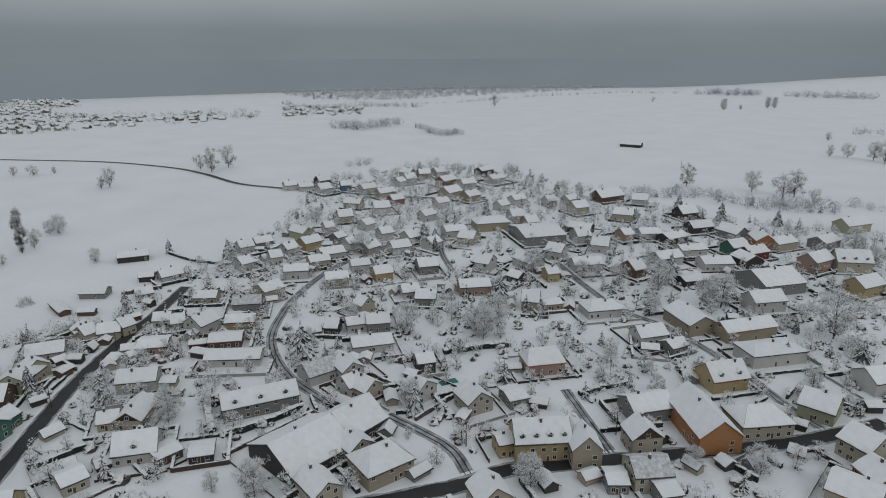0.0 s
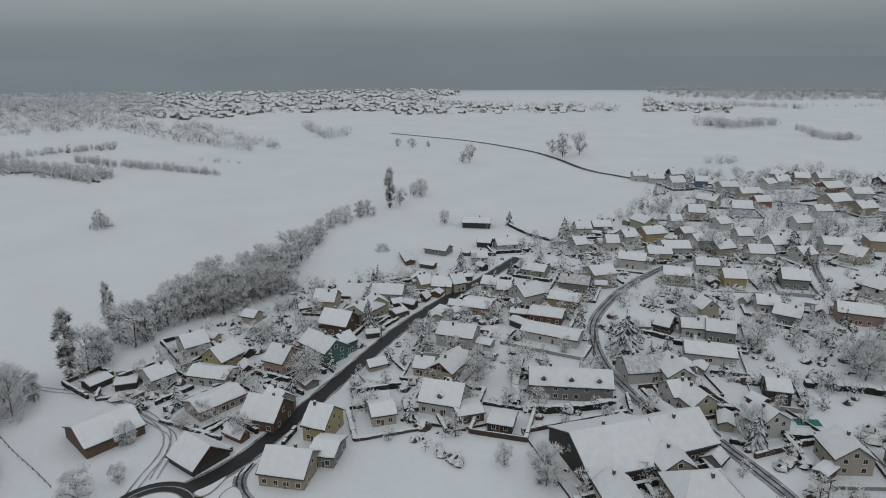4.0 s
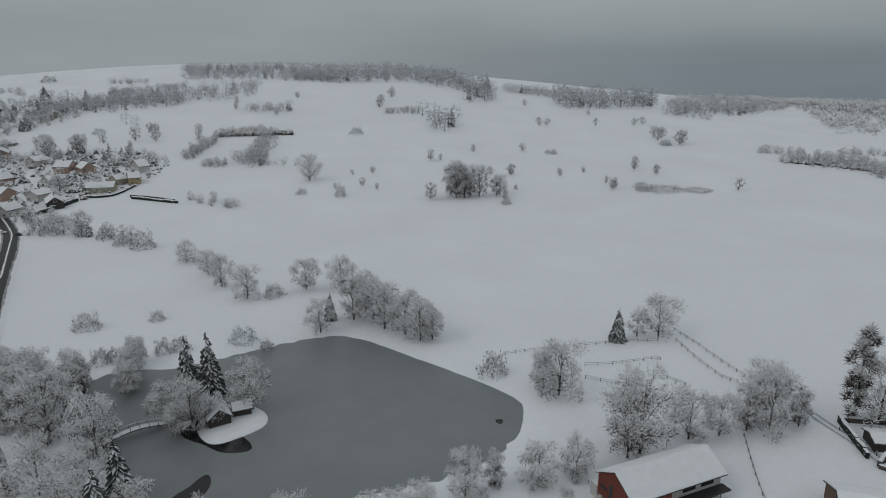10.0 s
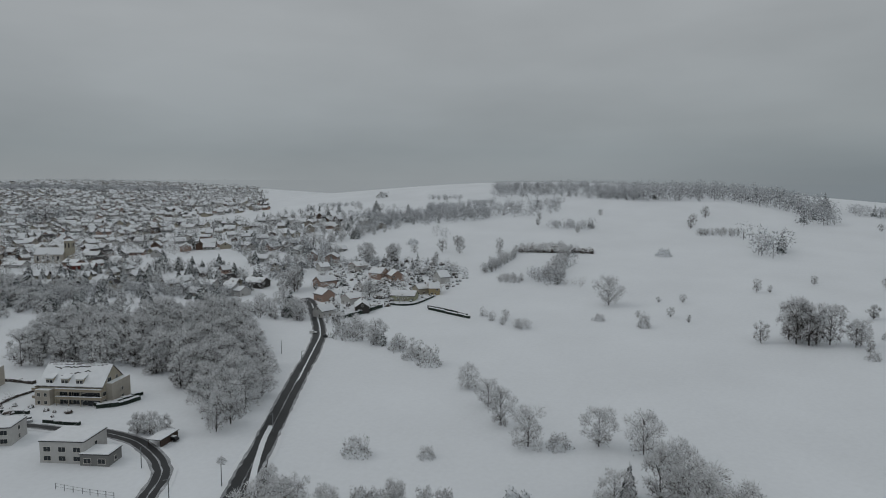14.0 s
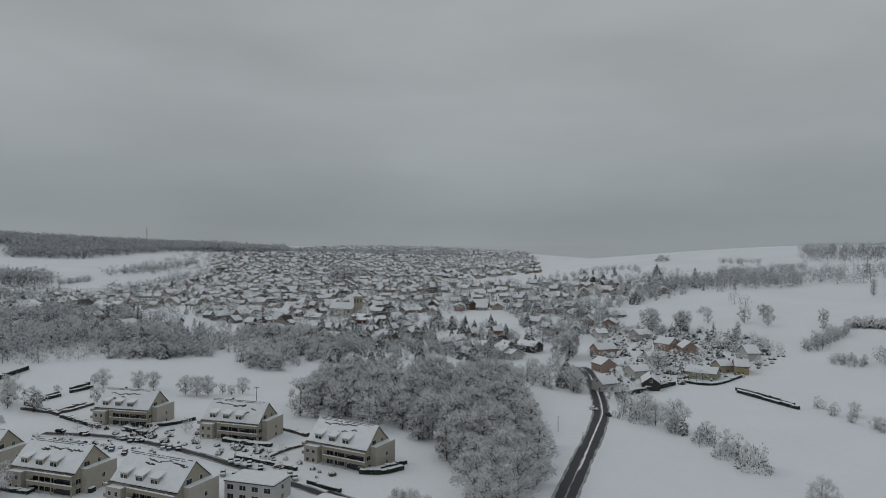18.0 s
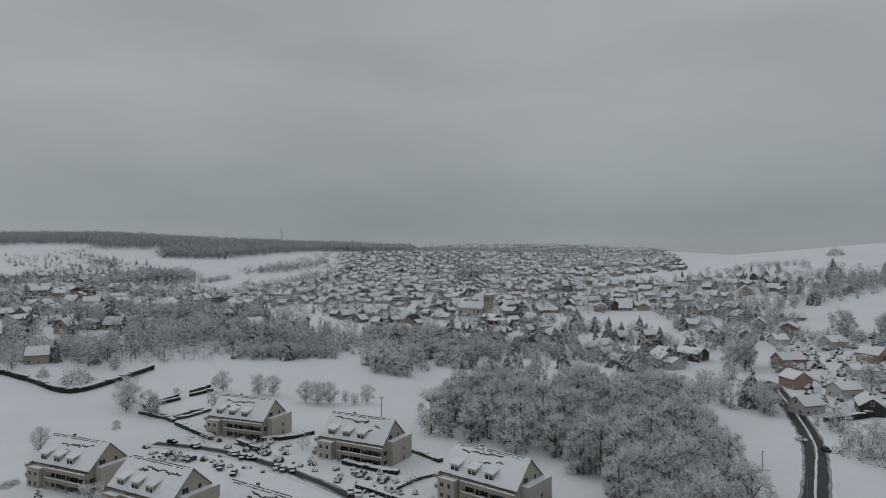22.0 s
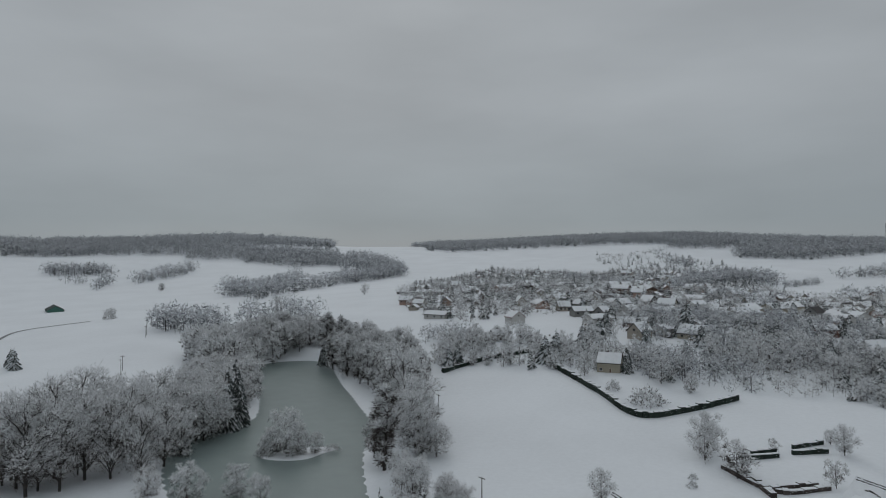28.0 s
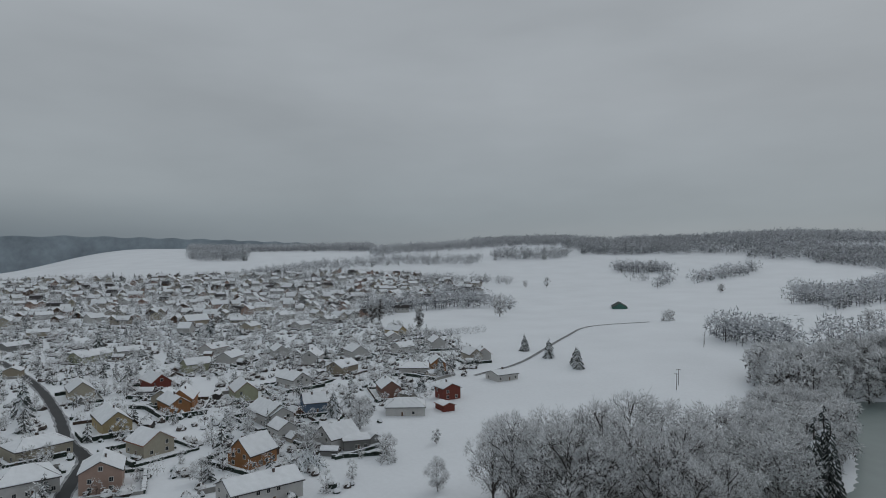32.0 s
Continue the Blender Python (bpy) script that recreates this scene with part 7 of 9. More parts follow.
tree("small", -496.2, 191.2, 8.4)
tree("shrub", -663.2, -101.8, 7.5, 16.0)
tree("small", -807.7, 128.1, 6.4)
tree("small", -845.3, 58.2, 8.1)
tree("small", -788.4, -104.0, 12.7)
tree("small", -850.1, -100.5, 10.9)
tree("small", -758.5, -257.1, 8.7)
tree("small", -826.8, -209.8, 8.1)
tree("small", -639.8, -244.2, 11.6)
tree("small", -641.3, -290.4, 11.7)
tree("small", -567.8, -345.5, 17.1)
tree("small", -566.2, -314.6, 16.0)
tree("small", -562.7, -268.3, 10.2)
tree("bush", -943.8, -606.1, 11.1, 23.7)
tree("small", -379.6, 245.8, 11.9)
tree("bush", -379.6, 245.8, 9.6, 14.8)
tree("tall", -466.4, 10.0, 19.9)
tree("tall", -464.9, 5.0, 19.7)
tree("tall", -463.3, 17.1, 15.0)
tree("small", -465.0, 33.7, 12.3)
tree("small", -455.9, 39.3, 6.7)
tree("small", -525.3, 42.4, 7.7)
tree("small", -492.9, 110.4, 6.3)
tree("bush", -494.3, 128.6, 5.6, 12.1)
tree("small", -552.9, 134.1, 8.0)
tree("small", -547.7, 148.9, 6.3)
tree("small", -532.9, 77.8, 4.9)
tree("small", -683.8, 178.1, 12.2)
tree("small", -666.0, 193.8, 13.2)
tree("shrub", -662.6, 180.0, 5.4, 11.9)
tree("poplar", -261.2, 383.4, 28.8)
tree("small", -259.2, 393.0, 12.9)
tree("oak", -262.2, 425.5, 13.9)
tree("oak", -268.6, 425.3, 10.0)
tree("small", -403.4, 631.2, 11.1)
tree("small", -422.4, 630.3, 10.0)
tree("small", -390.6, 643.8, 7.9)
tree("small", -303.2, 580.0, 18.5)
tree("small", -307.1, 572.5, 12.2)
tree("small", -236.8, 657.0, 25.5)
tree("small", -226.6, 679.8, 23.9)
tree("small", -254.0, 672.8, 15.4)
tree("oak", -206.5, 365.6, 9.4)
tree("bush", -207.6, 299.5, 5.1, 8.4)
tree("small", -257.9, 359.5, 6.6)
tree("shrub", -597.5, 1222.8, 5.2, 21.0)
tree("small", 490.9, 1551.4, 10.6)
tree("small", 111.2, 1430.1, 24.4)
tree("tall", 569.2, 1340.3, 23.0)
tree("tall", 676.9, 1378.3, 23.6)
tree("tall", 691.0, 1378.3, 23.6)
tree("small", 603.7, 1340.4, 11.5)
tree("small", 525.5, 888.5, 12.3)
tree("small", 452.3, 755.8, 14.5)
tree("small", 468.7, 747.8, 17.0)
tree("small", 485.9, 728.5, 21.7)
tree("small", 486.6, 710.0, 24.9)
tree("fir", -170.6, 384.9, 9.9)
tree("fir", -153.5, 291.5, 12.1)
tree("fir", -130.2, 374.1, 13.7)
tree("fir", -12.6, 405.4, 16.3)
tree("fir", -5.2, 408.0, 11.2)
tree("fir", 33.0, 483.2, 13.0)
tree("fir", 29.3, 306.8, 14.4)
tree("fir", 205.1, 463.3, 15.9)
tree("fir", 240.7, 450.7, 12.2)
tree("fir", -58.8, 245.1, 16.5, 1.2)
tree("spruce", -130.3, 300.2, 7.9)
tree("fir", -107.1, 254.6, 8.3)
tree("spruce", -152.9, 213.3, 12.6)
tree("fir", -124.7, 209.4, 12.4)
tree("spruce", -5.0, 389.5, 10.7)
tree("oak", -16.3, 267.4, 15.3)
tree("oak", 17.7, 261.5, 15.5)
tree("oak", 25.0, 273.6, 15.6)
tree("oak", 14.3, 267.4, 12.7)
tree("shrub", 7.4, 247.7, 7.2, 6.2)
tree("oak", 113.9, 320.5, 17.3)
tree("fir", 124.2, 333.4, 18.6)
tree("oak", 137.3, 297.3, 17.9)
tree("oak", 131.7, 300.9, 14.1)
tree("oak", 172.7, 261.6, 22.5)
tree("oak", 99.1, 286.7, 10.8)
tree("fir", 171.9, 240.1, 10.2)
tree("spruce", 159.0, 267.5, 7.6)
tree("oak", 68.7, 240.0, 7.0)
tree("oak", -96.2, 200.0, 10.9)
tree("oak", -12.1, 207.2, 10.2)
tree("fir", -9.8, 201.5, 12.0)
tree("oak", 25.8, 160.2, 11.6)
tree("oak", 23.8, 164.1, 8.4)
tree("oak", -54.4, 157.0, 12.2)
tree("oak", 79.7, 230.4, 9.0)
tree("fir", 68.7, 207.1, 8.2)
tree("oak", 78.8, 213.0, 8.4)
tree("oak", 76.4, 169.3, 8.0)
tree("oak", 95.9, 166.6, 10.2)
tree("oak", 250.8, 357.3, 13.2)
tree("fir", 140.6, 240.1, 9.3)
tree("oak", -67.5, 159.6, 6.6)
tree("oak", -43.0, 276.6, 10.5)
tree("fir", 98.9, 552.8, 12.8)
tree("oak", 2.5, 458.0, 12.4)
tree("oak", 95.2, 329.0, 12.2)
tree("oak", 77.1, 337.9, 11.3)
tree("oak", 50.1, 347.2, 14.8)
tree("oak", -103.6, 213.4, 5.0)
tree("oak", -92.5, 457.6, 12.4)
tree("oak", -50.6, 383.5, 14.1)
tree("oak", 259.0, 390.0, 16.1)
tree("oak", 140.9, 221.4, 7.4)
tree("small", 225.1, 588.8, 20.9)
tree("small", 274.1, 564.6, 19.1)
tree("small", 300.2, 542.1, 23.2)
tree("small", 290.5, 542.1, 19.3)
tree("small", 202.4, 553.0, 9.8)
tree("fir", 185.8, 497.9, 14.3)
tree("small", 300.3, 511.3, 13.7)
tree("small", 226.4, 521.1, 12.1)
tree("oak", -218.6, 210.7, 14.5)
tree("oak", -212.9, 213.6, 16.7)
tree("oak", -207.8, 221.6, 14.3)
tree("oak", -214.2, 193.7, 13.8)
tree("oak", -143.6, 166.1, 13.5)
tree("weeping", -166.9, 115.5, 7.4)
tree("oak", -155.8, 94.4, 9.1)
tree("oak", -222.1, 110.0, 14.1)
tree("oak", -152.8, 103.6, 6.3)
tree("weeping", -133.5, 96.6, 7.3)
tree("oak", -141.3, 80.0, 7.9)
tree("oak", -157.8, 135.1, 6.6)
tree("oak", -158.4, 128.5, 5.9)
tree("oak", -139.6, 133.6, 8.4)
tree("oak", -179.1, 184.0, 8.1)
tree("fir", -153.6, 215.6, 8.6)
tree("oak", -132.3, 217.9, 6.2)
tree("fir", -121.7, 207.1, 8.5)
tree("oak", -166.6, 194.9, 7.9)
tree("oak", -94.5, 195.4, 8.7)
tree("oak", -133.1, -259.4, 10.6)
tree("fir", -121.6, -256.5, 12.7)
tree("oak", -139.1, -385.2, 13.7)
tree("small", -149.6, -366.2, 9.0)
tree("bush", -135.5, -352.8, 2.5, 3.5)
tree("oak", -180.6, -394.0, 10.1)
tree("oak", -195.3, -381.0, 10.0)
tree("oak", -201.8, -378.0, 9.5)
tree("oak", -213.4, -359.6, 9.8)
tree("oak", -217.9, -354.8, 10.3)
tree("oak", -222.9, -352.3, 10.3)
tree("oak", -238.9, -347.3, 8.7)
tree("small", -229.9, -351.6, 5.8)
tree("small", -232.7, -346.3, 5.7)
tree("tall", -467.5, -340.5, 11.6)
tree("tall", -464.8, -330.4, 18.8)
tree("tall", -450.7, -331.8, 16.3)
tree("tall", -456.6, -326.1, 18.5)
tree("fir", -396.9, -271.3, 18.1)
tree("oak", -390.2, -259.2, 14.5)
tree("oak", -463.6, -259.6, 12.9)
tree("fir", -321.7, -471.5, 12.6)
tree("fir", -329.8, -469.3, 14.3)
tree("fir", -348.4, -489.7, 19.6)
tree("fir", -424.3, -455.5, 15.4)
tree("fir", -376.3, -440.4, 12.6)
tree("fir", -472.0, -450.8, 12.2)
tree("fir", -498.1, -460.5, 12.7)
tree("fir", -464.8, -456.8, 11.3)
tree("oak", -562.4, -337.6, 15.3)
tree("oak", -574.1, -317.8, 16.6)
tree("oak", -570.0, -271.9, 7.6)
tree("oak", -645.2, -289.2, 10.2)
tree("shrub", -642.9, -343.6, 6.5, 14.0)
tree("small", -644.2, -1040.5, 34.0)
tree("fir", -633.9, -1053.3, 19.9)
tree("fir", -123.5, -575.0, 14.7)
tree("fir", -118.7, -562.9, 11.9)
tree("fir", -127.2, -562.1, 14.4)
tree("fir", -151.2, -1120.4, 15.0)
tree("oak", -138.5, -376.9, 13.0)
tree("small", -148.0, -363.3, 11.7)
tree("small", -159.7, -391.1, 4.6)
tree("oak", -177.8, -403.6, 5.4)
tree("small", -174.1, -364.1, 8.2)
tree("bush", -135.4, -359.6, 2.1, 3.1)
tree("oak", -112.2, -334.3, 9.7)
tree("fir", -123.0, -576.0, 21.1)
tree("spruce", -100.4, -476.2, 13.4)
tree("weeping", -130.7, -453.0, 9.0)
tree("bush", -97.7, -449.2, 5.7, 7.8)
tree("bush", -114.2, -433.3, 8.4, 16.8)
tree("oak", -117.5, -462.2, 13.1)
tree("oak", -81.3, -467.6, 11.2)
tree("fir", -56.2, -487.7, 15.2)
tree("fir", -59.6, -499.0, 15.6)
tree("fir", -68.4, -524.9, 13.2)
tree("fir", -75.4, -540.8, 13.6)
tree("fir", -95.6, -563.8, 12.6)
tree("fir", -7.7, -482.1, 13.9)
tree("fir", -4.8, -476.6, 13.7)
tree("small", 239.2, -801.3, 13.1)
tree("small", 667.9, -908.3, 12.5)
tree("bush", 418.6, -607.1, 11.3, 14.7)
tree("fir", 248.3, -402.0, 13.6)
tree("great_fir", 49.3, -363.4, 28.0)
tree("great_fir", 50.0, -371.3, 24.7)
tree("weeping", 6.0, -345.5, 17.5, 1.0)
tree("weeping", 10.5, -343.0, 11.0)
tree("weeping", 1.5, -346.5, 11.5)
tree("weeping", 12.8, -341.0, 6.5)
tree("weeping", -3.5, -351.0, 8.0)
tree("bush", 14.0, -341.5, 3.2, 6.3)
tree("bush", -7.5, -356.0, 2.6, 7.0)
tree("elm", 56.1, -280.4, 31.0)
tree("elm", 51.2, -288.1, 27.0)
tree("elm", 53.3, -298.7, 30.4)
tree("elm", 45.5, -302.2, 28.5)
tree("elm", 75.2, -288.4, 30.3)
tree("elm", 35.9, -306.3, 24.7)
tree("elm", 37.8, -317.7, 24.0)
tree("oak", 48.7, -348.1, 22.8)
tree("weeping", 67.8, -356.6, 21.7)
tree("oak", 65.0, -361.9, 24.5)
tree("weeping", 53.5, -358.0, 21.4)
tree("weeping", -5.3, -305.9, 10.5)
tree("weeping", 6.2, -296.7, 12.1)
tree("weeping", 19.5, -293.9, 10.5)
tree("oak", -18.2, -300.9, 10.0)
tree("poplar", -37.2, -342.6, 29.1, 1.4)
tree("multi", -40.2, -360.9, 22.8)
tree("oak", -32.5, -371.7, 19.7)
tree("oak", -45.5, -359.2, 18.4)
tree("weeping", -59.6, -318.9, 13.4)
tree("weeping", -70.9, -317.9, 9.8)
tree("poplar", 104, -522, 32, 1.4)
tree("weeping", 107, -446, 14)
tree("oak", 116, -454, 16)
tree("weeping", 128, -467, 15)
tree("oak", 138, -477, 17)
tree("multi", 149, -488, 16)
tree("weeping", 94, -432, 15)
tree("oak", 136, -533, 17)
tree("weeping", 124, -543, 15)
tree("oak", 147, -522, 19)
tree("multi", 158, -508, 18)
tree("poplar", 96, -527, 28, 1.4)
tree("spruce", 101, -511, 14.0)
tree("elm", 84.5, -270.7, 26.0)
tree("elm", 77.3, -273.4, 29.0)
tree("elm", 65.8, -283.8, 29.0)
tree("elm", 64.3, -295.7, 34.0)
tree("elm", 72.2, -312.6, 34.0)
tree("elm", 59.4, -312.9, 28.4)
tree("elm", 51.4, -316.0, 29.6)
tree("weeping", 54.4, -352.7, 22.5)
tree("weeping", 62.4, -352.0, 21.0)
tree("great_fir", 55.4, -374.8, 29.0)
tree("oak", 75.7, -350.0, 26.3)
tree("small", 143.7, -272.4, 6.0)
tree("fir", 321.6, -402.6, 12.7)
tree("fir", 288.5, -404.1, 14.4)
tree("fir", 258.7, -406.6, 12.2)
tree("small", 665.0, -902.3, 12.8)
tree("small", 237.0, -638.4, 17.1)
tree("small", 422.5, -611.9, 10.7)
tree("small", 889.0, -735.0, 17.9)
tree("small", 912.6, -705.8, 12.0)
tree("poplar", 474.7, -371.3, 20.8, 1.6)
tree("poplar", 572.8, -358.4, 23.5, 1.6)
tree("poplar", 550.8, -344.4, 22.6, 1.6)
tree("fir", 488.9, -188.6, 19.6)
tree("fir", 194.2, -240.6, 12.7)
tree("fir", 265.4, -317.4, 12.3)
tree("fir", 227.9, -293.6, 9.1)
tree("oak", 170.6, -247.3, 14.4)
tree("oak", 125.6, -184.6, 8.1)
tree("oak", 135.7, -249.6, 8.6)
tree("small", 547.8, -487.6, 25.2)
tree("oak", 97.8, -256.9, 11.0)
tree("fir", 232.2, -109.6, 17.5)
tree("fir", 424.1, -112.4, 16.3)
tree("oak", 148.0, -222.4, 10.7)
tree("shrub", 129.9, -218.8, 7.9, 13.9)
tree("bush", 129.1, -248.3, 5.4, 8.3)
tree("bush", 196.7, -256.8, 6.9, 10.6)
tree("weeping", 79.2, -405.7, 22.3)
tree("oak", 69.3, -384.0, 23.1)
tree("weeping", 60.1, -364.5, 21.5)
tree("oak", 50.4, -345.9, 21.9)
tree("weeping", 42.6, -330.3, 18.6)
tree("weeping", 87.9, -423.6, 21.0)
tree("oak", 59.0, -332.4, 23.8)
tree("multi", 80.8, -342.9, 24.1)
tree("oak", 77.6, -363.7, 22.7)
tree("weeping", 84.0, -386.3, 21.8)
tree("multi", 96.6, -344.1, 23.2)
tree("multi", -19.1, -393.3, 30.4)
tree("tall", -6.0, -406.2, 32.8)
tree("multi", -33.3, -377.8, 24.0)
tree("weeping", -212.4, -93.3, 13.4)
tree("weeping", -193.8, -86.4, 15.2)
tree("oak", -171.6, -58.6, 14.5)
tree("weeping", -162.3, -57.4, 13.6)
tree("oak", -170.6, -48.3, 13.0)
tree("weeping", -164.0, -32.0, 11.1)
tree("weeping", -199.6, -40.6, 10.8)
tree("weeping", -203.4, -34.3, 9.4)
tree("multi", -209.7, -29.5, 7.4)

tree("fir", -61.7, -295.1, 13)
tree("fir", -73.6, -295.3, 15)
tree("fir", -89.3, -290.9, 12)
tree("fir", -101.5, -285.1, 14.5)
tree("oak", -70.9, -317.5, 9)
tree("oak", -77.2, -316.5, 8)
tree("oak", -75.5, -313.8, 8)
tree("multi", -44.8, -356.6, 14)
tree("oak", -49.7, -358.3, 12)
tree("weeping", -29.9, -379.2, 15)
tree("tall", -35.4, -345.0, 17)
tree("tall", -27.0, -353.6, 16)
tree("oak", -14.3, -397.4, 18)
tree("oak", -58.1, -323.2, 12)
tree("oak", -51.3, -328.0, 12)
tree("multi", -29.4, -393.9, 13)
tree("oak", -243.8, -154.9, 15)
tree("oak", -251.1, -156.3, 16)
tree("oak", -253.1, -171.0, 15)
tree("multi", -258.9, -167.7, 16)
tree("oak", -265.0, -164.2, 15)
tree("oak", -277.1, -168.5, 14)
tree("oak", -271.5, -174.7, 15)
tree("weeping", -228.2, -175.8, 7)
tree("weeping", -230.1, -171.6, 8)
tree("weeping", -233.0, -167.3, 7)
tree("weeping", -232.5, -71.5, 9)
tree("weeping", -217.1, -65.3, 9)
tree("multi", -218.7, -83.1, 11)
tree("bush", -102.9, -304.6, 2.2, 4)
tree("bush", -107.0, -302.2, 2.5, 4.5)
tree("bush", -108.9, -304.6, 2.0, 3.5)
tree("bush", -229.1, -134.7, 2.2, 3.5)

# ---- belts of trees ----
rnd = random.Random(99)


def grove(poly, spacing, kinds, h0, h1, seed, group):
    r = random.Random(seed)
    specs = [(r.choice(kinds), px, py, r.uniform(h0, h1), None) for px, py in scatter(poly, spacing, seed)]
    joined_trees("grove", specs, group, "trees")


grove([(-243.1, -296.0), (-260.0, -265.7), (-268.9, -227.6), (-259.6, -193.6), (-256.6, -176.8), (-274.9, -168.6), (-296.6, -184.2), (-333.8, -234.5), (-371.2, -280.3), (-350.8, -317.6), (-293.7, -344.3)], 9.0, ["copse"], 10, 19, 1, "dense frosted wood beside the road")
grove([(-214.6, 129.7), (-217.5, 150.3), (-214.8, 169.2), (-212.8, 192.6), (-209.7, 231.5), (-224.9, 257.1), (-236.8, 271.1), (-236.3, 230.7), (-237.9, 199.6), (-234.5, 173.7), (-224.4, 141.8)], 9.0, ["copse"], 12, 19, 2, "frosted belt of trees at the field edge")
grove([(-234.9, 265.4), (-251.5, 316.2), (-262.0, 364.7), (-270.1, 369.9), (-265.5, 327.4), (-253.0, 281.6)], 9.5, ["copse"], 9, 13, 3, "frosted belt of trees at the field edge")
grove([(166, -462), (157, -499), (140, -535), (120, -550), (130, -562), (172, -560), (194, -490)], 8.5, ["oak", "weeping", "multi"], 14, 22, 4, "frosted trees crowding the south pond's bank")
grove([(70, -353), (58, -380), (66, -396), (104, -440), (126, -452), (143, -440), (95, -373)], 8.5, ["oak", "weeping", "multi"], 12, 20, 14, "frosted trees crowding the south pond's bank")
grove([(108, -522), (70, -486), (42, -462), (23, -446), (4, -430), (-8, -436), (30, -490), (93, -545)], 8.0, ["poplar", "tall", "copse"], 19, 25, 5, "row of tall frosted trees along the south pond's bank")
grove([(-196.4, -89.9), (-189.4, -76.8), (-185.8, -62.2), (-199.1, -69.2), (-213.3, -86.9), (-211.7, -98.1)], 7.5, ["copse"], 9, 13, 7, "frosted trees along the west pond's bank")
grove([(84.4, -260.7), (95.2, -273.5), (90.5, -293.3), (81.6, -319.3), (64.6, -324.3), (42.1, -313.0), (59.6, -276.3)], 15, ["elm"], 18, 30, 8, "tall bare frosted trees behind the south pond")


# ---- the farther houses: too many and small to tell apart ----
def far_town(poly, spacing, seed, label, turn=0.0, keep=0.85, loose=True, size=1.0, rim=8, patch=1.0):
    r = random.Random(seed)
    s = Soup()
    for px, py in scatter(poly, spacing, seed, keep):
        if not loose and not free(px, py, 7) or noise.noise(Vector((px / 75, py / 75, 3.1))) > patch:
            continue
        grow = r.choice((0.7, 0.85, 1.0, 1.0, 1.15, 1.45))
        L, W, h, rd = r.uniform(9, 15) * size * grow, r.uniform(7.5, 10) * size * grow ** 0.5, r.uniform(2.4, 5.4) * size ** 1.5, r.uniform(2.2, 4.2) * size
        a = radians(turn + 70 * noise.noise(Vector((px / 160, py / 160, 7.7))) + r.choice((0, 90)) + r.uniform(-14, 14))
        c, n = math.cos(a), math.sin(a)
        z = land(px, py) - 0.5
        P = lambda u, v, w: (px + u * c - v * n, py + u * n + v * c, z + w)
        m = r.choice((0, 0, 1, 2, 4, 5, 6) if rim == 8 else (1, 2, 0))
        bare = r.random() < 0.16
        x, y = L / 2, W / 2
        s.face([P(-x, -y, -1), P(x, -y, -1), P(x, -y, h), P(-x, -y, h)], m)
        s.face([P(x, y, -1), P(-x, y, -1), P(-x, y, h), P(x, y, h)], m)
        for e in (-1, 1):
            s.face([P(e * x, -y, -1), P(e * x, y, -1), P(e * x, y, h), P(e * x, 0, h + rd), P(e * x, -y, h)], m)
            for k in range(3 if rim == 8 else 0):
                u = -x + L * (k + 0.5) / 3
                s.face([P(u - 0.6, e * (y + 0.05), h - 2.2), P(u + 0.6, e * (y + 0.05), h - 2.2), P(u + 0.6, e * (y + 0.05), h - 0.9), P(u - 0.6, e * (y + 0.05), h - 0.9)], 7)
            s.face([P(e * (x + 0.05), -0.7, h + 0.2), P(e * (x + 0.05), 0.7, h + 0.2), P(e * (x + 0.05), 0.7, h + 1.5), P(e * (x + 0.05), -0.7, h + 1.5)], 7)
            lo = [P(-x - 0.8, e * (y + 0.8), h - 0.5), P(x + 0.8, e * (y + 0.8), h - 0.5), P(x + 0.8, 0, h + rd), P(-x - 0.8, 0, h + rd)]
            s.hull(lo, [(p, q, w + 0.25) for p, q, w in lo], rim)
            lo = [P(-x - 0.5, e * (y + 0.5), h - 0.05), P(x + 0.5, e * (y + 0.5), h - 0.05), P(x + 0.5, 0, h + rd + 0.26), P(-x - 0.5, 0, h + rd + 0.26)]
            if not (bare and e > 0):
                s.hull(lo, [(p, q, w + 0.25) for p, q, w in lo], 3)
        footprint(px, py, 6)
    tagged(s.done("far_houses", [WALLS["beige"], WALLS["grey"], WALLS["brown"], ROOF_SNOW, WALLS["cream"], WALLS["white"], WALLS["pink"], GLASS, TILE]), label, "houses", kind="stuff")


# built-up ground, wooded ground and snow left open between them
TOWN_SLOPE = [(-189, -918), (-317, -1075), (-478, -1276), (-637, -1799), (-918, -2052), (-1301, -2361), (-2319, -2469), (-1996, -2016), (-836, -756), (-734, -898), (-731, -668), (-575, -512), (-496, -558), (-374, -522), (-322, -536), (-286, -648), (-219, -755)]
TOWN_RIGHT = [(-731, -668), (-779, -618), (-749, -521), (-756, -477), (-708, -424), (-624, -425), (-547, -358), (-494, -395), (-528, -463)]
HILL = [(197, -805), (300, -1200), (310, -1440), (139, -1398), (37, -1357), (-54, -721), (-21, -615), (39, -586), (119, -671)]
VALE = [(0, -896), (39, -1405), (-87, -1379), (-189, -918), (-246, -645), (-265, -555), (-224, -519), (-160, -542), (-92, -549), (-60, -557)]
V6 = [(1633, 368), (1440, 211), (1365, -4), (1391, -258), (1392, -445), (1223, -609), (1030, -671), (737, -545), (699, -442), (536, -331), (619, -149), (620, -1)]
PLAIN_TOWN = [(-1587, 1029), (-1524, 1342), (-1174, 1413), (-922, 1605), (-838, 1548), (-759, 1235), (-581, 1212), (-558, 1153), (-682, 964), (-816, 853), (-812, 671), (-906, 631)]
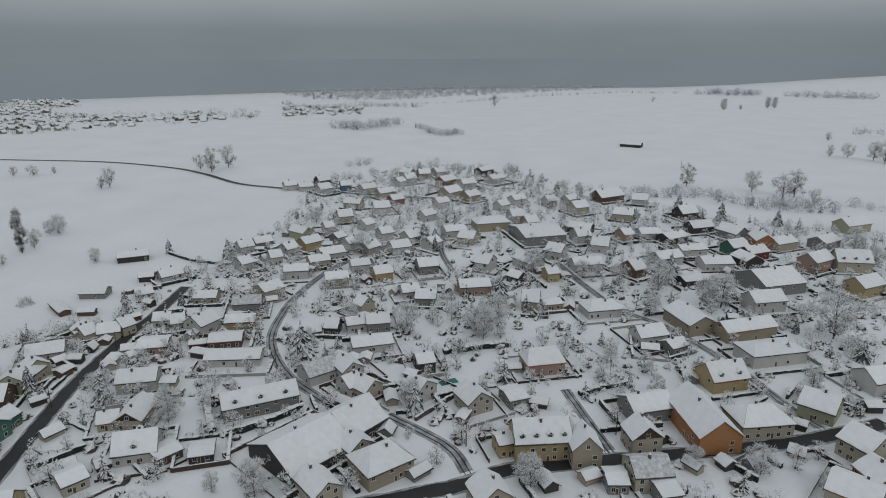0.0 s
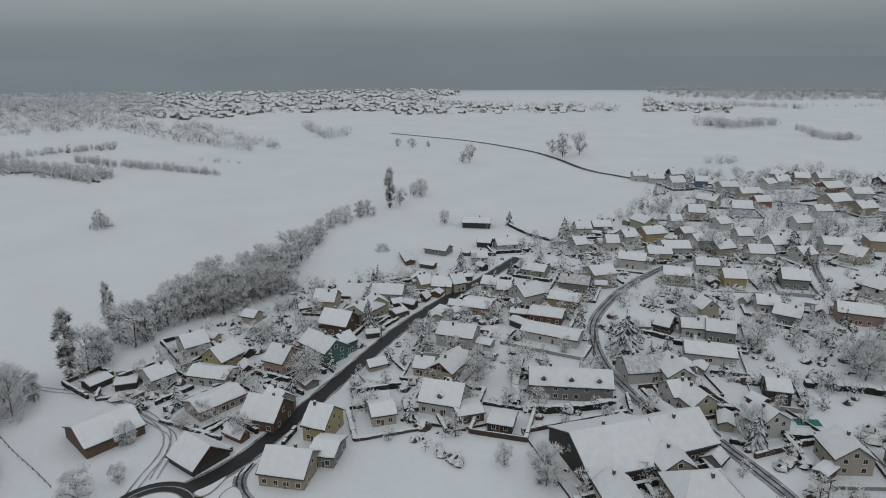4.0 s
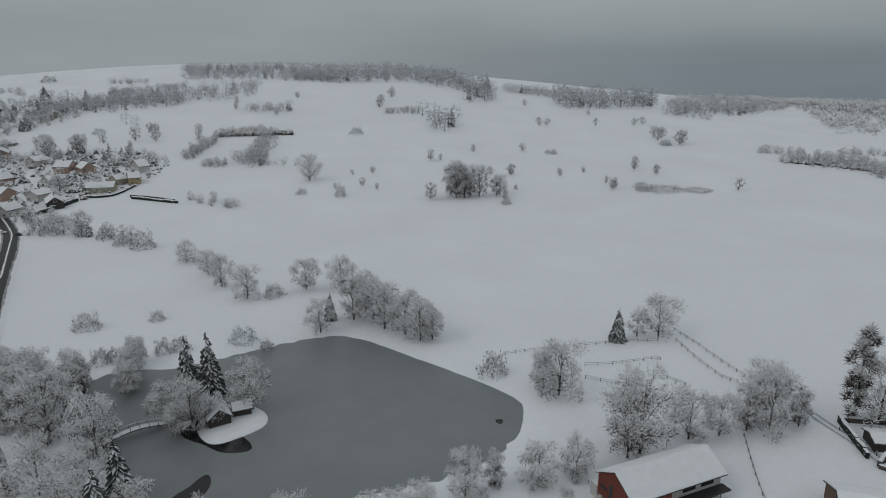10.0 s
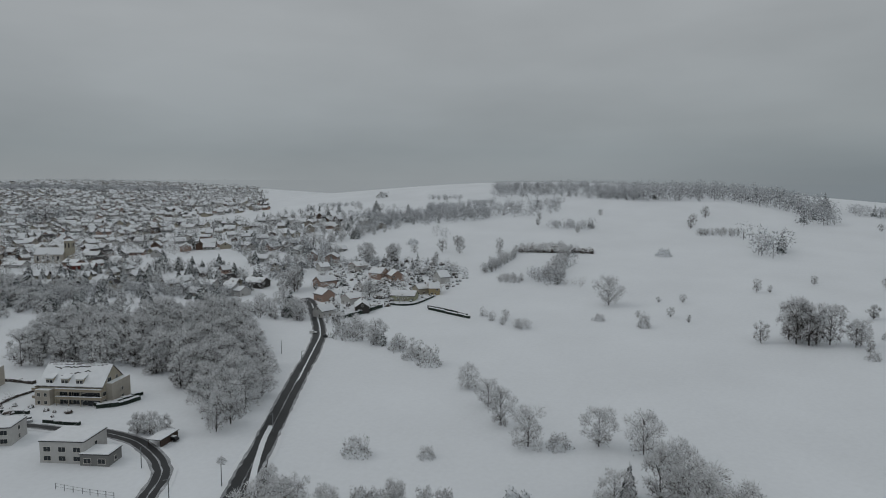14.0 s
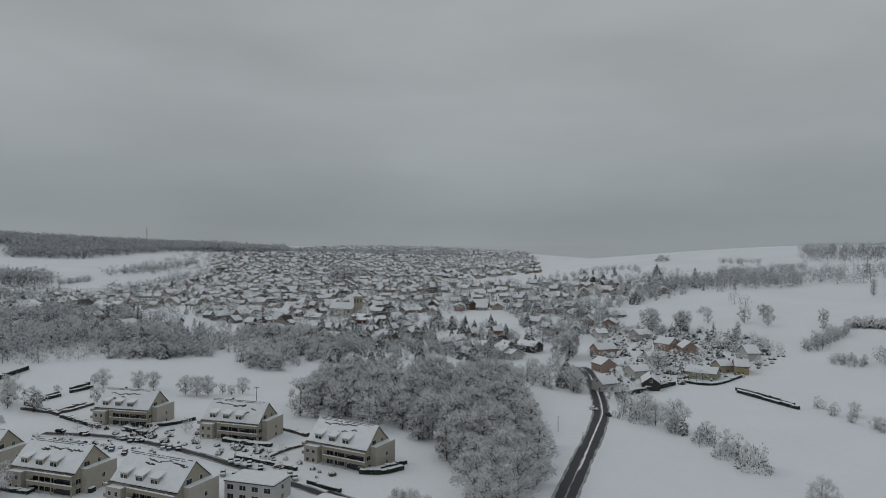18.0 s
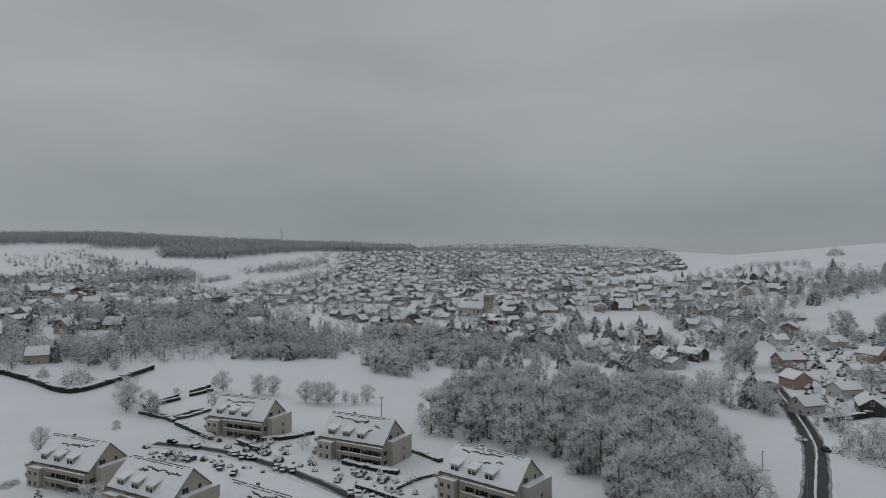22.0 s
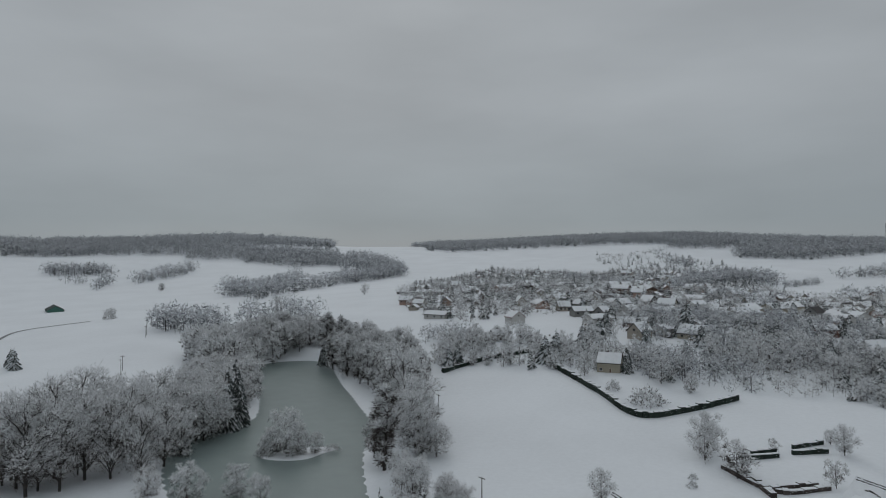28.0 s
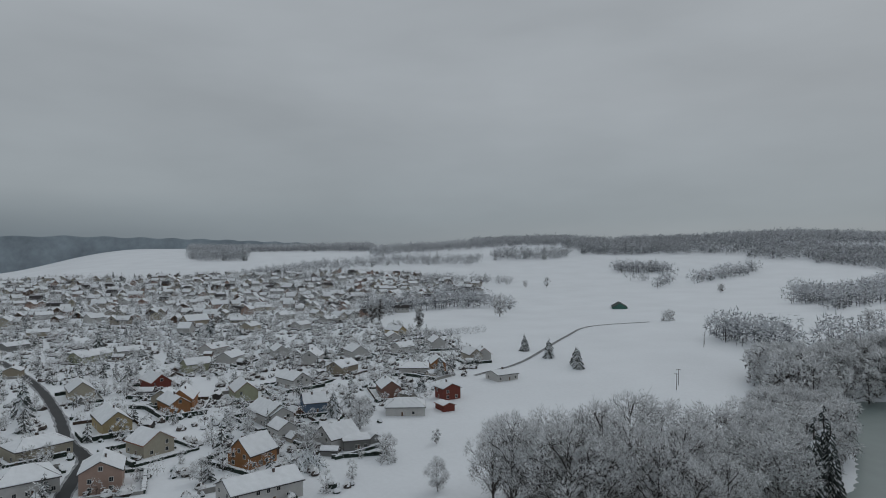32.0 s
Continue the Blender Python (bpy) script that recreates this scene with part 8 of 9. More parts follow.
PLAIN_EAST = [(-627, 923), (-505, 1038), (-318, 1176), (-380, 1330), (-640, 1230), (-830, 1300)]
T3 = [(-292, 1195), (-154, 1247), (-173, 1402), (-347, 1429)]
LV = "crowded village houses with snow-covered roofs"
TOWN_FRONT = [(-355, -523), (-476, -566), (-446, -487), (-502, -436), (-462, -355), (-411, -362), (-403, -425), (-351, -467)]
far_town(TOWN_SLOPE, 22, 11, LV, 30, 0.85, False, 1.0, patch=0.2)
far_town(TOWN_FRONT, 20, 18, LV, 30, 0.75, False, 0.9, patch=0.3)
far_town(TOWN_RIGHT, 25, 14, LV, 40, 0.75, False, 1.0, patch=0.1)
far_town(HILL, 24, 15, LV, 10, 0.8, False, 0.95, patch=0.2)
far_town(VALE, 29, 17, LV, 30, 0.8, False, 1.15, patch=0.2)
far_town(V6, 29, 16, LV, 20, 0.9, False, 1.12, patch=0.25)
# rim 5: white eaves for dark tile, haze put into the colour
far_town(PLAIN_TOWN, 24, 21, "distant snow-covered town beyond the fields", size=0.85, rim=5, patch=0.15)
far_town(PLAIN_EAST, 26, 22, "distant snow-covered town on the plain", size=0.85, rim=5, patch=0.1)
far_town(T3, 30, 23, "distant snow-covered hamlet", size=0.8, rim=5)

# ---- woods and scrub ----
woods([(159, -449), (137, -459), (121, -492), (157, -541), (176, -504), (201, -492)], 12.0, 19.7, 100, "frosted leafless copse in the fields", "thicket", "wood")
woods([(295, -549), (254, -551), (275, -572), (317, -569)], 12.0, 20.2, 101, "frosted leafless copse in the fields", "mote", "wood")
woods([(-303, -412), (-363, -429), (-402, -387), (-412, -340), (-428, -359), (-417, -407), (-375, -451), (-313, -435)], 7.0, 9.3, 102, "frosted leafless copse in the fields", "mote", "wood")
woods([(-462, -373), (-519, -367), (-549, -394), (-489, -402)], 8.5, 11.4, 103, "frosted leafless copse in the fields", "mote", "wood")
woods([(-381, -282), (-390, -251), (-405, -265), (-395, -297)], 7.9, 10.6, 104, "frosted leafless copse in the fields", "thicket", "wood")
woods([(-304, -501), (-319, -449), (-337, -432), (-350, -459), (-331, -476), (-314, -529)], 6.9, 9.2, 105, "frosted leafless copse in the fields", "mote", "wood")
woods([(-440, -158), (-435, -131), (-413, -103), (-418, -106), (-441, -134), (-445, -161)], 6.5, 5.4, 106, "frosted scrub and hedgerow", "thicket", "scrub")
woods([(-439, -160), (-426, -129), (-410, -102), (-416, -104), (-431, -131), (-444, -163)], 6.5, 5.1, 107, "frosted scrub and hedgerow", "thicket", "scrub")
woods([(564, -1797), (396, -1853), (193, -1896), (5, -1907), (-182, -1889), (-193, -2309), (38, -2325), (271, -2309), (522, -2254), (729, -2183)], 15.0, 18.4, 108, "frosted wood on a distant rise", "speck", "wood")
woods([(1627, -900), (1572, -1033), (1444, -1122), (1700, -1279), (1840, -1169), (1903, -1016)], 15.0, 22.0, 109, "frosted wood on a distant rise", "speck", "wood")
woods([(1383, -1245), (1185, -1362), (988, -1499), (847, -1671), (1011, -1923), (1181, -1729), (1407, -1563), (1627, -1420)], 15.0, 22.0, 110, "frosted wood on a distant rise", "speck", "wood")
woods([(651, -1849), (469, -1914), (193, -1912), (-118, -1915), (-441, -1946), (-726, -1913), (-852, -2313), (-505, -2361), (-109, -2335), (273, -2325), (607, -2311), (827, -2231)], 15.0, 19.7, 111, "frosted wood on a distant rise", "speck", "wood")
woods([(677, -1467), (602, -1454), (467, -1339), (521, -1446), (661, -1559), (739, -1570)], 15.0, 22.0, 112, "frosted wood on a distant rise", "speck", "wood")
woods([(-95, -627), (-140, -626), (-193, -576), (-197, -616), (-140, -666), (-92, -666)], 6.9, 9.3, 113, "frosted leafless copse in the fields", "mote", "wood")
woods([(-150, -457), (-194, -460), (-251, -450), (-267, -508), (-202, -519), (-152, -517)], 6.5, 6.2, 114, "frosted leafless copse in the fields", "tuft", "wood")
woods([(-259, -416), (-276, -384), (-289, -417), (-270, -450)], 8.0, 10.6, 115, "frosted leafless copse in the fields", "thicket", "wood")
woods([(-106, -459), (-130, -463), (-150, -450), (-151, -490), (-130, -503), (-103, -499)], 8.6, 11.5, 116, "frosted leafless copse in the fields", "mote", "wood")
woods([(-76, -900), (-153, -1259), (-215, -1183), (-221, -1263), (-154, -1339), (-71, -980)], 12.0, 22.0, 117, "frosted leafless copse in the fields", "mote", "wood")
woods([(-259, -948), (-404, -1196), (-491, -1291), (-510, -1358), (-420, -1264), (-269, -1017)], 15.0, 16.1, 118, "frosted wood on a distant rise", "speck", "wood")
woods([(10, -497), (-25, -510), (-51, -503), (-42, -536), (-15, -543), (24, -529)], 6.7, 9.0, 119, "frosted leafless copse in the fields", "thicket", "wood")
woods([(-62, -473), (-102, -481), (-129, -468), (-127, -503), (-97, -515), (-54, -507)], 6.5, 8.0, 120, "frosted leafless copse in the fields", "thicket", "wood")
woods([(-204, -451), (-241, -453), (-281, -478), (-295, -520), (-252, -497), (-210, -496)], 6.5, 7.2, 121, "frosted leafless copse in the fields", "thicket", "wood")
woods([(-289, -503), (-334, -481), (-346, -415), (-366, -449), (-351, -518), (-302, -541)], 6.5, 8.6, 122, "frosted leafless copse in the fields", "thicket", "wood")
woods([(-297, -450), (-317, -403), (-331, -430), (-308, -478)], 8.1, 10.9, 123, "frosted leafless copse in the fields", "thicket", "wood")
woods([(1272, -252), (1381, -417), (1398, -608), (1281, -778), (1391, -826), (1514, -641), (1500, -435), (1392, -258)], 15.0, 15.5, 124, "frosted wood on a distant rise", "speck", "wood")
woods([(620, -350), (657, -443), (661, -521), (707, -541), (704, -459), (669, -361)], 12.0, 22.0, 125, "frosted leafless copse in the fields", "mote", "wood")
woods([(413, -356), (426, -418), (437, -422), (424, -359)], 6.5, 6.9, 126, "frosted leafless copse in the fields", "mote", "wood")
woods([(1033, -971), (976, -998), (945, -1044), (991, -1082), (1024, -1034), (1082, -1005)], 15.0, 22.0, 127, "frosted wood on a distant rise", "speck", "wood")
woods([(772, -868), (823, -941), (839, -953), (788, -880)], 15.0, 22.0, 128, "frosted wood on a distant rise", "speck", "wood")
woods([(905, -912), (866, -936), (878, -945), (917, -921)], 15.0, 18.0, 129, "frosted wood on a distant rise", "speck", "wood")
woods([(810, -979), (838, -1070), (854, -1166), (889, -1202), (874, -1105), (848, -1012)], 15.0, 22.0, 130, "frosted wood on a distant rise", "speck", "wood")
woods([(591, -958), (364, -750), (389, -846), (442, -1065), (430, -1244), (458, -1297), (475, -1116), (426, -893), (403, -796), (632, -1003)], 12.0, 22.0, 131, "frosted leafless copse in the fields", "mote", "wood")
woods([(1290, -1049), (1235, -1139), (1166, -1276), (1356, -1440), (1438, -1285), (1501, -1183)], 15.0, 22.0, 132, "frosted wood on a distant rise", "speck", "wood")
woods([(1000, -1289), (882, -1344), (718, -1316), (660, -1407), (768, -1575), (837, -1477), (1012, -1496), (1142, -1430)], 15.0, 22.0, 133, "frosted wood on a distant rise", "speck", "wood")
woods([(481, -1126), (464, -1195), (425, -1270), (452, -1323), (494, -1247), (513, -1177)], 15.0, 22.0, 134, "frosted wood on a distant rise", "speck", "wood")
woods([(279, -536), (244, -540), (209, -527), (176, -520), (202, -551), (236, -557), (272, -569), (308, -563)], 12.0, 19.7, 135, "frosted leafless copse in the fields", "mote", "wood")
woods([(620, -1813), (424, -1932), (274, -1995), (85, -1987), (-105, -1852), (-97, -2202), (128, -2334), (352, -2337), (530, -2265), (766, -2131)], 15.0, 14.4, 136, "frosted wood on a distant rise", "speck", "wood")
woods([(-166, -1722), (-276, -1713), (-475, -1861), (-523, -2106), (-297, -1962), (-170, -1972)], 15.0, 22.0, 137, "frosted wood on a distant rise", "speck", "wood")
woods([(18, -1766), (-57, -1582), (-104, -1480), (-102, -1520), (-54, -1622), (22, -1806)], 15.0, 22.0, 138, "frosted wood on a distant rise", "speck", "wood")
woods([(-225, -1192), (-275, -1254), (-279, -1294), (-228, -1232)], 7.1, 9.4, 139, "frosted leafless copse in the fields", "mote", "wood")
woods([(236, -628), (210, -644), (227, -668), (255, -652)], 12.0, 18.2, 140, "frosted leafless copse in the fields", "mote", "wood")
woods([(98, -1217), (-9, -1003), (-33, -1252), (-25, -1331), (3, -1083), (116, -1295)], 12.0, 16.1, 141, "frosted leafless copse in the fields", "mote", "wood")
woods([(561, -1340), (506, -1388), (533, -1441), (592, -1391)], 15.0, 22.0, 142, "frosted wood on a distant rise", "speck", "wood")
woods([(1557, -585), (1588, -694), (1525, -907), (1428, -1064), (1601, -1164), (1708, -988), (1779, -751), (1751, -632)], 15.0, 18.5, 143, "frosted wood on a distant rise", "speck", "wood")
woods([(1325, -833), (1267, -941), (1252, -995), (1338, -1047), (1355, -989), (1417, -875)], 15.0, 22.0, 144, "frosted wood on a distant rise", "speck", "wood")
woods([(1670, -139), (1614, -281), (1863, -295), (1920, -133)], 15.0, 22.0, 145, "frosted wood on a distant rise", "speck", "wood")
woods([(2041, -130), (1838, -387), (1690, -617), (1933, -676), (2087, -413), (2291, -124)], 15.0, 22.0, 146, "frosted wood on a distant rise", "speck", "wood")
woods([(1401, -1066), (1253, -1096), (1184, -1224), (977, -1371), (1146, -1555), (1379, -1381), (1461, -1235), (1616, -1193)], 15.0, 22.0, 147, "frosted wood on a distant rise", "speck", "wood")
woods([(1022, -963), (952, -1045), (998, -1083), (1072, -997)], 15.0, 21.6, 148, "frosted wood on a distant rise", "speck", "wood")
woods([(753, -853), (852, -964), (868, -977), (769, -865)], 15.0, 22.0, 149, "frosted wood on a distant rise", "speck", "wood")
woods([(787, -958), (815, -1068), (840, -1147), (882, -1189), (858, -1109), (833, -997)], 15.0, 20.1, 150, "frosted wood on a distant rise", "speck", "wood")
woods([(457, -808), (438, -867), (571, -1133), (606, -1182), (476, -913), (497, -853)], 12.0, 22.0, 151, "frosted leafless copse in the fields", "mote", "wood")
woods([(859, -1314), (731, -1413), (416, -1245), (483, -1379), (816, -1537), (956, -1427)], 15.0, 22.0, 152, "frosted wood on a distant rise", "speck", "wood")
woods([(615, -534), (655, -521), (682, -534), (642, -547)], 11.9, 15.9, 153, "frosted leafless copse in the fields", "mote", "wood")
woods([(913, -518), (788, -544), (655, -521), (682, -534), (816, -556), (942, -527)], 12.0, 18.6, 154, "frosted leafless copse in the fields", "mote", "wood")
woods([(1265, -148), (1223, -322), (1146, -507), (1204, -522), (1283, -328), (1325, -147)], 15.0, 10.5, 155, "frosted wood on a distant rise", "speck", "wood")
woods([(1027, -515), (1075, -615), (954, -699), (1008, -725), (1131, -635), (1084, -531)], 15.0, 14.8, 156, "frosted wood on a distant rise", "speck", "wood")
woods([(289, -543), (270, -548), (238, -534), (217, -547), (243, -577), (266, -563), (299, -575), (318, -570)], 12.0, 20.4, 157, "frosted leafless copse in the fields", "mote", "wood")
woods([(209, -551), (197, -587), (151, -579), (173, -613), (222, -618), (236, -581)], 12.0, 19.1, 158, "frosted leafless copse in the fields", "mote", "wood")
woods([(-14, -1838), (-162, -1842), (-165, -2092), (3, -2087)], 15.0, 22.0, 159, "frosted wood on a distant rise", "speck", "wood")
woods([(-171, -1703), (-297, -1688), (-441, -1793), (-614, -1903), (-858, -1865), (-931, -2051), (-663, -2097), (-475, -1990), (-317, -1887), (-175, -1903)], 15.0, 22.0, 160, "frosted wood on a distant rise", "speck", "wood")
woods([(-876, -1912), (-1091, -1871), (-1382, -1720), (-1453, -1817), (-1146, -1978), (-920, -2024)], 15.0, 12.6, 161, "frosted wood on a distant rise", "speck", "wood")
woods([(-30, -1591), (-88, -1587), (-87, -1627), (-28, -1631)], 15.0, 13.7, 162, "frosted wood on a distant rise", "speck", "wood")
woods([(-661, -432), (-729, -424), (-758, -401), (-787, -329), (-832, -350), (-800, -427), (-770, -452), (-701, -462)], 8.3, 11.1, 163, "frosted leafless copse in the fields", "mote", "wood")
woods([(-812, -434), (-858, -363), (-895, -380), (-846, -455)], 6.5, 6.9, 164, "frosted leafless copse in the fields", "mote", "wood")
woods([(-97, -1272), (-153, -1259), (-212, -1270), (-216, -1329), (-154, -1319), (-96, -1332)], 15.0, 21.7, 165, "frosted wood on a distant rise", "speck", "wood")
woods([(-312, -1339), (-435, -1434), (-525, -1553), (-540, -1611), (-448, -1492), (-320, -1399)], 15.0, 17.7, 166, "frosted wood on a distant rise", "speck", "wood")
woods([(-627, -1061), (-696, -1065), (-720, -1109), (-648, -1107)], 15.0, 22.0, 167, "frosted wood on a distant rise", "speck", "wood")
woods([(-164, -499), (-201, -513), (-228, -461), (-252, -455), (-264, -499), (-237, -505), (-207, -558), (-167, -544)], 8.6, 11.5, 168, "frosted leafless copse in the fields", "mote", "wood")
woods([(-194, -460), (-220, -454), (-251, -450), (-255, -464), (-222, -468), (-196, -475)], 6.5, 7.0, 169, "frosted leafless copse in the fields", "mote", "wood")
woods([(-105, -471), (-133, -475), (-156, -455), (-157, -485), (-133, -505), (-103, -501)], 8.8, 11.7, 170, "frosted leafless copse in the fields", "mote", "wood")
woods([(-170, -590), (-221, -596), (-259, -563), (-268, -602), (-227, -636), (-173, -630)], 8.9, 11.9, 171, "frosted leafless copse in the fields", "mote", "wood")
woods([(-265, -423), (-282, -418), (-289, -397), (-298, -421), (-291, -442), (-273, -447)], 8.3, 11.0, 172, "frosted leafless copse in the fields", "thicket", "wood")
woods([(-323, -448), (-368, -456), (-378, -474), (-331, -466)], 6.5, 8.4, 173, "frosted leafless copse in the fields", "mote", "wood")
woods([(-101, -527), (-126, -541), (-152, -518), (-154, -558), (-125, -581), (-99, -567)], 10.0, 13.3, 174, "frosted leafless copse in the fields", "mote", "wood")
woods([(-131, -813), (-188, -720), (-192, -770), (-131, -863)], 12.0, 16.9, 175, "frosted leafless copse in the fields", "mote", "wood")
woods([(-386, -231), (-381, -209), (-377, -195), (-385, -201), (-389, -215), (-394, -238)], 6.5, 8.3, 176, "frosted leafless copse in the fields", "thicket", "wood")
woods([(-361, -181), (-355, -157), (-364, -163), (-369, -187)], 6.5, 7.7, 177, "frosted leafless copse in the fields", "thicket", "wood")
woods([(-352, -149), (-347, -129), (-356, -134), (-360, -154)], 6.5, 7.5, 178, "frosted leafless copse in the fields", "thicket", "wood")
woods([(-368, -290), (-394, -292), (-427, -307), (-445, -324), (-411, -310), (-385, -309)], 6.5, 8.1, 179, "frosted leafless copse in the fields", "thicket", "wood")
woods([(-545, -492), (-574, -448), (-558, -384), (-588, -410), (-603, -476), (-571, -522)], 9.4, 12.5, 180, "frosted leafless copse in the fields", "mote", "wood")
woods([(-59, -473), (-46, -475), (8, -483), (16, -502), (-40, -494), (-54, -493)], 6.8, 9.1, 181, "frosted leafless copse in the fields", "thicket", "wood")
woods([(-60, -496), (-82, -520), (-79, -540), (-55, -515)], 7.1, 9.5, 182, "frosted leafless copse in the fields", "thicket", "wood")
woods([(-195, -457), (-226, -452), (-252, -448), (-258, -467), (-229, -472), (-197, -477)], 6.5, 7.0, 183, "frosted leafless copse in the fields", "thicket", "wood")
woods([(-134, -492), (-182, -496), (-240, -473), (-253, -532), (-186, -556), (-131, -552)], 7.7, 10.3, 184, "frosted leafless copse in the fields", "thicket", "wood")
woods([(-260, -413), (-272, -403), (-283, -431), (-269, -441)], 7.8, 10.5, 185, "frosted leafless copse in the fields", "thicket", "wood")
woods([(-297, -450), (-323, -414), (-332, -432), (-305, -469)], 7.3, 9.7, 186, "frosted leafless copse in the fields", "thicket", "wood")
woods([(-89, -576), (-146, -586), (-192, -641), (-195, -691), (-145, -636), (-82, -625)], 8.6, 11.4, 187, "frosted leafless copse in the fields", "mote", "wood")
woods([(39, -539), (-1, -530), (10, -559), (51, -567)], 7.4, 9.9, 188, "frosted leafless copse in the fields", "mote", "wood")
woods([(-921, -397), (-938, -326), (-940, -249), (-939, -194), (-1084, -233), (-1083, -295), (-1076, -384), (-1055, -465)], 9.9, 9.9, 189, "frosted leafless copse in the fields", "mote", "wood")
woods([(-929, -199), (-974, -100), (-936, -34), (-859, 21), (-978, 18), (-1056, -44), (-1092, -118), (-1045, -231)], 12.0, 15.5, 190, "frosted leafless copse in the fields", "mote", "wood")
woods([(-734, -49), (-675, -25), (-673, -9), (-733, -14), (-735, -31), (-793, -57)], 12.0, 16.3, 191, "frosted leafless copse in the fields", "mote", "wood")
woods([(-754, -94), (-762, -56), (-772, -57), (-764, -96)], 6.5, 5.0, 192, "frosted scrub and hedgerow", "tuft", "scrub")
woods([(-840, 95), (-861, 157), (-900, 218), (-998, 238), (-960, 171), (-940, 101)], 12.0, 17.0, 193, "frosted leafless copse in the fields", "mote", "wood")
woods([(-835, 218), (-868, 292), (-904, 344), (-998, 377), (-963, 321), (-932, 240)], 12.0, 11.6, 194, "frosted leafless copse in the fields", "mote", "wood")
woods([(-598, 251), (-571, 303), (-495, 313), (-511, 345), (-578, 332), (-625, 312), (-625, 273)], 6.5, 7.5, 243, "broad frosted hedgerow between the fields", "thicket", "scrub")
woods([(-590, 357), (-508, 384), (-449, 398), (-456, 406), (-525, 393), (-605, 368)], 4.5, 5.5, 244, "broad frosted hedgerow between the fields", "thicket", "scrub")
woods([(-634, 248), (-647, 299), (-646, 374), (-636, 432), (-651, 440), (-660, 364), (-645, 255)], 5.5, 6.0, 245, "broad frosted hedgerow between the fields", "thicket", "scrub")
woods([(-602, 262), (-575, 312), (-500, 322), (-503, 326), (-580, 317), (-607, 266)], 3.5, 2.6, 246, "frosted scrub and hedgerow", "bush", "scrub")
woods([(-653, -231), (-672, -186), (-647, -176), (-634, -219)], 5, 5.5, 250, "frosted hedgerow on the hillside", "thicket", "scrub")
woods([(-548, -165), (-661, -191), (-654, -179), (-538, -146)], 5.5, 7, 251, "frosted hedgerow on the hillside", "thicket", "scrub")
woods([(-544, -197), (-552, -181), (-536, -174), (-532, -191)], 4, 4.5, 252, "frosted hedgerow on the hillside", "thicket", "scrub")
woods([(-564, -225), (-642, -228), (-625, -217), (-548, -212)], 5, 6.5, 253, "frosted hedgerow on the hillside", "thicket", "scrub")
woods([(-775, -96), (-790, -54), (-772, -52), (-758, -91)], 5, 5, 254, "frosted hedgerow on the hillside", "thicket", "scrub")
tree("small", -576, -349, 15)
tree("small", -578, -322, 15)
tree("small", -607, -318, 9)
tree("small", -619, -294, 13)
tree("small", -617, -274, 10)
tree("small", -584, -279, 9)
tree("small", -791, -639, 9)
tree("small", -788, -268, 9)
tree("small", -620, -235, 7)
tree("small", -818, -107, 10)
tree("small", -876, -105, 9)
tree("small", -734, -203, 8)
woods([(-763, 370), (-790, 418), (-805, 437), (-818, 444), (-803, 424), (-776, 377)], 6.5, 5.8, 197, "frosted scrub and hedgerow", "tuft", "scrub")
woods([(-743, -240), (-747, -207), (-752, -190), (-771, -196), (-766, -214), (-762, -247)], 6.8, 9.1, 198, "frosted leafless copse in the fields", "mote", "wood")
woods([(-714, -485), (-726, -429), (-731, -369), (-776, -328), (-830, -256), (-905, -284), (-847, -364), (-799, -410), (-792, -475), (-777, -535)], 12.0, 11.2, 199, "frosted leafless copse in the fields", "mote", "wood")
woods([(-555, -214), (-574, -211), (-609, -214), (-623, -220), (-587, -217), (-568, -221)], 7.0, 9.3, 200, "frosted leafless copse in the fields", "mote", "wood")
woods([(-532, -165), (-533, -143), (-617, -163), (-655, -176), (-570, -157), (-569, -181)], 6.5, 8.7, 201, "frosted leafless copse in the fields", "mote", "wood")
woods([(-530, -191), (-530, -174), (-539, -178), (-539, -195)], 6.5, 4.7, 202, "frosted scrub and hedgerow", "tuft", "scrub")
woods([(-639, -223), (-646, -189), (-649, -158), (-659, -161), (-656, -192), (-648, -227)], 3.4, 4.5, 203, "frosted scrub and hedgerow", "bush", "scrub")
woods([(-534, -141), (-535, -126), (-546, -130), (-546, -145)], 6.5, 5.5, 204, "frosted scrub and hedgerow", "tuft", "scrub")
woods([(-934, 34), (-919, 99), (-949, 101), (-964, 33)], 8.0, 10.7, 205, "frosted leafless copse in the fields", "mote", "wood")
woods([(-936, -247), (-938, -201), (-995, -217), (-993, -266)], 7.3, 9.7, 206, "frosted leafless copse in the fields", "mote", "wood")
woods([(-540, -355), (-551, -334), (-533, -256), (-540, -223), (-558, -233), (-550, -267), (-567, -346), (-556, -368)], 6.5, 6.3, 207, "frosted leafless copse in the fields", "mote", "wood")
woods([(-673, -336), (-674, -314), (-692, -323), (-690, -346)], 11.4, 15.2, 208, "frosted leafless copse in the fields", "mote", "wood")
woods([(-903, -490), (-908, -438), (-926, -448), (-920, -501)], 6.5, 6.9, 209, "frosted leafless copse in the fields", "mote", "wood")
woods([(-838, -9), (-852, 18), (-912, 17), (-898, -12)], 12.0, 18.0, 210, "frosted leafless copse in the fields", "mote", "wood")
woods([(-613, 688), (-524, 628), (-525, 682), (-541, 701), (-540, 647), (-630, 707)], 9.8, 13.0, 218, "frosted leafless copse in the fields", "mote", "wood")
woods([(-843, 222), (-825, 268), (-835, 271), (-853, 224)], 6.5, 7.4, 219, "frosted leafless copse in the fields", "mote", "wood")
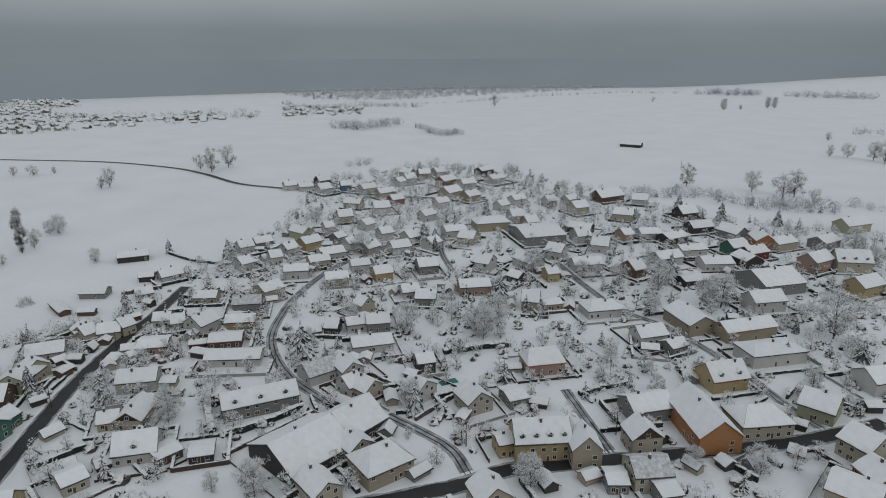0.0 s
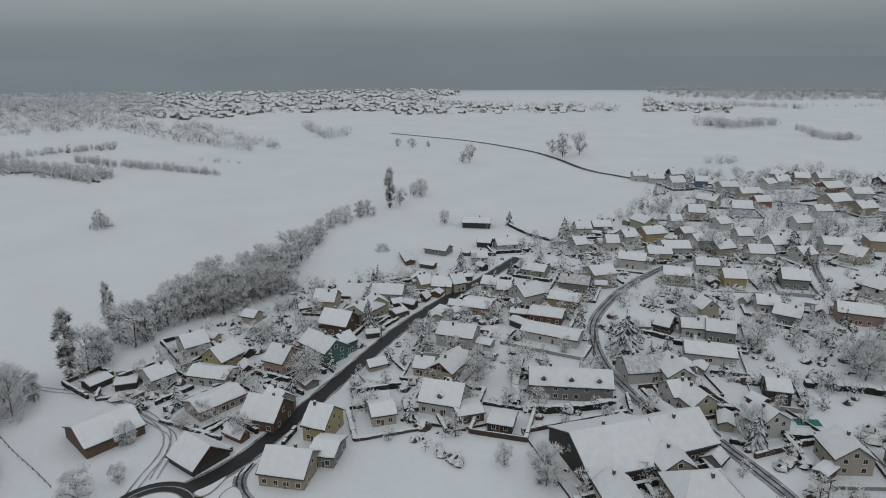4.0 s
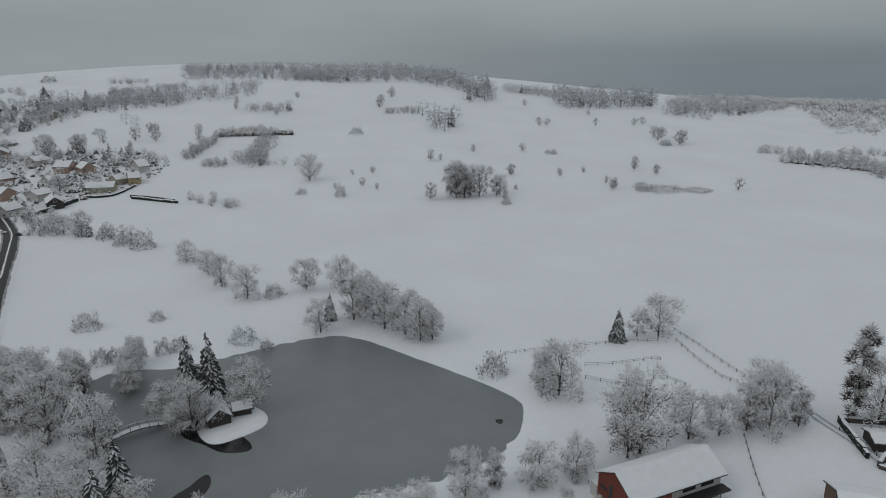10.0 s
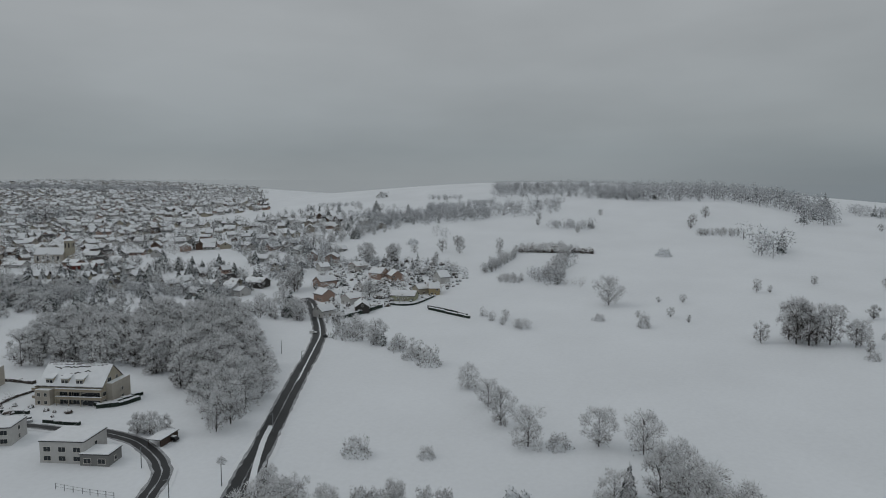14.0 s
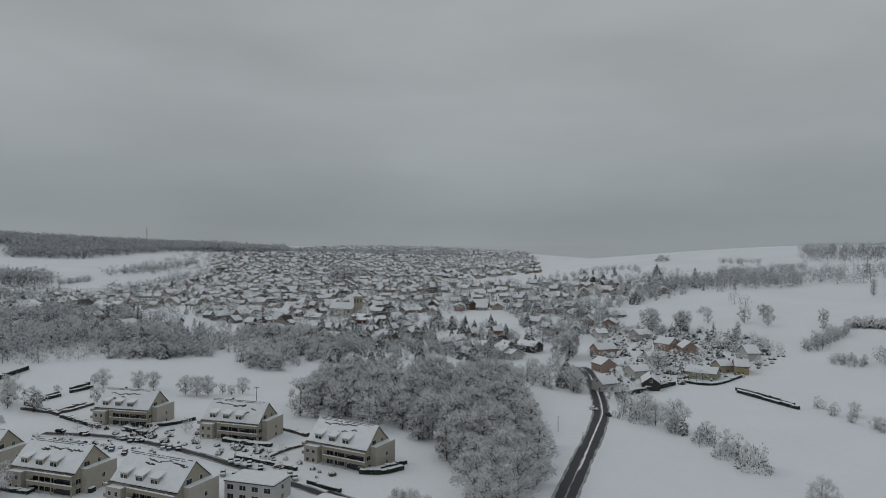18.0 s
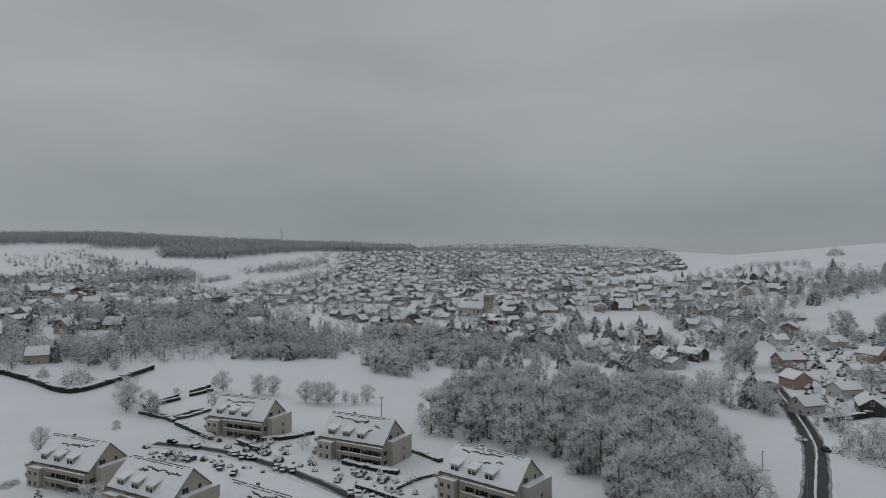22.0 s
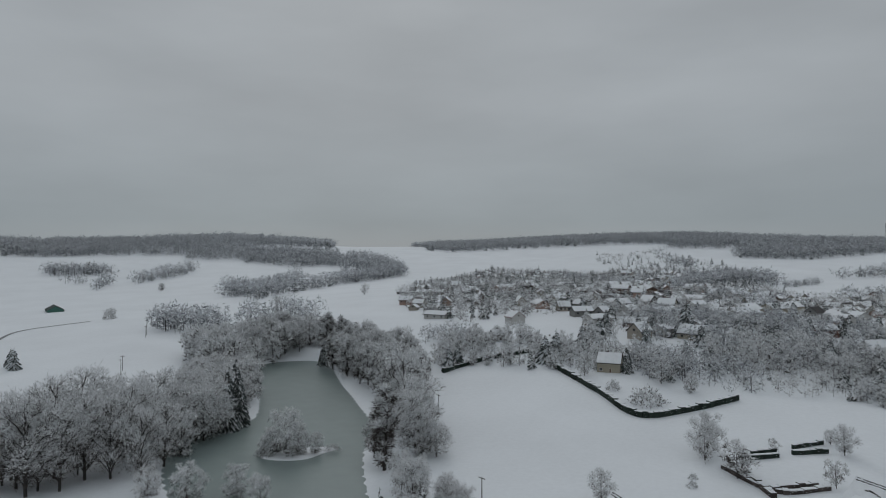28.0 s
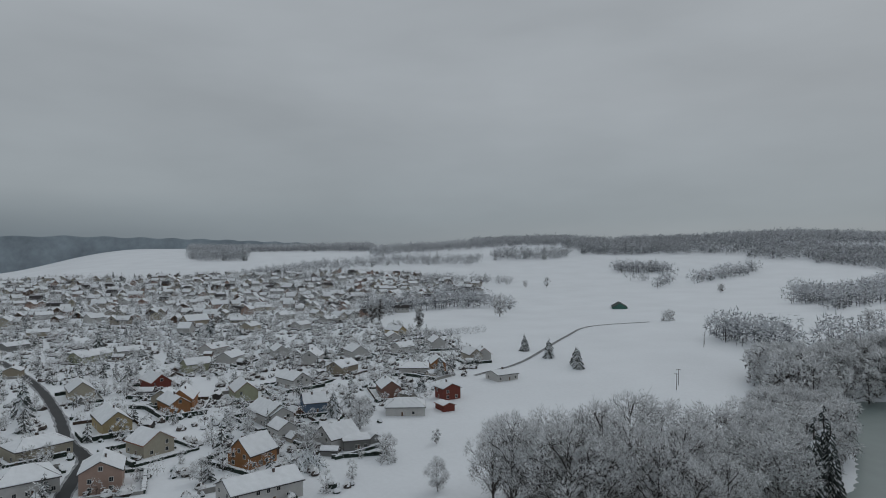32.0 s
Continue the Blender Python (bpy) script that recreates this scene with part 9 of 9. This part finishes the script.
woods([(-521, 433), (-468, 450), (-470, 453), (-524, 436)], 6.5, 5.5, 220, "frosted scrub and hedgerow", "tuft", "scrub")
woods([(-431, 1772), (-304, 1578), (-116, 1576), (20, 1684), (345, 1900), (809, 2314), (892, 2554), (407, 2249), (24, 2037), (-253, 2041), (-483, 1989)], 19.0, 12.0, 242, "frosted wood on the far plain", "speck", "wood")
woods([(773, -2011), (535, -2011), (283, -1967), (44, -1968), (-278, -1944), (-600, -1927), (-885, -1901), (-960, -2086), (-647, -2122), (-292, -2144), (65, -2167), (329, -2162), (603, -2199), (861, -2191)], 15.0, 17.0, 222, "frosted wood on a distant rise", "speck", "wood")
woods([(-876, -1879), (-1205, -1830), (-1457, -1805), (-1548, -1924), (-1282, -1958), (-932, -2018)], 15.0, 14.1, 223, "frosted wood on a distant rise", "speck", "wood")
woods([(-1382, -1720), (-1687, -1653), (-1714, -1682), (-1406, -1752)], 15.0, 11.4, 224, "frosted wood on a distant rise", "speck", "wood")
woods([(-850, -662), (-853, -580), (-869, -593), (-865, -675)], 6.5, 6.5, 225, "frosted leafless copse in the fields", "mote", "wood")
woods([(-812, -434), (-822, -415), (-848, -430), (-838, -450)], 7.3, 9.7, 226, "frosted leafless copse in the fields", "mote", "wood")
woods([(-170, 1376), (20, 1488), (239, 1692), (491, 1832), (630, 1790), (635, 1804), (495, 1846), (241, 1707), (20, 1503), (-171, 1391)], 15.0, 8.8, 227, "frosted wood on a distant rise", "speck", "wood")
woods([(-170, 1012), (-125, 1005), (-68, 1065), (-71, 1105), (-130, 1045), (-176, 1052)], 9.5, 12.7, 228, "frosted leafless copse in the fields", "mote", "wood")
woods([(-44, 1042), (-11, 934), (29, 946), (30, 976), (-12, 964), (-45, 1072)], 6.5, 8.6, 229, "frosted leafless copse in the fields", "mote", "wood")
woods([(697, 1764), (821, 1710), (847, 1764), (719, 1820)], 15.0, 16.6, 230, "frosted wood on a distant rise", "speck", "wood")
woods([(868, 1687), (965, 1633), (1035, 1590), (1057, 1623), (985, 1668), (886, 1723)], 15.0, 16.6, 231, "frosted wood on a distant rise", "speck", "wood")
woods([(588, 935), (643, 947), (660, 972), (604, 960)], 15.0, 11.8, 232, "frosted wood on a distant rise", "speck", "wood")
woods([(149, 546), (180, 538), (224, 538), (239, 517), (246, 533), (230, 554), (186, 555), (154, 564)], 6.5, 8.2, 233, "frosted leafless copse in the fields", "mote", "wood")
woods([(235, 498), (264, 494), (301, 480), (314, 501), (276, 516), (246, 521)], 6.7, 9.0, 234, "frosted leafless copse in the fields", "mote", "wood")
woods([(324, 506), (340, 487), (348, 499), (332, 517)], 6.5, 7.4, 235, "frosted leafless copse in the fields", "mote", "wood")
woods([(-350, 1443), (-252, 1314), (-173, 1402), (-40, 1376), (-42, 1426), (-179, 1452), (-262, 1363), (-362, 1491)], 15.0, 9.8, 236, "frosted wood on a distant rise", "speck", "wood")
woods([(643, 1774), (698, 1763), (706, 1781), (649, 1793)], 15.0, 13.2, 237, "frosted wood on a distant rise", "speck", "wood")
woods([(-103, 674), (-76, 702), (-78, 717), (-106, 689)], 6.5, 7.4, 238, "frosted leafless copse in the fields", "mote", "wood")
woods([(-109, 421), (-88, 435), (-90, 445), (-111, 430)], 6.5, 5.6, 239, "frosted scrub and hedgerow", "tuft", "scrub")
woods([(-509, 1224), (-415, 1195), (-330, 1225), (-336, 1245), (-421, 1213), (-516, 1242)], 15.0, 7.9, 240, "frosted wood on a distant rise", "speck", "wood")
woods([(-827, 1333), (-758, 1399), (-773, 1425), (-843, 1359)], 15.0, 8.3, 241, "frosted wood on a distant rise", "speck", "wood")


# ---- greenery between the houses ----
def gardens(poly, spacing, seed, label, mix, keep=0.9, gap=1.2, big=1.0, clump=0.0):
    r = random.Random(seed)
    specs = []
    for px, py in scatter(poly, spacing, seed, keep):
        if free(px, py, gap) and (not clump or noise.noise(Vector((px / 16, py / 16, seed))) > 0.5 - clump):
            kind = r.choice(mix)
            if py < -760 or px > 700:
                kind = {"thicket": "mote", "fir": "cone"}.get(kind, kind)
            if py < -1150:
                kind = {"mote": "speck"}.get(kind, kind)
            if kind == "bush":
                h = r.uniform(1.3, 3.0) * big
                specs.append((kind, px, py, h, h * r.uniform(1.2, 2.2)))
            elif kind == "shrub":
                h = r.uniform(1.0, 2.6) * big
                specs.append((kind, px, py, h, h * r.uniform(0.9, 1.8)))
            elif kind in ("cone", "fir"):
                specs.append((kind, px, py, r.uniform(5, 10) * big, None))
            else:
                specs.append((kind, px, py, r.uniform(4, 7.5) * big, None))
    joined_trees("shrubbery", specs, label, "shrubs")


MIX = ["bush"] * 6 + ["shrub"] * 6 + ["tuft"] * 4 + ["cone"]
N1 = [(-158.1, 261.1), (-151.0, 361.1), (-115.4, 449.6), (-66.4, 395.3), (-44.4, 286.5), (-38.6, 213.2), (-67.7, 184.7), (-77.1, 152.5), (-134.8, 152.9)]
N2 = [(-66.4, 395.3), (41.9, 395.7), (164.0, 384.1), (241.3, 316.6), (135.5, 151.5), (-57.9, 152.3), (-67.7, 184.7), (-38.6, 213.2), (-44.4, 286.5)]
N3 = [(-115.4, 449.6), (-121.7, 614.2), (-15.0, 709.1), (68.9, 675.0), (133.5, 564.4), (217.0, 466.5), (300.4, 421.8), (241.3, 316.6), (164.0, 384.1), (41.9, 395.7), (-66.4, 395.3)]
N4 = [(-209.3, 129.4), (-207.8, 167.1), (-206.5, 236.6), (-173.3, 278.1), (-144.8, 267.6), (-142.0, 209.8), (-138.5, 167.9), (-131.1, 132.5), (-152.4, 129.4), (-173.2, 126.8)]
S1 = [(630.6, 1.8), (630.3, -148.7), (561.6, -336.5), (442.5, -381.2), (294.4, -360.1), (217.0, -300.6), (170.5, -250.6), (114.1, -235.4), (94.9, -217.3), (123.2, -120.8)]
GL = "frosted garden shrubs and small trees between the houses"
# ---- sheds and garages beside the houses ----
def sheds(seed, near, most):
    r = random.Random(seed)
    made = 0
    for fx, fy, fr in list(FOOT):
        if made >= most or fr < 4.5 or not inside(near, fx, fy):
            continue
        an, L = r.uniform(0, 6.28), r.uniform(4, 7.5)
        x, y = fx + math.cos(an) * (fr + L * 0.55 + 1), fy + math.sin(an) * (fr + L * 0.55 + 1)
        if free(x, y, L * 0.5):
            made += 1
            house(x, y, math.degrees(an) + r.choice((0, 90)), L, r.uniform(3.2, 5), r.uniform(1.9, 2.6), r.uniform(2.9, 3.9), r.choice(("dark", "brown", "grey", "dark", "beige")), wins=0, chimneys=0, name="shed", category="shed")


for k, (P, n) in enumerate(((N1, 40), (N2, 80), (N4, 20), (S1, 50))):
    sheds(81 + k, P, n)
for k, (N, gap) in enumerate(((N1, 14.0), (N2, 16.0), (N3, 18.0), (N4, 13.0), (S1, 22.0))):
    gardens(N, gap, 36 + k, "frosted garden trees between the houses", ["thicket"], 0.85, 1.8, 1.15)
gardens(N1, 4.2, 31, GL, MIX, clump=0.52)
gardens(N2, 4.7, 32, GL, MIX, clump=0.52)
gardens(N3, 6.0, 33, GL, ["mote"] * 5 + ["tuft"] * 3 + ["shrub"] * 3 + ["cone"], 0.85, 0.6, 1.0, 0.6)
gardens(N4, 4.1, 34, GL, MIX, clump=0.58)
gardens(S1, 5.2, 35, GL, MIX, 0.9, 0.8, 1.15, 0.56)
ORCHARD = [(-276, -605), (-338, -527), (-298, -431), (-260, -424), (-268, -516)]
VALE_TREES = [(73, -1311), (54, -1508), (-82, -1487), (-201, -1173), (-246, -645), (-273, -521), (-254, -450), (-197, -454), (-160, -522), (-149, -492), (-94, -532), (-63, -540)]
SCRUB_EAST = [(153, -1765), (15, -1800), (-164, -1562), (-179, -1303), (16, -1502), (126, -1612)]
RISE_TREES = [(-330, -1418), (-474, -1681), (-676, -2003), (-905, -2124), (-572, -1522), (-382, -1333)]
RIGHT_TREES = [(-754, -693), (-848, -652), (-839, -481), (-714, -405), (-624, -425), (-547, -358), (-472, -347), (-481, -382), (-528, -463)]
SKYLINE_TREES = [(-993, 257), (-1106, 342), (-1677, 697), (-1000, 427), (-872, 297), (-843, 225)]
PLAIN_TREES = [(-1755, 729), (-1916, 984), (-1698, 1120), (-1280, 960), (-894, 678), (-819, 553), (-737, 622), (-623, 582), (-515, 541), (-513, 499), (-649, 499), (-757, 513), (-791, 472), (-768, 409), (-821, 386), (-1066, 453)]
FARMIX = ["thicket"] * 5 + ["mote"] * 2 + ["fir"]
gardens(TOWN_SLOPE, 9.0, 41, GL, ["mote"] * 6 + ["cone"], 0.9, 0.3, 1.7, 0.46)
FRONT_TREES = [(-288, -514), (-374, -522), (-496, -558), (-498, -431), (-462, -355), (-401, -350), (-364, -393), (-293, -384), (-279, -419)]
gardens(FRONT_TREES, 7.5, 49, GL, ["thicket"] * 4 + ["fir"] * 2 + ["mote"], 0.9, 0.8, 1.4, 0.56)
gardens(TOWN_RIGHT, 9.0, 42, GL, FARMIX, 0.9, 0.8, 1.4, 0.44)
gardens(RIGHT_TREES, 9.5, 43, GL, FARMIX, 0.9, 0.8, 1.4, 0.38)
gardens(HILL, 8.0, 44, GL, ["mote"] * 6 + ["cone"] * 2, 0.9, 0.3, 1.7, 0.62)
gardens(VALE_TREES, 8.0, 45, GL, FARMIX + ["fir", "bush"], 0.9, 0.8, 1.5, 0.48)
gardens(SCRUB_EAST, 13.0, 46, GL, ["mote"] * 3 + ["cone"], 0.9, 0.5, 1.6, 0.45)
gardens(RISE_TREES, 13.0, 47, GL, ["mote"], 0.9, 0.5, 1.6, 0.5)
gardens(ORCHARD, 9.0, 48, GL, ["thicket"] * 5 + ["bush"], 0.8, 0.8, 1.1)
gardens(V6, 9.5, 52, GL, ["mote"] * 7 + ["cone"], 0.9, 0.4, 1.5, 0.55)
gardens(SKYLINE_TREES, 12.0, 75, "frosted trees about the distant town", ["mote"], 0.9, 0.0, 1.8, 0.75)
gardens(PLAIN_TREES, 13.0, 71, "frosted trees about the distant town", ["speck"], 0.9, 0.0, 1.9, 0.72)
gardens(PLAIN_TOWN, 17.0, 72, "frosted trees about the distant town", ["speck"], 0.9, 0.0, 1.5, 0.6)
gardens(PLAIN_EAST, 17.0, 73, "frosted trees about the distant town", ["speck"], 0.9, 0.0, 1.5, 0.55)
gardens(T3, 13.5, 74, "frosted trees about the distant town", ["speck"], 0.85, 0.0, 1.3)
E1 = [(-534.5, -380.5), (-575.3, -334.9), (-584.1, -264.7), (-538.2, -221.1), (-477.1, -213.1), (-442.7, -231.5), (-403.8, -240.6), (-466.8, -315.5)]
gardens(E1, 6.5, 53, GL, MIX, 0.9, 0.8, 1.2)
A1 = [(-143.5, -329.8), (-176.0, -328.9), (-203.6, -293.2), (-222.9, -248.0), (-228.1, -211.9), (-214.8, -208.6), (-192.6, -266.2), (-152.1, -299.5)]
gardens(A1, 5.0, 54, "snowed-up shrubs round the apartment blocks", ["bush"] * 5 + ["shrub"] * 2 + ["tuft"], 0.7, 1.0, 0.8)


# ---- plot edges: hedges, board fences and low walls ----
def free_run(p, q):
    """The longest stretch of the line from p to q that meets no house, road or car."""
    n = max(2, int((q - p).length / 1.5))
    best, start = (0, 0), None
    for i in range(n + 2):
        v = p.lerp(q, i / n)
        if i <= n and free(v.x, v.y, 0.5):
            start = i if start is None else start
        elif start is not None:
            best, start = max(best, (i - 1 - start, start)), None
    return (p.lerp(q, best[1] / n), p.lerp(q, (best[1] + best[0]) / n)) if best[0] * 1.5 > 4 else None


def plot_edges(seed, near, most, joined=False):
    r = random.Random(seed)
    rows = Soup() if joined else None
    made = 0
    for x, y, rot, L, W in list(HOUSES):
        if made >= most or not inside(near, x, y) or max(L, W) < 6.5:
            continue
        c, n = math.cos(radians(rot)), math.sin(radians(rot))
        u, v = Vector((c, n)), Vector((-n, c))
        a, b = L / 2 + r.uniform(2.5, 6), W / 2 + r.uniform(3, 9)
        mid = Vector((x, y)) + v * r.uniform(-2, 2)
        for p, q in ((mid - u * a - v * b, mid + u * a - v * b), (mid + u * a - v * b, mid + u * a + v * b), (mid + u * a + v * b, mid - u * a + v * b), (mid - u * a + v * b, mid - u * a - v * b)):
            run = free_run(p, q) if r.random() < 0.85 else None
            if not run:
                continue
            made += 1
            q0, q1 = run
            kind = r.random()
            if kind < 0.55:
                hedge([tuple(q0), tuple(q0.lerp(q1, 0.5)), tuple(q1)], r.uniform(0.9, 2.0), r.uniform(0.7, 1.3), made, r.random() < 0.75, into=rows)
                continue
            s = Soup()
            h = r.uniform(0.7, 1.7)
            o = (q1 - q0).normalized()
            o = Vector((-o.y, o.x)) * 0.11
            zz = [land(q0.x, q0.y), land(q1.x, q1.y)]
            zz = [zz[0], zz[1], zz[1], zz[0]]
            k = [(q0.x - o.x, q0.y - o.y), (q1.x - o.x, q1.y - o.y), (q1.x + o.x, q1.y + o.y), (q0.x + o.x, q0.y + o.y)]
            s.hull([(*e, w - 0.4) for e, w in zip(k, zz)], [(*e, w + h) for e, w in zip(k, zz)], 0)
            s.hull([(*e, w + h + 0.01) for e, w in zip(k, zz)], [(*e, w + h + 0.14) for e, w in zip(k, zz)], 1)
            wall = kind > 0.82
            tagged(s.done("garden_wall" if wall else "board_fence", [CONCRETE if wall else WOOD, SNOW]),
                   "low concrete garden wall capped with snow" if wall else "dark board fence capped with snow", "wall" if wall else "fence", "garden walls" if wall else "fences")
    if joined:
        tagged(rows.done("hedgerows", [SNOW, NEEDLE]), "dark clipped hedges round the farther gardens", "hedges", kind="stuff")


plot_edges(61, N1, 160)
plot_edges(62, N2, 300)
plot_edges(63, N4, 110)
plot_edges(64, S1, 180, True)
plot_edges(65, N3, 160, True)
